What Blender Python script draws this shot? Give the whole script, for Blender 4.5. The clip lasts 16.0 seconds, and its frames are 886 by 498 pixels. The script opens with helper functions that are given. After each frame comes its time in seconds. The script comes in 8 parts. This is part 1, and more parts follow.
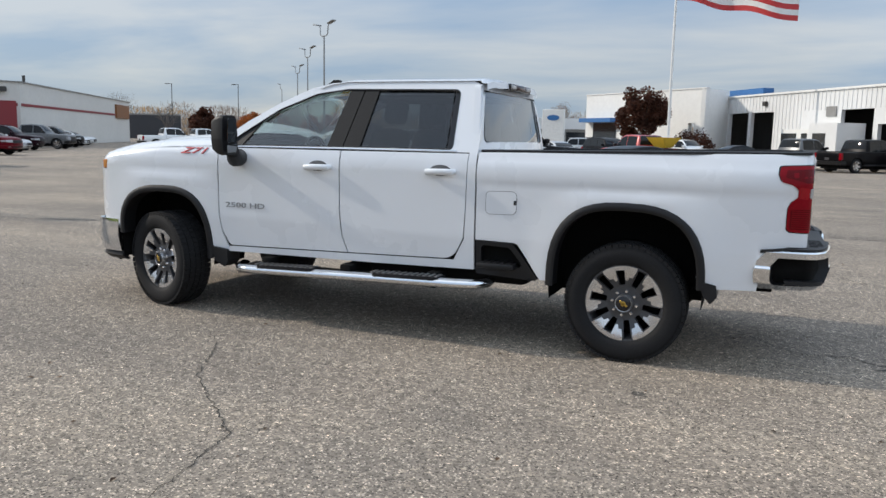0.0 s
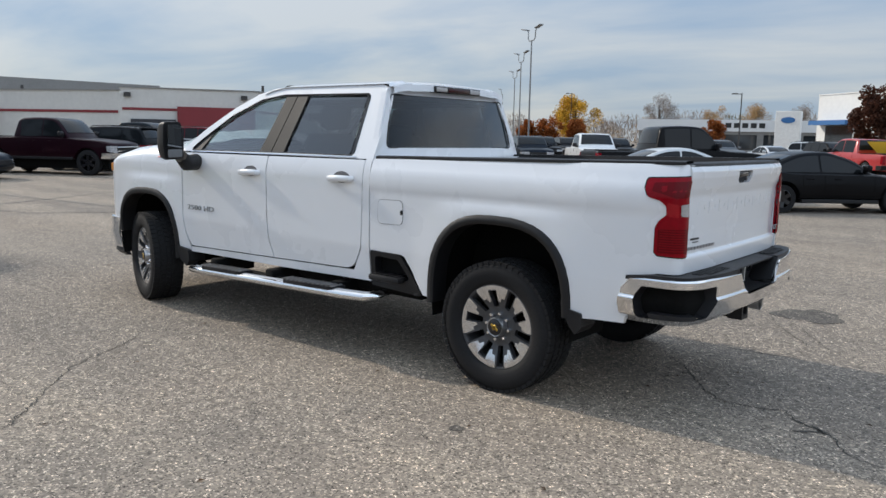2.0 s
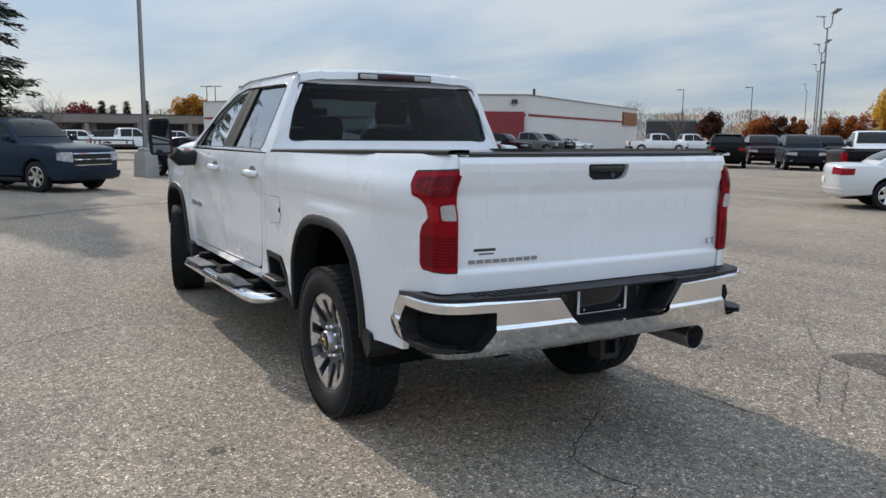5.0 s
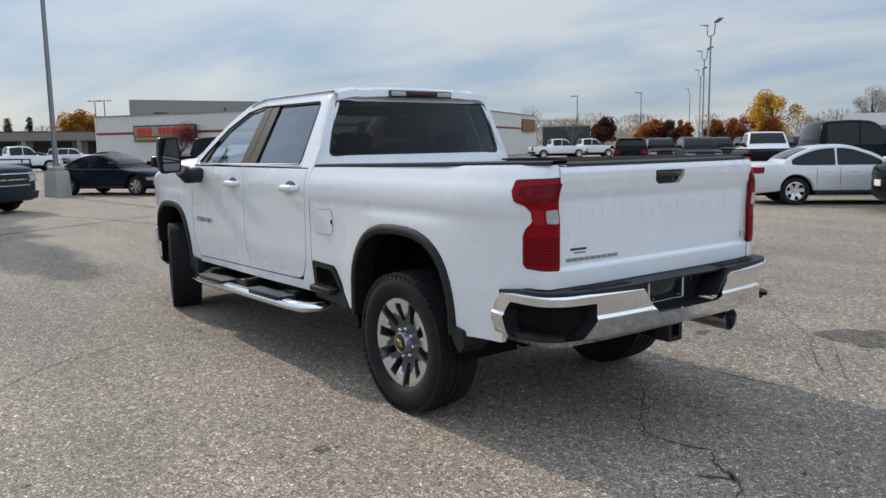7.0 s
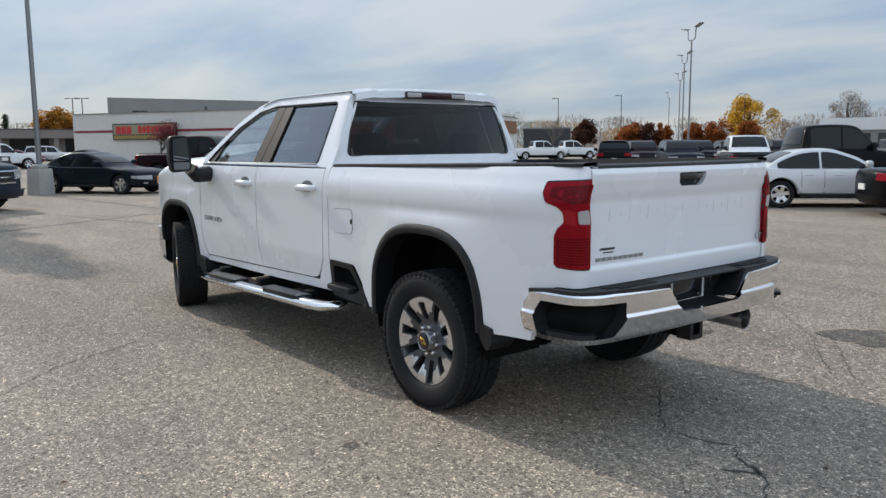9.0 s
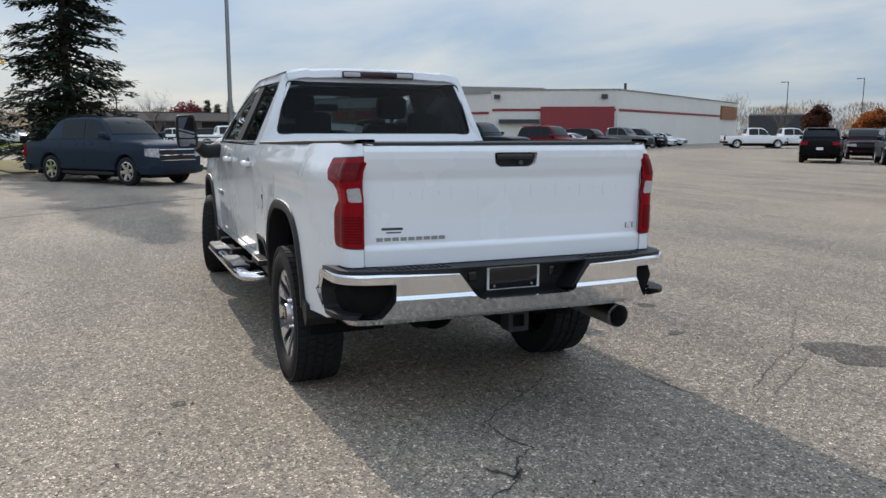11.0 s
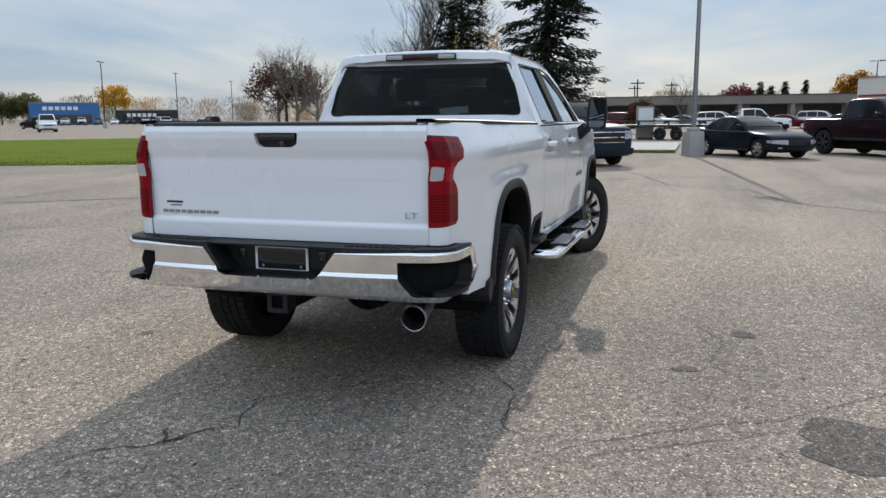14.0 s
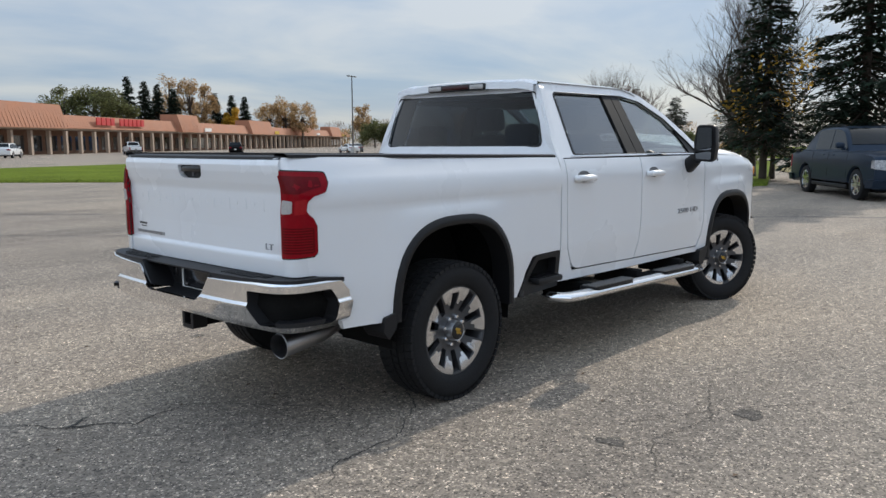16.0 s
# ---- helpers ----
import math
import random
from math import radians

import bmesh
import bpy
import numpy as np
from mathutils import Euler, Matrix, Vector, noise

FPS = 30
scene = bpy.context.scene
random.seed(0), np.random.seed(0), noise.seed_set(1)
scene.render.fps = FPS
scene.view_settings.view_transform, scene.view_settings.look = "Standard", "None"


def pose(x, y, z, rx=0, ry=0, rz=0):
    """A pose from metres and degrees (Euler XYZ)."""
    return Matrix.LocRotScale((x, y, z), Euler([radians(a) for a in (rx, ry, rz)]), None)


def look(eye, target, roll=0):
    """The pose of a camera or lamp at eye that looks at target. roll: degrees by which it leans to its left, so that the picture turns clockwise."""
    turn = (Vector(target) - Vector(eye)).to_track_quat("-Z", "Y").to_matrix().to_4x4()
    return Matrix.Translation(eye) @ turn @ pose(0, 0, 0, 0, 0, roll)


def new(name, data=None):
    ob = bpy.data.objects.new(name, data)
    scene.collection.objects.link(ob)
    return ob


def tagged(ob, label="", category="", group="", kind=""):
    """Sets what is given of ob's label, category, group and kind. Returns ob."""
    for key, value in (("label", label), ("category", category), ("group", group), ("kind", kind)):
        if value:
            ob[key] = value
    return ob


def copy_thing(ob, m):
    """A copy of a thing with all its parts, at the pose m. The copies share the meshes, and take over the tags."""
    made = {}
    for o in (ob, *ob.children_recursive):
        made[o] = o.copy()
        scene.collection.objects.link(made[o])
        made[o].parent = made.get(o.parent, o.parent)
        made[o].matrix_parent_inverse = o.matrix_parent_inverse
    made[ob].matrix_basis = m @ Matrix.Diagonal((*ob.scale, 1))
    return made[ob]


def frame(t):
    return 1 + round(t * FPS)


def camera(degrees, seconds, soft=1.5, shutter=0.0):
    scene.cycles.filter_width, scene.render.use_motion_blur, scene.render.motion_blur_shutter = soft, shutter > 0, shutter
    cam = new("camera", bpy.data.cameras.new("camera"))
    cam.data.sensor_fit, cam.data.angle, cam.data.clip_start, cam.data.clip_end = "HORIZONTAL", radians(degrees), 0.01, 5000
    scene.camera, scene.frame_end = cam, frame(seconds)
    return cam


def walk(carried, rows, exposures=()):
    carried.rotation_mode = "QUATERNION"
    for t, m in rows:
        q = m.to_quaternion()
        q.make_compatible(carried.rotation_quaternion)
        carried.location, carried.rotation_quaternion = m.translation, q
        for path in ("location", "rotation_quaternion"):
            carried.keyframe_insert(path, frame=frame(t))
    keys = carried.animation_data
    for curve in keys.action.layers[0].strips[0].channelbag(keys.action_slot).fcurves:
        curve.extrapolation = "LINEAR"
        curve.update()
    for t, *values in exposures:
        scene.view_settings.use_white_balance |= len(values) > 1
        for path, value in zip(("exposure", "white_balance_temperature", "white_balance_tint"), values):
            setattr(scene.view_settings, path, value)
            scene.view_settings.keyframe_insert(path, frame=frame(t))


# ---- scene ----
cam = camera(59.32, 16.0, soft=1.5)
# seconds, place of the eye, yaw, pitch, lean
PATH = [
    (0, 0.919, -6.329, 1.541, 23.12, -8.17, -1.17),
    (0.5, 1.465, -5.996, 1.551, 27.70, -8.20, -1.28),
    (1, 1.938, -5.615, 1.553, 32.00, -8.22, -1.13),
    (1.5, 2.380, -5.229, 1.578, 35.98, -8.29, -1.20),
    (2, 2.798, -4.837, 1.599, 39.76, -8.21, -1.12),
    (2.5, 3.079, -4.376, 1.596, 43.63, -8.25, -0.89),
    (3, 3.365, -3.918, 1.587, 47.78, -8.27, -0.72),
    (3.5, 3.579, -3.430, 1.563, 52.33, -8.43, -0.72),
    (4, 3.799, -2.900, 1.562, 56.85, -8.54, -0.89),
    (4.6, 3.960, -2.492, 1.554, 60.47, -8.54, -0.83),
    (5.25, 3.988, -2.406, 1.561, 61.05, -8.29, -0.46),
    (5.9, 3.930, -2.614, 1.575, 59.22, -7.97, 0.06),
    (6.5, 3.855, -3.001, 1.583, 56.28, -7.78, 0.53),
    (7, 3.785, -3.400, 1.583, 53.47, -7.69, 0.90),
    (7.5, 3.666, -3.643, 1.601, 51.39, -7.47, 0.93),
    (8, 3.587, -3.760, 1.596, 50.35, -7.42, 0.84),
    (8.5, 3.593, -3.768, 1.598, 50.52, -7.45, 0.63),
    (9, 3.680, -3.650, 1.587, 52.00, -7.64, 0.43),
    (9.5, 3.987, -3.279, 1.597, 54.87, -8.00, 0.27),
    (10, 4.251, -2.799, 1.558, 58.73, -8.37, 0.19),
    (10.6, 4.552, -2.223, 1.539, 63.82, -8.60, -0.00),
    (11.25, 4.828, -1.483, 1.536, 71.27, -8.64, -0.26),
    (11.9, 5.005, -0.657, 1.539, 79.87, -8.70, -0.41),
    (12.5, 5.033, 0.157, 1.535, 88.13, -8.94, -0.34),
    (13, 5.027, 0.852, 1.553, 95.09, -9.54, -0.17),
    (13.5, 4.863, 1.447, 1.507, 101.43, -9.69, 0.08),
    (14, 4.681, 2.081, 1.507, 108.06, -9.70, 0.45),
    (14.5, 4.448, 2.652, 1.508, 114.72, -9.36, 0.71),
    (15, 4.140, 3.186, 1.525, 121.24, -8.85, 0.68),
    (15.5, 3.805, 3.663, 1.538, 127.24, -8.16, 0.50),
    (16, 3.404, 4.059, 1.546, 132.87, -7.81, 0.35),
]
walk(cam, [(t, pose(x, y, z, 90 + pitch, lean, yaw)) for t, x, y, z, yaw, pitch, lean in PATH])

# ---- sky and sun ----
SUN_AZ = math.degrees(math.atan2(-0.107, -0.994)) + 0.6   # the way to the sun, in the plan
SUN_EL = 30.0
world = bpy.data.worlds.new("sky")
scene.world = world
world.use_nodes = True
wn, wl = world.node_tree.nodes, world.node_tree.links
wn.clear()
w_out = wn.new("ShaderNodeOutputWorld")
w_bg = wn.new("ShaderNodeBackground")
w_sky = wn.new("ShaderNodeTexSky")
w_sky.sky_type = "NISHITA"
w_sky.sun_disc = False
w_sky.sun_elevation = radians(SUN_EL)
w_sky.sun_rotation = radians(90.0 - SUN_AZ)
w_sky.altitude = 200
w_sky.dust_density = 0.6
w_sky.ozone_density = 1.2
w_tc = wn.new("ShaderNodeTexCoord")
w_sep = wn.new("ShaderNodeSeparateXYZ")
wl.new(w_tc.outputs["Generated"], w_sep.inputs[0])
# project the sky's direction on a flat cloud layer
w_zc = wn.new("ShaderNodeMath"); w_zc.operation = "MAXIMUM"; w_zc.inputs[1].default_value = 0.0
wl.new(w_sep.outputs[2], w_zc.inputs[0])
w_za = wn.new("ShaderNodeMath"); w_za.operation = "ADD"; w_za.inputs[1].default_value = 0.12
wl.new(w_zc.outputs[0], w_za.inputs[0])
w_dv = wn.new("ShaderNodeVectorMath"); w_dv.operation = "DIVIDE"
w_cb = wn.new("ShaderNodeCombineXYZ")
for i in range(3):
    wl.new(w_za.outputs[0], w_cb.inputs[i])
wl.new(w_tc.outputs["Generated"], w_dv.inputs[0])
wl.new(w_cb.outputs[0], w_dv.inputs[1])
w_map = wn.new("ShaderNodeMapping")
w_map.inputs["Scale"].default_value = (0.55, 0.9, 0.0)
w_map.inputs["Location"].default_value = (3.1, 1.7, 0.0)
wl.new(w_dv.outputs[0], w_map.inputs[0])
w_no = wn.new("ShaderNodeTexNoise")
w_no.inputs["Scale"].default_value = 0.85
w_no.inputs["Detail"].default_value = 6
w_no.inputs["Roughness"].default_value = 0.52
w_no.inputs["Distortion"].default_value = 0.35
wl.new(w_map.outputs[0], w_no.inputs["Vector"])
w_rp = wn.new("ShaderNodeValToRGB")
w_rp.color_ramp.elements[0].position, w_rp.color_ramp.elements[1].position = 0.39, 0.62
w_rp.color_ramp.elements[0].color = (3.6, 4.8, 6.5, 1)
w_rp.color_ramp.elements[1].color = (6.5, 6.9, 7.35, 1)
wl.new(w_no.outputs["Fac"], w_rp.inputs[0])
# an overcast sky grows brighter towards the zenith
w_up = wn.new("ShaderNodeMath"); w_up.operation = "MULTIPLY_ADD"
w_up.inputs[1].default_value, w_up.inputs[2].default_value = 1.30, 0.86
wl.new(w_zc.outputs[0], w_up.inputs[0])
# and brighter towards +x, a gain added out of view to lift the truck's rear
w_xp = wn.new("ShaderNodeMath"); w_xp.operation = "MAXIMUM"; w_xp.inputs[1].default_value = 0.0
wl.new(w_sep.outputs[0], w_xp.inputs[0])
w_xm = wn.new("ShaderNodeMath"); w_xm.operation = "MULTIPLY_ADD"; w_xm.inputs[1].default_value, w_xm.inputs[2].default_value = 0.65, 1.0
wl.new(w_xp.outputs[0], w_xm.inputs[0])
w_ux = wn.new("ShaderNodeMath"); w_ux.operation = "MULTIPLY"
wl.new(w_up.outputs[0], w_ux.inputs[0]); wl.new(w_xm.outputs[0], w_ux.inputs[1])
w_br = wn.new("ShaderNodeVectorMath"); w_br.operation = "SCALE"
wl.new(w_rp.outputs[0], w_br.inputs[0])
wl.new(w_ux.outputs[0], w_br.inputs["Scale"])
w_mix = wn.new("ShaderNodeMix"); w_mix.data_type = "RGBA"
w_mix.inputs[0].default_value = 0.80
wl.new(w_sky.outputs[0], w_mix.inputs[6])
wl.new(w_br.outputs[0], w_mix.inputs[7])
wl.new(w_mix.outputs[2], w_bg.inputs[0])
w_bg.inputs[1].default_value = 0.112
wl.new(w_bg.outputs[0], w_out.inputs[0])

sun = new("sun", bpy.data.lights.new("sun", "SUN"))
sun.data.energy = 3.25
sun.data.angle = radians(0.6)
sun.data.color = (1.0, 0.92, 0.81)
_ca, _sa = math.cos(radians(SUN_AZ)), math.sin(radians(SUN_AZ))
_sd = Vector((_ca * math.cos(radians(SUN_EL)), _sa * math.cos(radians(SUN_EL)), math.sin(radians(SUN_EL))))
sun.matrix_world = look(_sd * 60, (0, 0, 0))
scene.view_settings.exposure = -0.24

# ---- materials ----
def mat_new(name):
    m = bpy.data.materials.new(name)
    m.use_nodes = True
    return m, m.node_tree.nodes, m.node_tree.links, m.node_tree.nodes["Principled BSDF"]


def tone(name, col, rough=0.5, metal=0.0, coat=0.0, var=0.12, scale=3.0, fine=60.0, bump=0.0, spec=0.5, alpha=None, rnd=0.0):
    """A surface with colour and gloss varied at two sizes, and fine relief."""
    m, n, l, b = mat_new(name)
    tc = n.new("ShaderNodeTexCoord")
    n1 = n.new("ShaderNodeTexNoise"); n1.inputs["Scale"].default_value = scale; n1.inputs["Detail"].default_value = 5
    n2 = n.new("ShaderNodeTexNoise"); n2.inputs["Scale"].default_value = fine; n2.inputs["Detail"].default_value = 3
    l.new(tc.outputs["Object"], n1.inputs["Vector"]); l.new(tc.outputs["Object"], n2.inputs["Vector"])
    ad = n.new("ShaderNodeMath"); ad.operation = "ADD"
    l.new(n1.outputs["Fac"], ad.inputs[0]); l.new(n2.outputs["Fac"], ad.inputs[1])
    mr = n.new("ShaderNodeMapRange")
    mr.inputs["From Min"].default_value, mr.inputs["From Max"].default_value = 0.65, 1.35
    mr.inputs["To Min"].default_value, mr.inputs["To Max"].default_value = 1 - var, 1 + var
    l.new(ad.outputs[0], mr.inputs["Value"])
    val = mr.outputs[0]
    if rnd:
        oi = n.new("ShaderNodeObjectInfo")
        r2 = n.new("ShaderNodeMapRange"); r2.inputs["To Min"].default_value, r2.inputs["To Max"].default_value = 1 - rnd, 1 + rnd
        l.new(oi.outputs["Random"], r2.inputs["Value"])
        mm = n.new("ShaderNodeMath"); mm.operation = "MULTIPLY"
        l.new(val, mm.inputs[0]); l.new(r2.outputs[0], mm.inputs[1]); val = mm.outputs[0]
    vm = n.new("ShaderNodeVectorMath"); vm.operation = "SCALE"
    vm.inputs[0].default_value = col[:3]
    l.new(val, vm.inputs["Scale"])
    l.new(vm.outputs[0], b.inputs["Base Color"])
    rr = n.new("ShaderNodeMapRange")
    rr.inputs["To Min"].default_value, rr.inputs["To Max"].default_value = max(0.02, rough * 0.8), min(1, rough * 1.2)
    l.new(n1.outputs["Fac"], rr.inputs["Value"]); l.new(rr.outputs[0], b.inputs["Roughness"])
    b.inputs["Metallic"].default_value = metal
    b.inputs["Coat Weight"].default_value = coat
    b.inputs["Coat Roughness"].default_value = 0.03
    b.inputs["Specular IOR Level"].default_value = spec
    if bump:
        bp = n.new("ShaderNodeBump"); bp.inputs["Strength"].default_value = bump; bp.inputs["Distance"].default_value = 0.004
        l.new(n2.outputs["Fac"], bp.inputs["Height"]); l.new(bp.outputs[0], b.inputs["Normal"])
    return m


def glass_mat(name, tint, see, rough=0.01, gloss=0.08):
    """Window glass: part clear tinted glass, part reflection by the angle."""
    m, n, l, b = mat_new(name)
    n.remove(b)
    out = n["Material Output"]
    tr = n.new("ShaderNodeBsdfTransparent"); tr.inputs[0].default_value = (*[see * t for t in tint], 1)
    gl = n.new("ShaderNodeBsdfGlossy"); gl.inputs[0].default_value = (0.95, 0.97, 1, 1); gl.inputs["Roughness"].default_value = rough
    lw = n.new("ShaderNodeLayerWeight"); lw.inputs[0].default_value = 0.5
    pw = n.new("ShaderNodeMath"); pw.operation = "POWER"; pw.inputs[1].default_value = 2.5
    l.new(lw.outputs["Facing"], pw.inputs[0])
    fr = n.new("ShaderNodeMath"); fr.operation = "MULTIPLY_ADD"
    fr.inputs[1].default_value, fr.inputs[2].default_value = 0.95, gloss
    l.new(pw.outputs[0], fr.inputs[0])
    mx = n.new("ShaderNodeMixShader")
    l.new(fr.outputs[0], mx.inputs[0]); l.new(tr.outputs[0], mx.inputs[1]); l.new(gl.outputs[0], mx.inputs[2])
    l.new(mx.outputs[0], out.inputs[0])
    return m


WHITE_PAINT = tone("white_paint", (0.755, 0.772, 0.80), rough=0.28, coat=0.9, var=0.012, scale=1.2, fine=400, spec=0.5)
BLACK_PLASTIC = tone("black_plastic", (0.010, 0.010, 0.0115), rough=0.5, var=0.2, fine=300, bump=0.15, spec=0.35)
BLACK_GLOSS = tone("black_gloss", (0.012, 0.012, 0.014), rough=0.15, var=0.1)
CHASSIS = tone("chassis_black", (0.005, 0.005, 0.005), rough=0.9, var=0.3, spec=0.15)
CHROME = tone("chrome", (0.82, 0.83, 0.85), rough=0.07, metal=1.0, var=0.03, scale=2)
STEEL = tone("brushed_steel", (0.45, 0.45, 0.46), rough=0.35, metal=1.0, var=0.15, fine=200)
DARK_STEEL = tone("dark_steel", (0.09, 0.09, 0.10), rough=0.42, metal=0.8, var=0.2)
MACHINED = tone("machined_alloy", (0.72, 0.73, 0.75), rough=0.24, metal=1.0, var=0.06, fine=250)
RIM_GREY = tone("dark_grey_alloy", (0.075, 0.077, 0.083), rough=0.34, metal=0.5, var=0.15)
RUBBER = tone("tyre_rubber", (0.014, 0.014, 0.015), rough=0.75, var=0.3, scale=8, fine=120, bump=0.25, spec=0.22)
GOLD = tone("gold_emblem", (0.55, 0.36, 0.08), rough=0.3, metal=0.9, var=0.05)
RED_LENS = tone("red_lens", (0.23, 0.002, 0.008), rough=0.06, coat=0.06, spec=0.14, var=0.12, scale=6, fine=50)
RED_BLACK = tone("smoked_red_lens", (0.035, 0.003, 0.005), rough=0.12, spec=0.4)
RED_BRIGHT = tone("bright_red_strip", (0.34, 0.008, 0.014), rough=0.2, spec=0.3, var=0.1)
RED_DARK = tone("red_lens_dark", (0.115, 0.001, 0.004), rough=0.06, coat=0.06, var=0.15, scale=14, spec=0.14)
CLEAR_LENS = tone("clear_lens", (0.40, 0.385, 0.38), rough=0.12, coat=0.5, var=0.2, fine=80)
AMBER = tone("amber_lens", (0.65, 0.25, 0.05), rough=0.2, coat=0.4)
MIRROR = tone("mirror_glass", (0.15, 0.16, 0.17), rough=0.02, metal=1.0, var=0.01)
SEAT = tone("black_cloth", (0.022, 0.022, 0.025), rough=0.85, var=0.25, fine=150, bump=0.3)
TRIM_GREY = tone("grey_trim", (0.10, 0.10, 0.105), rough=0.6, var=0.15)
SATIN_BLACK = tone("satin_black_trim", (0.016, 0.0165, 0.018), rough=0.55, var=0.1, spec=0.2)
SIGN_OLIVE = tone("faded_sign_panel", (0.30, 0.26, 0.17), rough=0.6, var=0.2)
DARK_WALL = tone("dark_painted_wall", (0.045, 0.045, 0.05), rough=0.8)
BADGE = tone("badge_grey", (0.30, 0.31, 0.33), rough=0.3, metal=0.7, var=0.1)
BADGE_RED = tone("badge_red", (0.45, 0.03, 0.04), rough=0.35)
PRINT_DARK = tone("print_dark", (0.03, 0.03, 0.035), rough=0.5)
GLASS_FRONT = glass_mat("front_window_glass", (0.78, 0.90, 0.86), 0.80, gloss=0.10)
GLASS_TINT = glass_mat("tinted_glass", (0.42, 0.43, 0.45), 0.26, gloss=0.065)
GLASS_REAR = glass_mat("rear_glass", (0.60, 0.76, 0.88), 0.24, gloss=0.010)
CAR_GLASS = tone("dark_car_glass", (0.010, 0.012, 0.014), rough=0.04, spec=0.28, coat=0.0, var=0.1)
CONCRETE = tone("concrete", (0.36, 0.35, 0.33), rough=0.9, var=0.2, scale=2.5, fine=40, bump=0.4)
POLE_GREY = tone("galvanised_pole", (0.23, 0.235, 0.24), rough=0.5, metal=0.6, var=0.12)
POLE_DARK = tone("dark_bronze_pole", (0.04, 0.037, 0.035), rough=0.5, var=0.12)
WALL_CREAM = tone("cream_painted_wall", (0.62, 0.60, 0.56), rough=0.85, var=0.06, scale=0.25, fine=3, bump=0.2)
WALL_WHITE = tone("white_painted_wall", (0.78, 0.78, 0.76), rough=0.8, var=0.05, scale=0.3, fine=3)
RED_BAND = tone("dark_red_paint", (0.22, 0.025, 0.03), rough=0.6, var=0.12, scale=0.5)
GREY_BLOCK = tone("grey_block_wall", (0.25, 0.245, 0.235), rough=0.9, var=0.12, scale=0.3, fine=4)
BROWN_FASCIA = tone("brown_grey_fascia", (0.20, 0.175, 0.155), rough=0.85, var=0.15, scale=0.3)
# near-black fill; on backing panels it stands for unlit interiors
DARK_OPENING = tone("near_black_fill", (0.02, 0.02, 0.02), rough=0.8)
BLUE_BAND = tone("blue_metal", (0.03, 0.14, 0.36), rough=0.5, var=0.1)
METAL_WHITE = tone("white_metal_siding", (0.74, 0.745, 0.74), rough=0.55, var=0.05, scale=0.4)
TERRACOTTA = tone("terracotta_roof", (0.37, 0.165, 0.095), rough=0.8, var=0.14, scale=0.5, fine=6)
TERRA_DARK = tone("brown_brick_wall", (0.21, 0.115, 0.075), rough=0.9, var=0.2, scale=0.5, fine=6)
STONE_COL = tone("tan_stone", (0.42, 0.33, 0.26), rough=0.9, var=0.15)
SHOP_GLASS = tone("shop_glass", (0.03, 0.035, 0.04), rough=0.06, coat=0.8)
SIGN_RED = tone("sign_red", (0.5, 0.03, 0.03), rough=0.5)
SIGN_WHITE = tone("sign_white", (0.75, 0.75, 0.73), rough=0.5)
SIGN_YELLOW = tone("sign_yellow", (0.62, 0.42, 0.04), rough=0.5)
SIGN_STRIP = tone("faded_yellow_strip", (0.30, 0.21, 0.06), rough=0.6, var=0.2)
SIGN_BLACK = tone("sign_black", (0.02, 0.02, 0.02), rough=0.5)
SIGN_BROWN = tone("sign_brown", (0.22, 0.09, 0.03), rough=0.6)
BARK = tone("bark", (0.062, 0.047, 0.037), rough=0.95, var=0.35, scale=4, fine=30, bump=0.6)
BARK_GREY = tone("grey_bark", (0.13, 0.11, 0.095), rough=0.95, var=0.3, scale=4, fine=30)


def leaf_mat(name, col, var=0.5, thin=0.42):
    m, n, l, b = mat_new(name)
    g = n.new("ShaderNodeNewGeometry")
    mr = n.new("ShaderNodeMapRange"); mr.inputs["To Min"].default_value, mr.inputs["To Max"].default_value = 1 - var, 1 + var
    l.new(g.outputs["Random Per Island"], mr.inputs["Value"])
    tc = n.new("ShaderNodeTexCoord"); ns = n.new("ShaderNodeTexNoise"); ns.inputs["Scale"].default_value = 0.6
    l.new(tc.outputs["Object"], ns.inputs["Vector"])
    m2 = n.new("ShaderNodeMapRange"); m2.inputs["From Min"].default_value, m2.inputs["From Max"].default_value = 0.35, 0.65
    m2.inputs["To Min"].default_value, m2.inputs["To Max"].default_value = 0.75, 1.25
    l.new(ns.outputs["Fac"], m2.inputs["Value"])
    mm = n.new("ShaderNodeMath"); mm.operation = "MULTIPLY"
    l.new(mr.outputs[0], mm.inputs[0]); l.new(m2.outputs[0], mm.inputs[1])
    vm = n.new("ShaderNodeVectorMath"); vm.operation = "SCALE"; vm.inputs[0].default_value = col
    l.new(mm.outputs[0], vm.inputs["Scale"]); l.new(vm.outputs[0], b.inputs["Base Color"])
    b.inputs["Roughness"].default_value = 0.7
    b.inputs["Transmission Weight"].default_value = 0.0
    b.inputs["Specular IOR Level"].default_value = 0.25
    tl = n.new("ShaderNodeBsdfTranslucent"); l.new(vm.outputs[0], tl.inputs[0])
    mx = n.new("ShaderNodeMixShader"); mx.inputs[0].default_value = thin
    l.new(b.outputs[0], mx.inputs[1]); l.new(tl.outputs[0], mx.inputs[2]); l.new(mx.outputs[0], n["Material Output"].inputs[0])
    return m


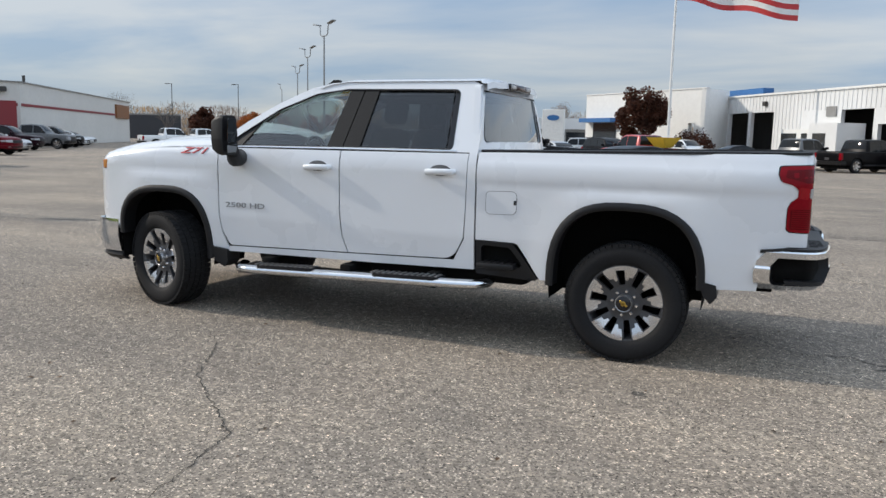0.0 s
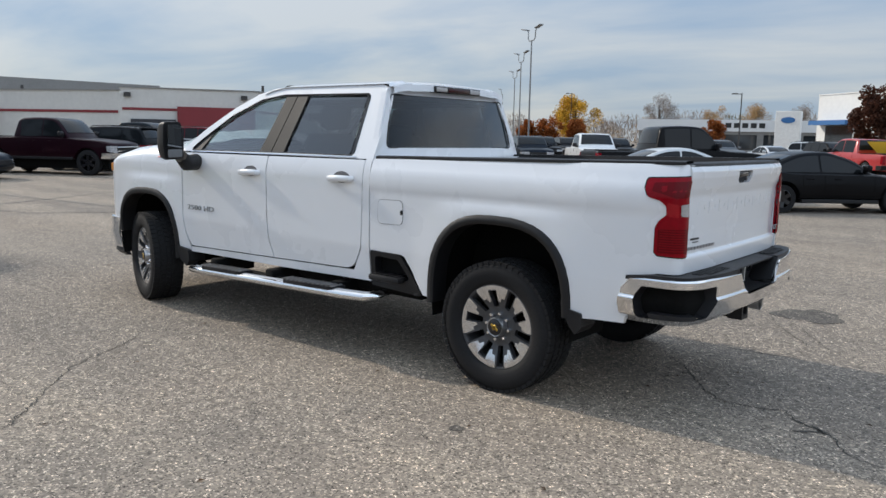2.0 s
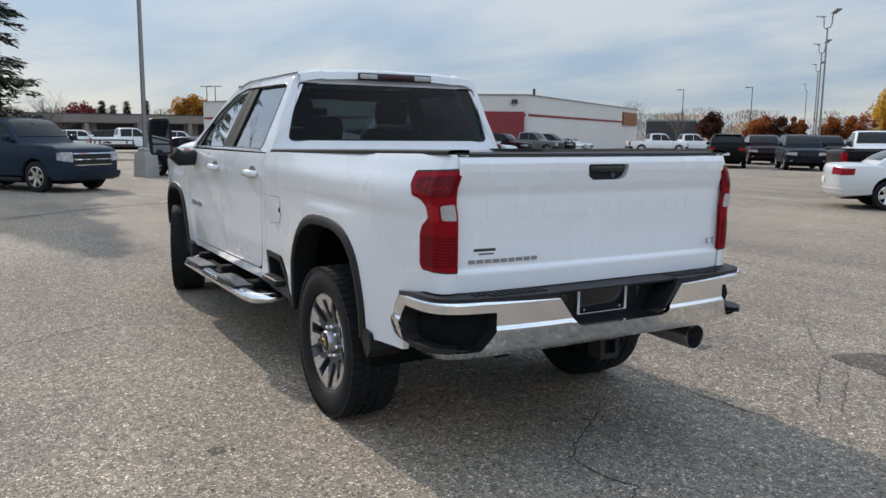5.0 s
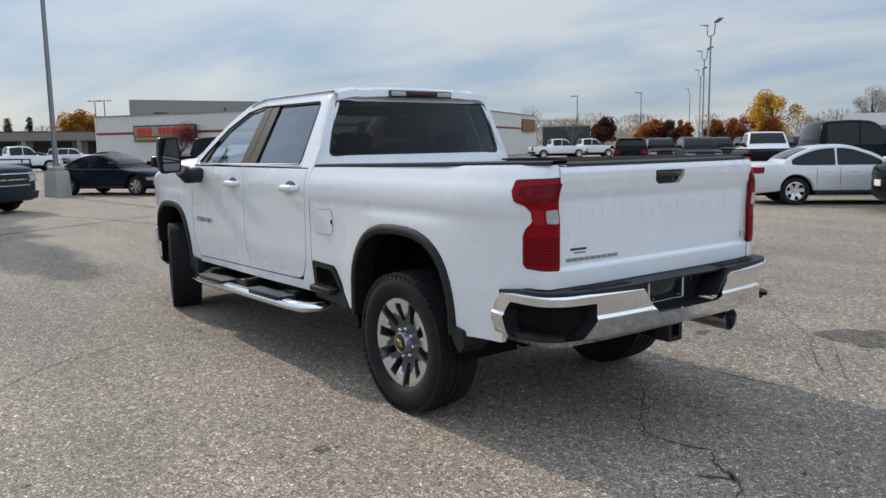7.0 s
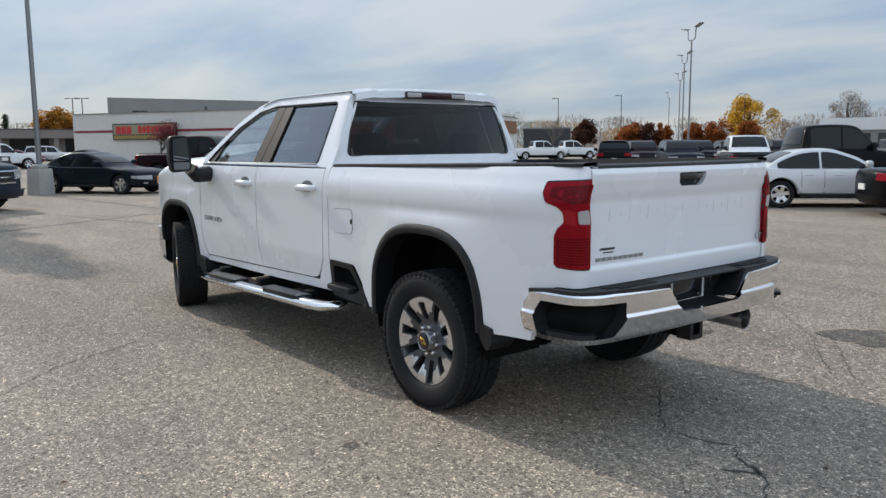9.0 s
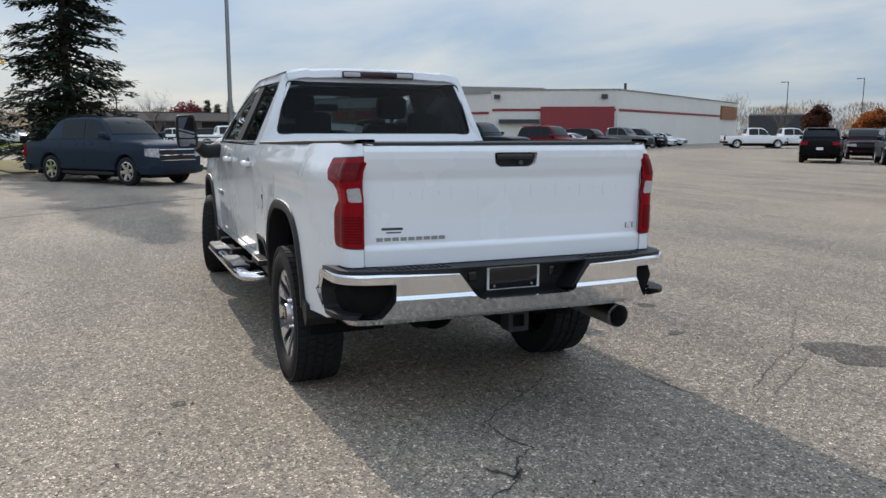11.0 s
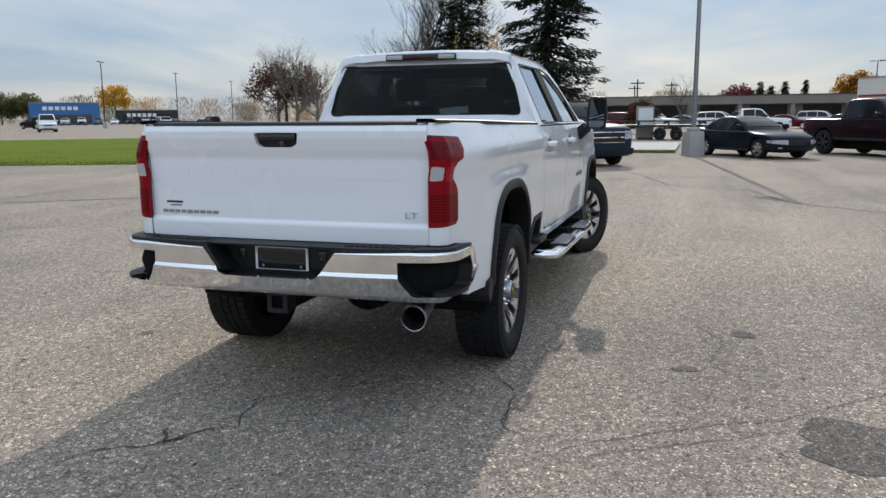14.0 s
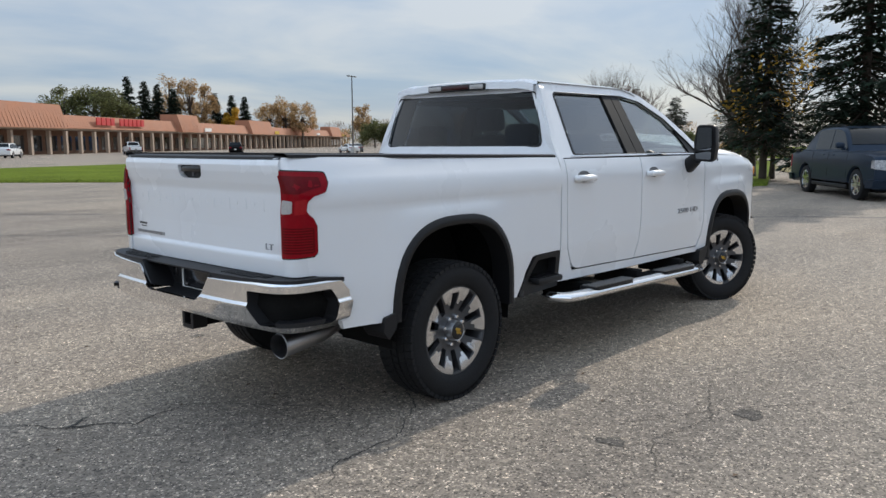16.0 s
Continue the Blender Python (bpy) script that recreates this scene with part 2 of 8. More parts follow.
NEEDLE = leaf_mat("spruce_needles", (0.020, 0.034, 0.020), thin=0.15)
PINE = leaf_mat("pine_needles", (0.028, 0.042, 0.026), thin=0.15)
LEAF_MAROON = leaf_mat("maroon_leaves", (0.085, 0.035, 0.022))
LEAF_RUST = leaf_mat("rust_leaves", (0.30, 0.095, 0.025))
LEAF_GOLD = leaf_mat("gold_leaves", (0.55, 0.33, 0.04))
LEAF_AMBER = leaf_mat("amber_leaves", (0.42, 0.20, 0.03))
LEAF_TAN = leaf_mat("tan_leaves", (0.42, 0.28, 0.14))
LEAF_OLIVE = leaf_mat("olive_leaves", (0.13, 0.135, 0.055))
LEAF_BERRY = leaf_mat("berry_red_leaves", (0.20, 0.045, 0.05))
LEAF_GREY = leaf_mat("bare_grey_twigs", (0.28, 0.235, 0.20))


def asphalt_mat(name, k=1.06, tint=(1.16, 1.0, 0.845)):
    """Worn asphalt: pale and dark stones of two sizes in a warm grey binder, with broad stains."""
    m, n, l, b = mat_new(name)
    tc = n.new("ShaderNodeTexCoord")

    def noise(scale, detail, rough=0.6, stretch=None):
        x = n.new("ShaderNodeTexNoise")
        x.inputs["Scale"].default_value, x.inputs["Detail"].default_value, x.inputs["Roughness"].default_value = scale, detail, rough
        if stretch:
            mp = n.new("ShaderNodeMapping"); mp.inputs["Scale"].default_value = stretch
            mp.inputs["Rotation"].default_value = (0, 0, 0.65)
            l.new(tc.outputs["Object"], mp.inputs[0]); l.new(mp.outputs[0], x.inputs["Vector"])
        else:
            l.new(tc.outputs["Object"], x.inputs["Vector"])
        return x

    def stones(scale):
        x = n.new("ShaderNodeTexVoronoi"); x.inputs["Scale"].default_value = scale
        l.new(tc.outputs["Object"], x.inputs["Vector"])
        s = n.new("ShaderNodeSeparateColor"); l.new(x.outputs["Color"], s.inputs[0])
        return x, s.outputs[0]

    def ramp(src, stops):
        r = n.new("ShaderNodeValToRGB")
        e = r.color_ramp.elements
        while len(e) < len(stops):
            e.new(0.5)
        for el, (p, c) in zip(e, stops):
            el.position, el.color = p, (*c, 1)
        l.new(src, r.inputs[0])
        return r.outputs[0]

    def mul(a, c):
        x = n.new("ShaderNodeMix"); x.data_type = "RGBA"; x.blend_type = "MULTIPLY"; x.inputs[0].default_value = 1
        l.new(a, x.inputs[6]); l.new(c, x.inputs[7])
        return x.outputs[2]
    big, streak, mid, fine = noise(0.22, 6, 0.62), noise(0.5, 5, 0.6, (0.25, 1.6, 1)), noise(14.0, 6, 0.75), noise(260, 2)
    v1, s1 = stones(112)
    v2, s2 = stones(52)
    base = ramp(big.outputs["Fac"], [(0.30, tuple(0.185 * k * c for c in tint)), (0.5, tuple(0.228 * k * c * w for c, w in zip(tint, (1.02, 1.0, 0.965)))), (0.70, tuple(0.272 * k * c * w for c, w in zip(tint, (1.05, 1.0, 0.93))))])
    col = mul(base, ramp(streak.outputs["Fac"], [(0.32, (0.77, 0.77, 0.78)), (0.5, (1, 1, 1)), (0.68, (1.14, 1.13, 1.10))]))
    col = mul(col, ramp(mid.outputs["Fac"], [(0.30, (0.64, 0.64, 0.645)), (0.5, (1, 1, 1)), (0.70, (1.27, 1.265, 1.25))]))
    col = mul(col, ramp(s1, [(0.0, (0.22, 0.22, 0.23)), (0.20, (0.78, 0.78, 0.78)), (0.70, (0.98, 0.98, 0.97)), (0.90, (1.25, 1.24, 1.22)), (1.0, (2.8, 2.77, 2.72))]))
    col = mul(col, ramp(s2, [(0.0, (0.60, 0.60, 0.61)), (0.16, (0.96, 0.96, 0.96)), (0.86, (1.0, 1.0, 1.0)), (1.0, (1.7, 1.66, 1.58))]))
    l.new(col, b.inputs["Base Color"])
    b.inputs["Roughness"].default_value = 0.9
    b.inputs["Specular IOR Level"].default_value = 0.25
    ad = n.new("ShaderNodeMath"); ad.operation = "MULTIPLY_ADD"; ad.inputs[1].default_value = 0.6
    l.new(s1, ad.inputs[0]); l.new(fine.outputs["Fac"], ad.inputs[2])
    bp = n.new("ShaderNodeBump"); bp.inputs["Strength"].default_value = 0.55; bp.inputs["Distance"].default_value = 0.004
    l.new(ad.outputs[0], bp.inputs["Height"])
    l.new(bp.outputs[0], b.inputs["Normal"])
    return m


ASPHALT = asphalt_mat("weathered_asphalt")
CRACK = tone("crack_shadow", (0.05, 0.045, 0.038), rough=1.0, var=0.3, fine=90)
TAR = tone("tar_seal", (0.075, 0.07, 0.064), rough=0.85, var=0.25, fine=60, bump=0.3)
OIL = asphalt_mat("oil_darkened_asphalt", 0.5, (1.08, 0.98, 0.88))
GRASS_BASE = tone("lawn", (0.115, 0.150, 0.020), rough=0.95, var=0.35, scale=0.35, fine=9, bump=0.8, spec=0.02)
DRY_GRASS = tone("dry_verge", (0.20, 0.17, 0.08), rough=0.95, var=0.4, scale=0.6, fine=9, spec=0.05)
GRASS_BLADE = leaf_mat("grass_blades", (0.120, 0.160, 0.024), var=0.45)
DRY_LEAF = leaf_mat("dry_leaf_scraps", (0.10, 0.06, 0.035), var=0.6, thin=0.1)

# ---- builders ----
def link(name, me, mat, parent=None, label="", smooth=40.0):
    if smooth is not None:
        for p in me.polygons:
            p.use_smooth = True
        me.set_sharp_from_angle(angle=radians(smooth))
    if mat is not None and not me.materials:
        me.materials.append(mat)
    ob = new(name, me)
    if parent is not None:
        ob.parent = parent
    if label:
        tagged(ob, label)
    return ob


def part(name, bm, mat, parent=None, label="", smooth=40.0):
    """A bmesh as one mesh object under a thing or a part."""
    me = bpy.data.meshes.new(name)
    bm.to_mesh(me)
    bm.free()
    return link(name, me, mat, parent, label, smooth)


def raw(name, verts, faces, mat, parent=None, label="", smooth=40.0):
    me = bpy.data.meshes.new(name)
    me.from_pydata([tuple(v) for v in verts], [], faces)
    me.update()
    return link(name, me, mat, parent, label, smooth)


def empty(name, m=None):
    ob = new(name)
    if m is not None:
        ob.matrix_basis = m
    return ob


def add_box(bm, lo, hi, bevel=0.0, seg=2, m=None):
    g = bmesh.ops.create_cube(bm, size=1)
    vs = g["verts"]
    for v in vs:
        v.co = Vector([lo[i] + (v.co[i] + 0.5) * (hi[i] - lo[i]) for i in range(3)])
    if bevel:
        es = list({e for v in vs for e in v.link_edges})
        r = bmesh.ops.bevel(bm, geom=es, offset=bevel, segments=seg, profile=0.5, affect="EDGES")
        vs = list({v for f in r["faces"] for v in f.verts} | {v for v in vs if v.is_valid})
    if m is not None:
        bmesh.ops.transform(bm, matrix=m, verts=vs)
    return vs


def box(lo, hi, bevel=0.0, seg=2, m=None):
    bm = bmesh.new()
    add_box(bm, lo, hi, bevel, seg, m)
    return bm


def add_tube(bm, path, radii, n=10, caps=True):
    """A round tube along a path, with a radius at each point."""
    path = [Vector(p) for p in path]
    if isinstance(radii, (int, float)):
        radii = [radii] * len(path)
    rings = []
    up = Vector((0.13, 0.31, 0.94)).normalized()
    for i, p in enumerate(path):
        d = (path[min(i + 1, len(path) - 1)] - path[max(i - 1, 0)])
        d = d.normalized() if d.length > 1e-9 else Vector((0, 0, 1))
        a = d.cross(up)
        if a.length < 0.05:
            a = d.cross(Vector((1, 0, 0)))
        a.normalize()
        b = d.cross(a)
        rings.append([bm.verts.new(p + (a * math.cos(2 * math.pi * k / n) + b * math.sin(2 * math.pi * k / n)) * radii[i]) for k in range(n)])
    for r0, r1 in zip(rings, rings[1:]):
        for k in range(n):
            bm.faces.new((r0[k], r0[(k + 1) % n], r1[(k + 1) % n], r1[k]))
    if caps:
        bm.faces.new(rings[0][::-1])
        bm.faces.new(rings[-1])
    return bm


def tube(path, radii, n=10, caps=True):
    bm = bmesh.new()
    add_tube(bm, path, radii, n, caps)
    bmesh.ops.recalc_face_normals(bm, faces=bm.faces)
    return bm


def lathe(profile, n=48, axis="y", closed=False):
    """Turns a profile of (radius, along) round an axis."""
    bm = bmesh.new()
    rings = []
    for r, a in profile:
        ring = []
        for k in range(n):
            t = 2 * math.pi * k / n
            c, s = math.cos(t) * r, math.sin(t) * r
            ring.append(bm.verts.new({"y": (c, a, s), "z": (c, s, a), "x": (a, c, s)}[axis]))
        rings.append(ring)
    pairs = list(zip(rings, rings[1:])) + ([(rings[-1], rings[0])] if closed else [])
    for r0, r1 in pairs:
        for k in range(n):
            bm.faces.new((r0[k], r0[(k + 1) % n], r1[(k + 1) % n], r1[k]))
    if not closed:
        for ring in (rings[0], rings[-1]):
            try:
                bm.faces.new(ring)
            except ValueError:
                pass
    bmesh.ops.recalc_face_normals(bm, faces=bm.faces)
    return bm


def rounded(poly, r, n=5):
    """A polygon with its corners rounded; r is one radius or one for each corner."""
    out = []
    k = len(poly)
    for i in range(k):
        p0, p1, p2 = Vector(poly[i - 1]), Vector(poly[i]), Vector(poly[(i + 1) % k])
        rad = r[i] if isinstance(r, (list, tuple)) else r
        if rad <= 0:
            out.append(tuple(p1))
            continue
        a, b = (p0 - p1), (p2 - p1)
        la, lb = a.length, b.length
        a.normalize(); b.normalize()
        ang = a.angle(b)
        cut = min(rad / max(math.tan(ang / 2), 1e-3), la * 0.48, lb * 0.48)
        q0, q2 = p1 + a * cut, p1 + b * cut
        for j in range(n + 1):
            t = j / n
            out.append(tuple(q0 * (1 - t) ** 2 + p1 * (2 * t * (1 - t)) + q2 * t * t))
    return out


def sheet(outer, holes, fmap, du, dv, thick=0.0, flip=False):
    """A plate: a flat outline with holes, cut into a grid and bent by fmap(u, v, depth)."""
    bm = bmesh.new()
    es = []
    for loop in [outer, *holes]:
        vs = [bm.verts.new((p[0], p[1], 0)) for p in loop]
        es += [bm.edges.new((vs[i], vs[(i + 1) % len(vs)])) for i in range(len(vs))]
    bmesh.ops.triangle_fill(bm, use_beauty=True, use_dissolve=False, edges=es, normal=(0, 0, 1))
    us = [v.co.x for v in bm.verts]
    vs_ = [v.co.y for v in bm.verts]
    for lo, hi, st, ax in ((min(us), max(us), du, 0), (min(vs_), max(vs_), dv, 1)):
        if st:
            c = lo + st
            while c < hi - st * 0.3:
                co, no = [0, 0, 0], [0, 0, 0]
                co[ax], no[ax] = c, 1
                bmesh.ops.bisect_plane(bm, geom=bm.verts[:] + bm.edges[:] + bm.faces[:], dist=1e-5, plane_co=co, plane_no=no)
                c += st
    bm.verts.index_update()
    flat = [(v.co.x, v.co.y) for v in bm.verts]
    fs = [[v.index for v in f.verts] if f.normal.z >= 0 else [v.index for v in f.verts][::-1] for f in bm.faces]
    rim = []
    for f in bm.faces:
        for lp in f.loops:
            if lp.edge.is_boundary:
                a, b = lp.vert.index, lp.link_loop_next.vert.index
                rim.append((a, b) if f.normal.z >= 0 else (b, a))
    bm.free()
    verts = [fmap(u, v, 0.0) for u, v in flat]
    faces = [f[::-1] if flip else f for f in fs]
    if thick:
        nv = len(verts)
        verts += [fmap(u, v, thick) for u, v in flat]
        faces += [[i + nv for i in (f if flip else f[::-1])] for f in fs]
        for a, b in rim:
            q = (b, a, a + nv, b + nv)
            faces.append(q[::-1] if flip else q)
    return verts, faces


def plate(name, outer, holes, fmap, du, dv, thick, mat, parent, label="", flip=False, smooth=35.0):
    """A bent plate as an object, shaded by the true slope of the surface."""
    v, f = sheet(outer, holes, fmap, du, dv, thick, flip)
    flat_uv, _ = sheet(outer, holes, lambda a, b, d: (a, b, d), du, dv, 0.0, flip)
    n = len(flat_uv)
    nor, e = [], 0.004
    for a, b, _d in flat_uv:
        p0, pu, pv = Vector(fmap(a, b, 0)), Vector(fmap(a + e, b, 0)) - Vector(fmap(a - e, b, 0)), Vector(fmap(a, b + e, 0)) - Vector(fmap(a, b - e, 0))
        c = pu.cross(pv)
        c = c.normalized() if c.length > 1e-12 else Vector((0, 0, 1))
        nor.append(c if c.dot(p0 - Vector(fmap(a, b, 0.01))) >= 0 else -c)
    verts, faces, norms = list(v[:n]), [], list(nor)
    if thick:
        verts += v[n:2 * n]
        norms += [-c for c in nor]
    for q in f:
        if all(k < n for k in q) or all(k >= n for k in q):
            c = (Vector(v[q[1]]) - Vector(v[q[0]])).cross(Vector(v[q[2]]) - Vector(v[q[0]]))
            faces.append(tuple(q) if c.dot(norms[q[0]]) >= 0 else tuple(q)[::-1])
        else:
            o = len(verts)
            c4 = [Vector(v[k]) for k in q]
            c = (c4[2] - c4[0]).cross(c4[3] - c4[1])
            c = c.normalized() if c.length > 1e-12 else Vector((0, 0, 1))
            verts += c4
            norms += [c] * 4
            faces.append((o, o + 1, o + 2, o + 3))
    me = bpy.data.meshes.new(name)
    me.from_pydata([tuple(k) for k in verts], [], faces)
    me.update()
    ob = link(name, me, mat, parent, label, None)
    for pl in me.polygons:
        pl.use_smooth = True
    me.normals_split_custom_set_from_vertices([tuple(c) for c in norms])
    return ob


def lettering(name, text, size, depth, mat, m, parent=None, label="", shear=0.0, wide=1.0):
    """Raised writing in the built-in font, as a mesh."""
    cu = bpy.data.curves.new(name, "FONT")
    cu.body, cu.size, cu.extrude, cu.shear = text, size, depth, shear
    cu.resolution_u = 2
    ob = bpy.data.objects.new(name, cu)
    scene.collection.objects.link(ob)
    bpy.context.view_layer.update()
    me = bpy.data.meshes.new_from_object(ob.evaluated_get(bpy.context.evaluated_depsgraph_get()))
    bpy.data.objects.remove(ob)
    me.transform(m @ Matrix.Diagonal((wide, 1, 1, 1)))
    me.materials.clear()
    return link(name, me, mat, parent, label, None)


def wander(points, step, amp, seed):
    """A jagged line through points."""
    rnd = random.Random(seed)
    out = []
    for a, b in zip(points, points[1:]):
        a, b = Vector(a), Vector(b)
        k = max(1, int((b - a).length / step))
        for i in range(k):
            p = a.lerp(b, i / k)
            out.append(p + Vector((rnd.uniform(-amp, amp), rnd.uniform(-amp, amp))))
    out.append(Vector(points[-1]))
    return out


def ribbon(name, points, width, mat, z, seed=1, taper=True, vary=0.5):
    rnd = random.Random(seed)
    v, f = [], []
    k = len(points)
    for i, p in enumerate(points):
        d = (points[min(i + 1, k - 1)] - points[max(i - 1, 0)]).normalized()
        w = width * 0.5 * rnd.uniform(1 - vary, 1 + vary)
        if taper:
            w *= min(1.0, 0.25 + 4.0 * min(i, k - 1 - i) / k)
        v += [(p.x - d.y * w, p.y + d.x * w, z), (p.x + d.y * w, p.y - d.x * w, z)]
        if i:
            f.append((2 * i - 2, 2 * i - 1, 2 * i + 1, 2 * i))
    return raw(name, v, f, mat, None, "", None)


# ---- the ground ----
def grass_edge(y):
    """x of the lawn's edge at y."""
    pts = [(-45.0, 3.0), (-31.0, -7.9), (-27.0, -11.2), (-23.0, -14.3), (-18.3, -15.8), (-12.0, -18.2), (-9.2, -19.6), (-6.7, -21.2), (-5.8, -24.5), (-5.2, -40.0)]
    for (y0, x0), (y1, x1) in zip(pts, pts[1:]):
        if y0 <= y <= y1:
            return x0 + (x1 - x0) * (y - y0) / (y1 - y0)
    return pts[0][1] if y < pts[0][0] else pts[-1][1]


_gv, _gf = [], []
_gx = [-3000, -800, -300, -120, -60, -30, -12, -6, 0, 6, 12, 30, 60, 120, 300, 800, 3000]
for _i, _x in enumerate(_gx):
    for _j, _y in enumerate(_gx):
        _gv.append((_x, _y, 0.0))
        if _i and _j:
            _a = _i * len(_gx) + _j
            _gf.append((_a - len(_gx) - 1, _a - 1, _a, _a - len(_gx)))
tagged(raw("ground", _gv, _gf, ASPHALT, smooth=None), "light grey weathered asphalt parking lot, cracked and stained", "ground", kind="structure")

# lawn: a slightly raised sheet with an uneven edge
_rnd = random.Random(5)
_lv, _lf = [], []
_ys = [-45 + 0.5 * i for i in range(int(39.2 / 0.5) + 1)]
for _i, _y in enumerate(_ys):
    _e = grass_edge(_y) + _rnd.uniform(-0.07, 0.07)
    for _j, _d in enumerate((0.0, 0.12, 1.0, 4.0, 12.0, 24.0, 34.0)):
        _xx = _e - _d * (1.0 if _y < -20 else 1.0)
        _lv.append((_xx, _y - _d * 0.35, (0.006, 0.05, 0.07, 0.08, 0.08, 0.06, 0.02)[_j]))
        if _i and _j:
            _a = _i * 7 + _j
            _lf.append((_a - 8, _a - 1, _a, _a - 7))
lawn = tagged(raw("lawn", _lv, _lf, GRASS_BASE), "mown green lawn with a ragged edge beside the asphalt", "lawn", kind="structure")
_bv, _bf = [], []
for _k in range(26000):
    _y = _rnd.uniform(-38, -6)
    _d = _rnd.random() ** 2.2 * 14
    _x, _y = grass_edge(_y) - _d + 0.03, _y - _d * 0.35
    _h, _w, _a = _rnd.uniform(0.03, 0.075), _rnd.uniform(0.012, 0.03), _rnd.uniform(0, 6.28)
    _z = 0.04 if _d > 0.1 else 0.0
    _o = len(_bv)
    _bv += [(_x - _w * math.cos(_a), _y - _w * math.sin(_a), _z), (_x + _w * math.cos(_a), _y + _w * math.sin(_a), _z), (_x + _rnd.uniform(-0.04, 0.04), _y + _rnd.uniform(-0.04, 0.04), _z + _h)]
    _bf.append((_o, _o + 1, _o + 2))
tagged(raw("grass_tufts", _bv, _bf, GRASS_BLADE, smooth=None), "short green grass blades on the lawn", "grass", kind="stuff")

# far plots beyond the lawn
def slab(name, pts, mat, z, label, cat, h=0.0):
    n = len(pts)
    if h:
        v = [(x, y, z) for x, y in pts] + [(x, y, z - h) for x, y in pts]
        f = [tuple(range(n))] + [(i, i + n, (i + 1) % n + n, (i + 1) % n) for i in range(n)]
    else:
        v, f = [(x, y, z) for x, y in pts], [tuple(range(n))]
    return tagged(raw(name, v, f, mat, smooth=None), label, cat, kind="structure")


slab("lawn_far", [(-62, -33), (-66, -20), (-75, -8), (-160, -30), (-200, -80), (-95, -60)], GRASS_BASE, 0.03, "green lawn beyond the service road", "lawn")
slab("verge", [(-26.5, -5.6), (-30, -6.6), (-44, -14), (-44, -10), (-33, -3.4), (-27.5, -3.0)], DRY_GRASS, 0.045, "dry grassy verge under the trees", "verge")
slab("pavement", [(-27.4, -3.0), (-27.6, 1.2), (-36, 1.2), (-36, -5)], CONCRETE, 0.12, "pale concrete kerbed island beside the light pole", "pavement", h=0.12)

_wr = random.Random(19)
_wv, _wf = [], []
for _k in range(1500):
    _y = _wr.uniform(-3.1, 1.2)
    _x = -27.28 - 0.045 * (_y + 3.0) + abs(_wr.gauss(0, 0.10))
    _h, _w, _a = _wr.uniform(0.05, 0.16), _wr.uniform(0.008, 0.02), _wr.uniform(0, 6.28)
    _o = len(_wv)
    _wv += [(_x - _w * math.cos(_a), _y - _w * math.sin(_a), 0.0), (_x + _w * math.cos(_a), _y + _w * math.sin(_a), 0.0), (_x + _wr.uniform(-0.06, 0.06), _y + _wr.uniform(-0.06, 0.06), _h)]
    _wf.append((_o, _o + 1, _o + 2))
tagged(raw("weeds", _wv, _wf, GRASS_BLADE, smooth=None), "thin green and dry weeds along a kerb", "weeds", kind="stuff")

CRACKS = [
    ([(2.275, -0.616), (1.971, -0.519), (1.839, -0.281), (1.622, -0.163), (1.534, -0.034), (1.373, -0.096), (1.135, -0.098), (0.993, 0.03), (0.708, 0.437), (0.414, 0.694)], 0.014),
    ([(1.656, -0.353), (1.806, -0.241), (1.709, -0.192)], 0.03),
    ([(-0.075, 0.449), (0.059, 0.601), (0.261, 0.903), (0.69, 1.187), (1.111, 1.212), (1.335, 1.424)], 0.012),
    ([(1.529, 1.516), (1.321, 1.724), (1.068, 2.151), (0.772, 2.608)], 0.008),
    ([(1.617, 1.377), (1.247, 1.613), (0.841, 2.209), (0.665, 2.537), (-0.338, 3.597)], 0.009),
]
CRACKS_SIDE = [
    ([(-1.355, -4.315), (-1.461, -3.786), (-1.503, -3.546), (-1.587, -3.207), (-1.97, -2.871), (-2.394, -2.505), (-2.761, -1.859), (-3.155, -1.503)], 0.012),
    ([(-1.311, 2.006), (-0.674, 2.303), (-0.173, 2.208), (0.204, 2.442)], 0.007),
    ([(0.182, 1.732), (-0.321, 1.997), (-0.894, 2.291), (-1.63, 2.883)], 0.007),
    ([(0.11, 7.642), (1.112, 8.413), (2.375, 8.116), (3.91, 8.642)], 0.05),
    ([(1.254, 4.414), (1.498, 4.006), (1.954, 3.441), (2.57, 2.927)], 0.02),
]
for _k, (_p, _w) in enumerate(CRACKS + CRACKS_SIDE):
    tagged(ribbon("crack", wander(_p, 0.035, 0.014, _k), _w * 0.62, CRACK, 0.004, _k), "narrow jagged crack in the asphalt", "crack", kind="structure")
JOINTS = [
    ([(3.0, -23.0), (-8.5, -6.93), (-10.65, -3.96), (-13.2, -1.23), (-15.12, 2.22), (-17.5, 6.6)], 0.10),
    ([(-18.5, -0.8), (-16.5, 0.42), (-12.75, 1.47), (-11.72, 3.13), (-9.76, 3.56), (-6.0, 7.5)], 0.06),
    ([(4.0, -17.0), (-3.25, -7.94), (-4.16, -6.35)], 0.05),
    ([(6.0, -20.0), (-2.87, -15.37), (-5.08, -14.08), (-9.0, -11.5)], 0.05),
    ([(-26.6, 15.7), (-25.5, 13.4), (-22.0, 7.5)], 0.08),
]
for _k, (_p, _w) in enumerate(JOINTS):
    tagged(ribbon("tar_joint", wander(_p, 0.35, 0.03, 40 + _k), _w, TAR, 0.004, _k, vary=0.35), "dark tar-sealed joint across the asphalt", "joint", kind="structure")


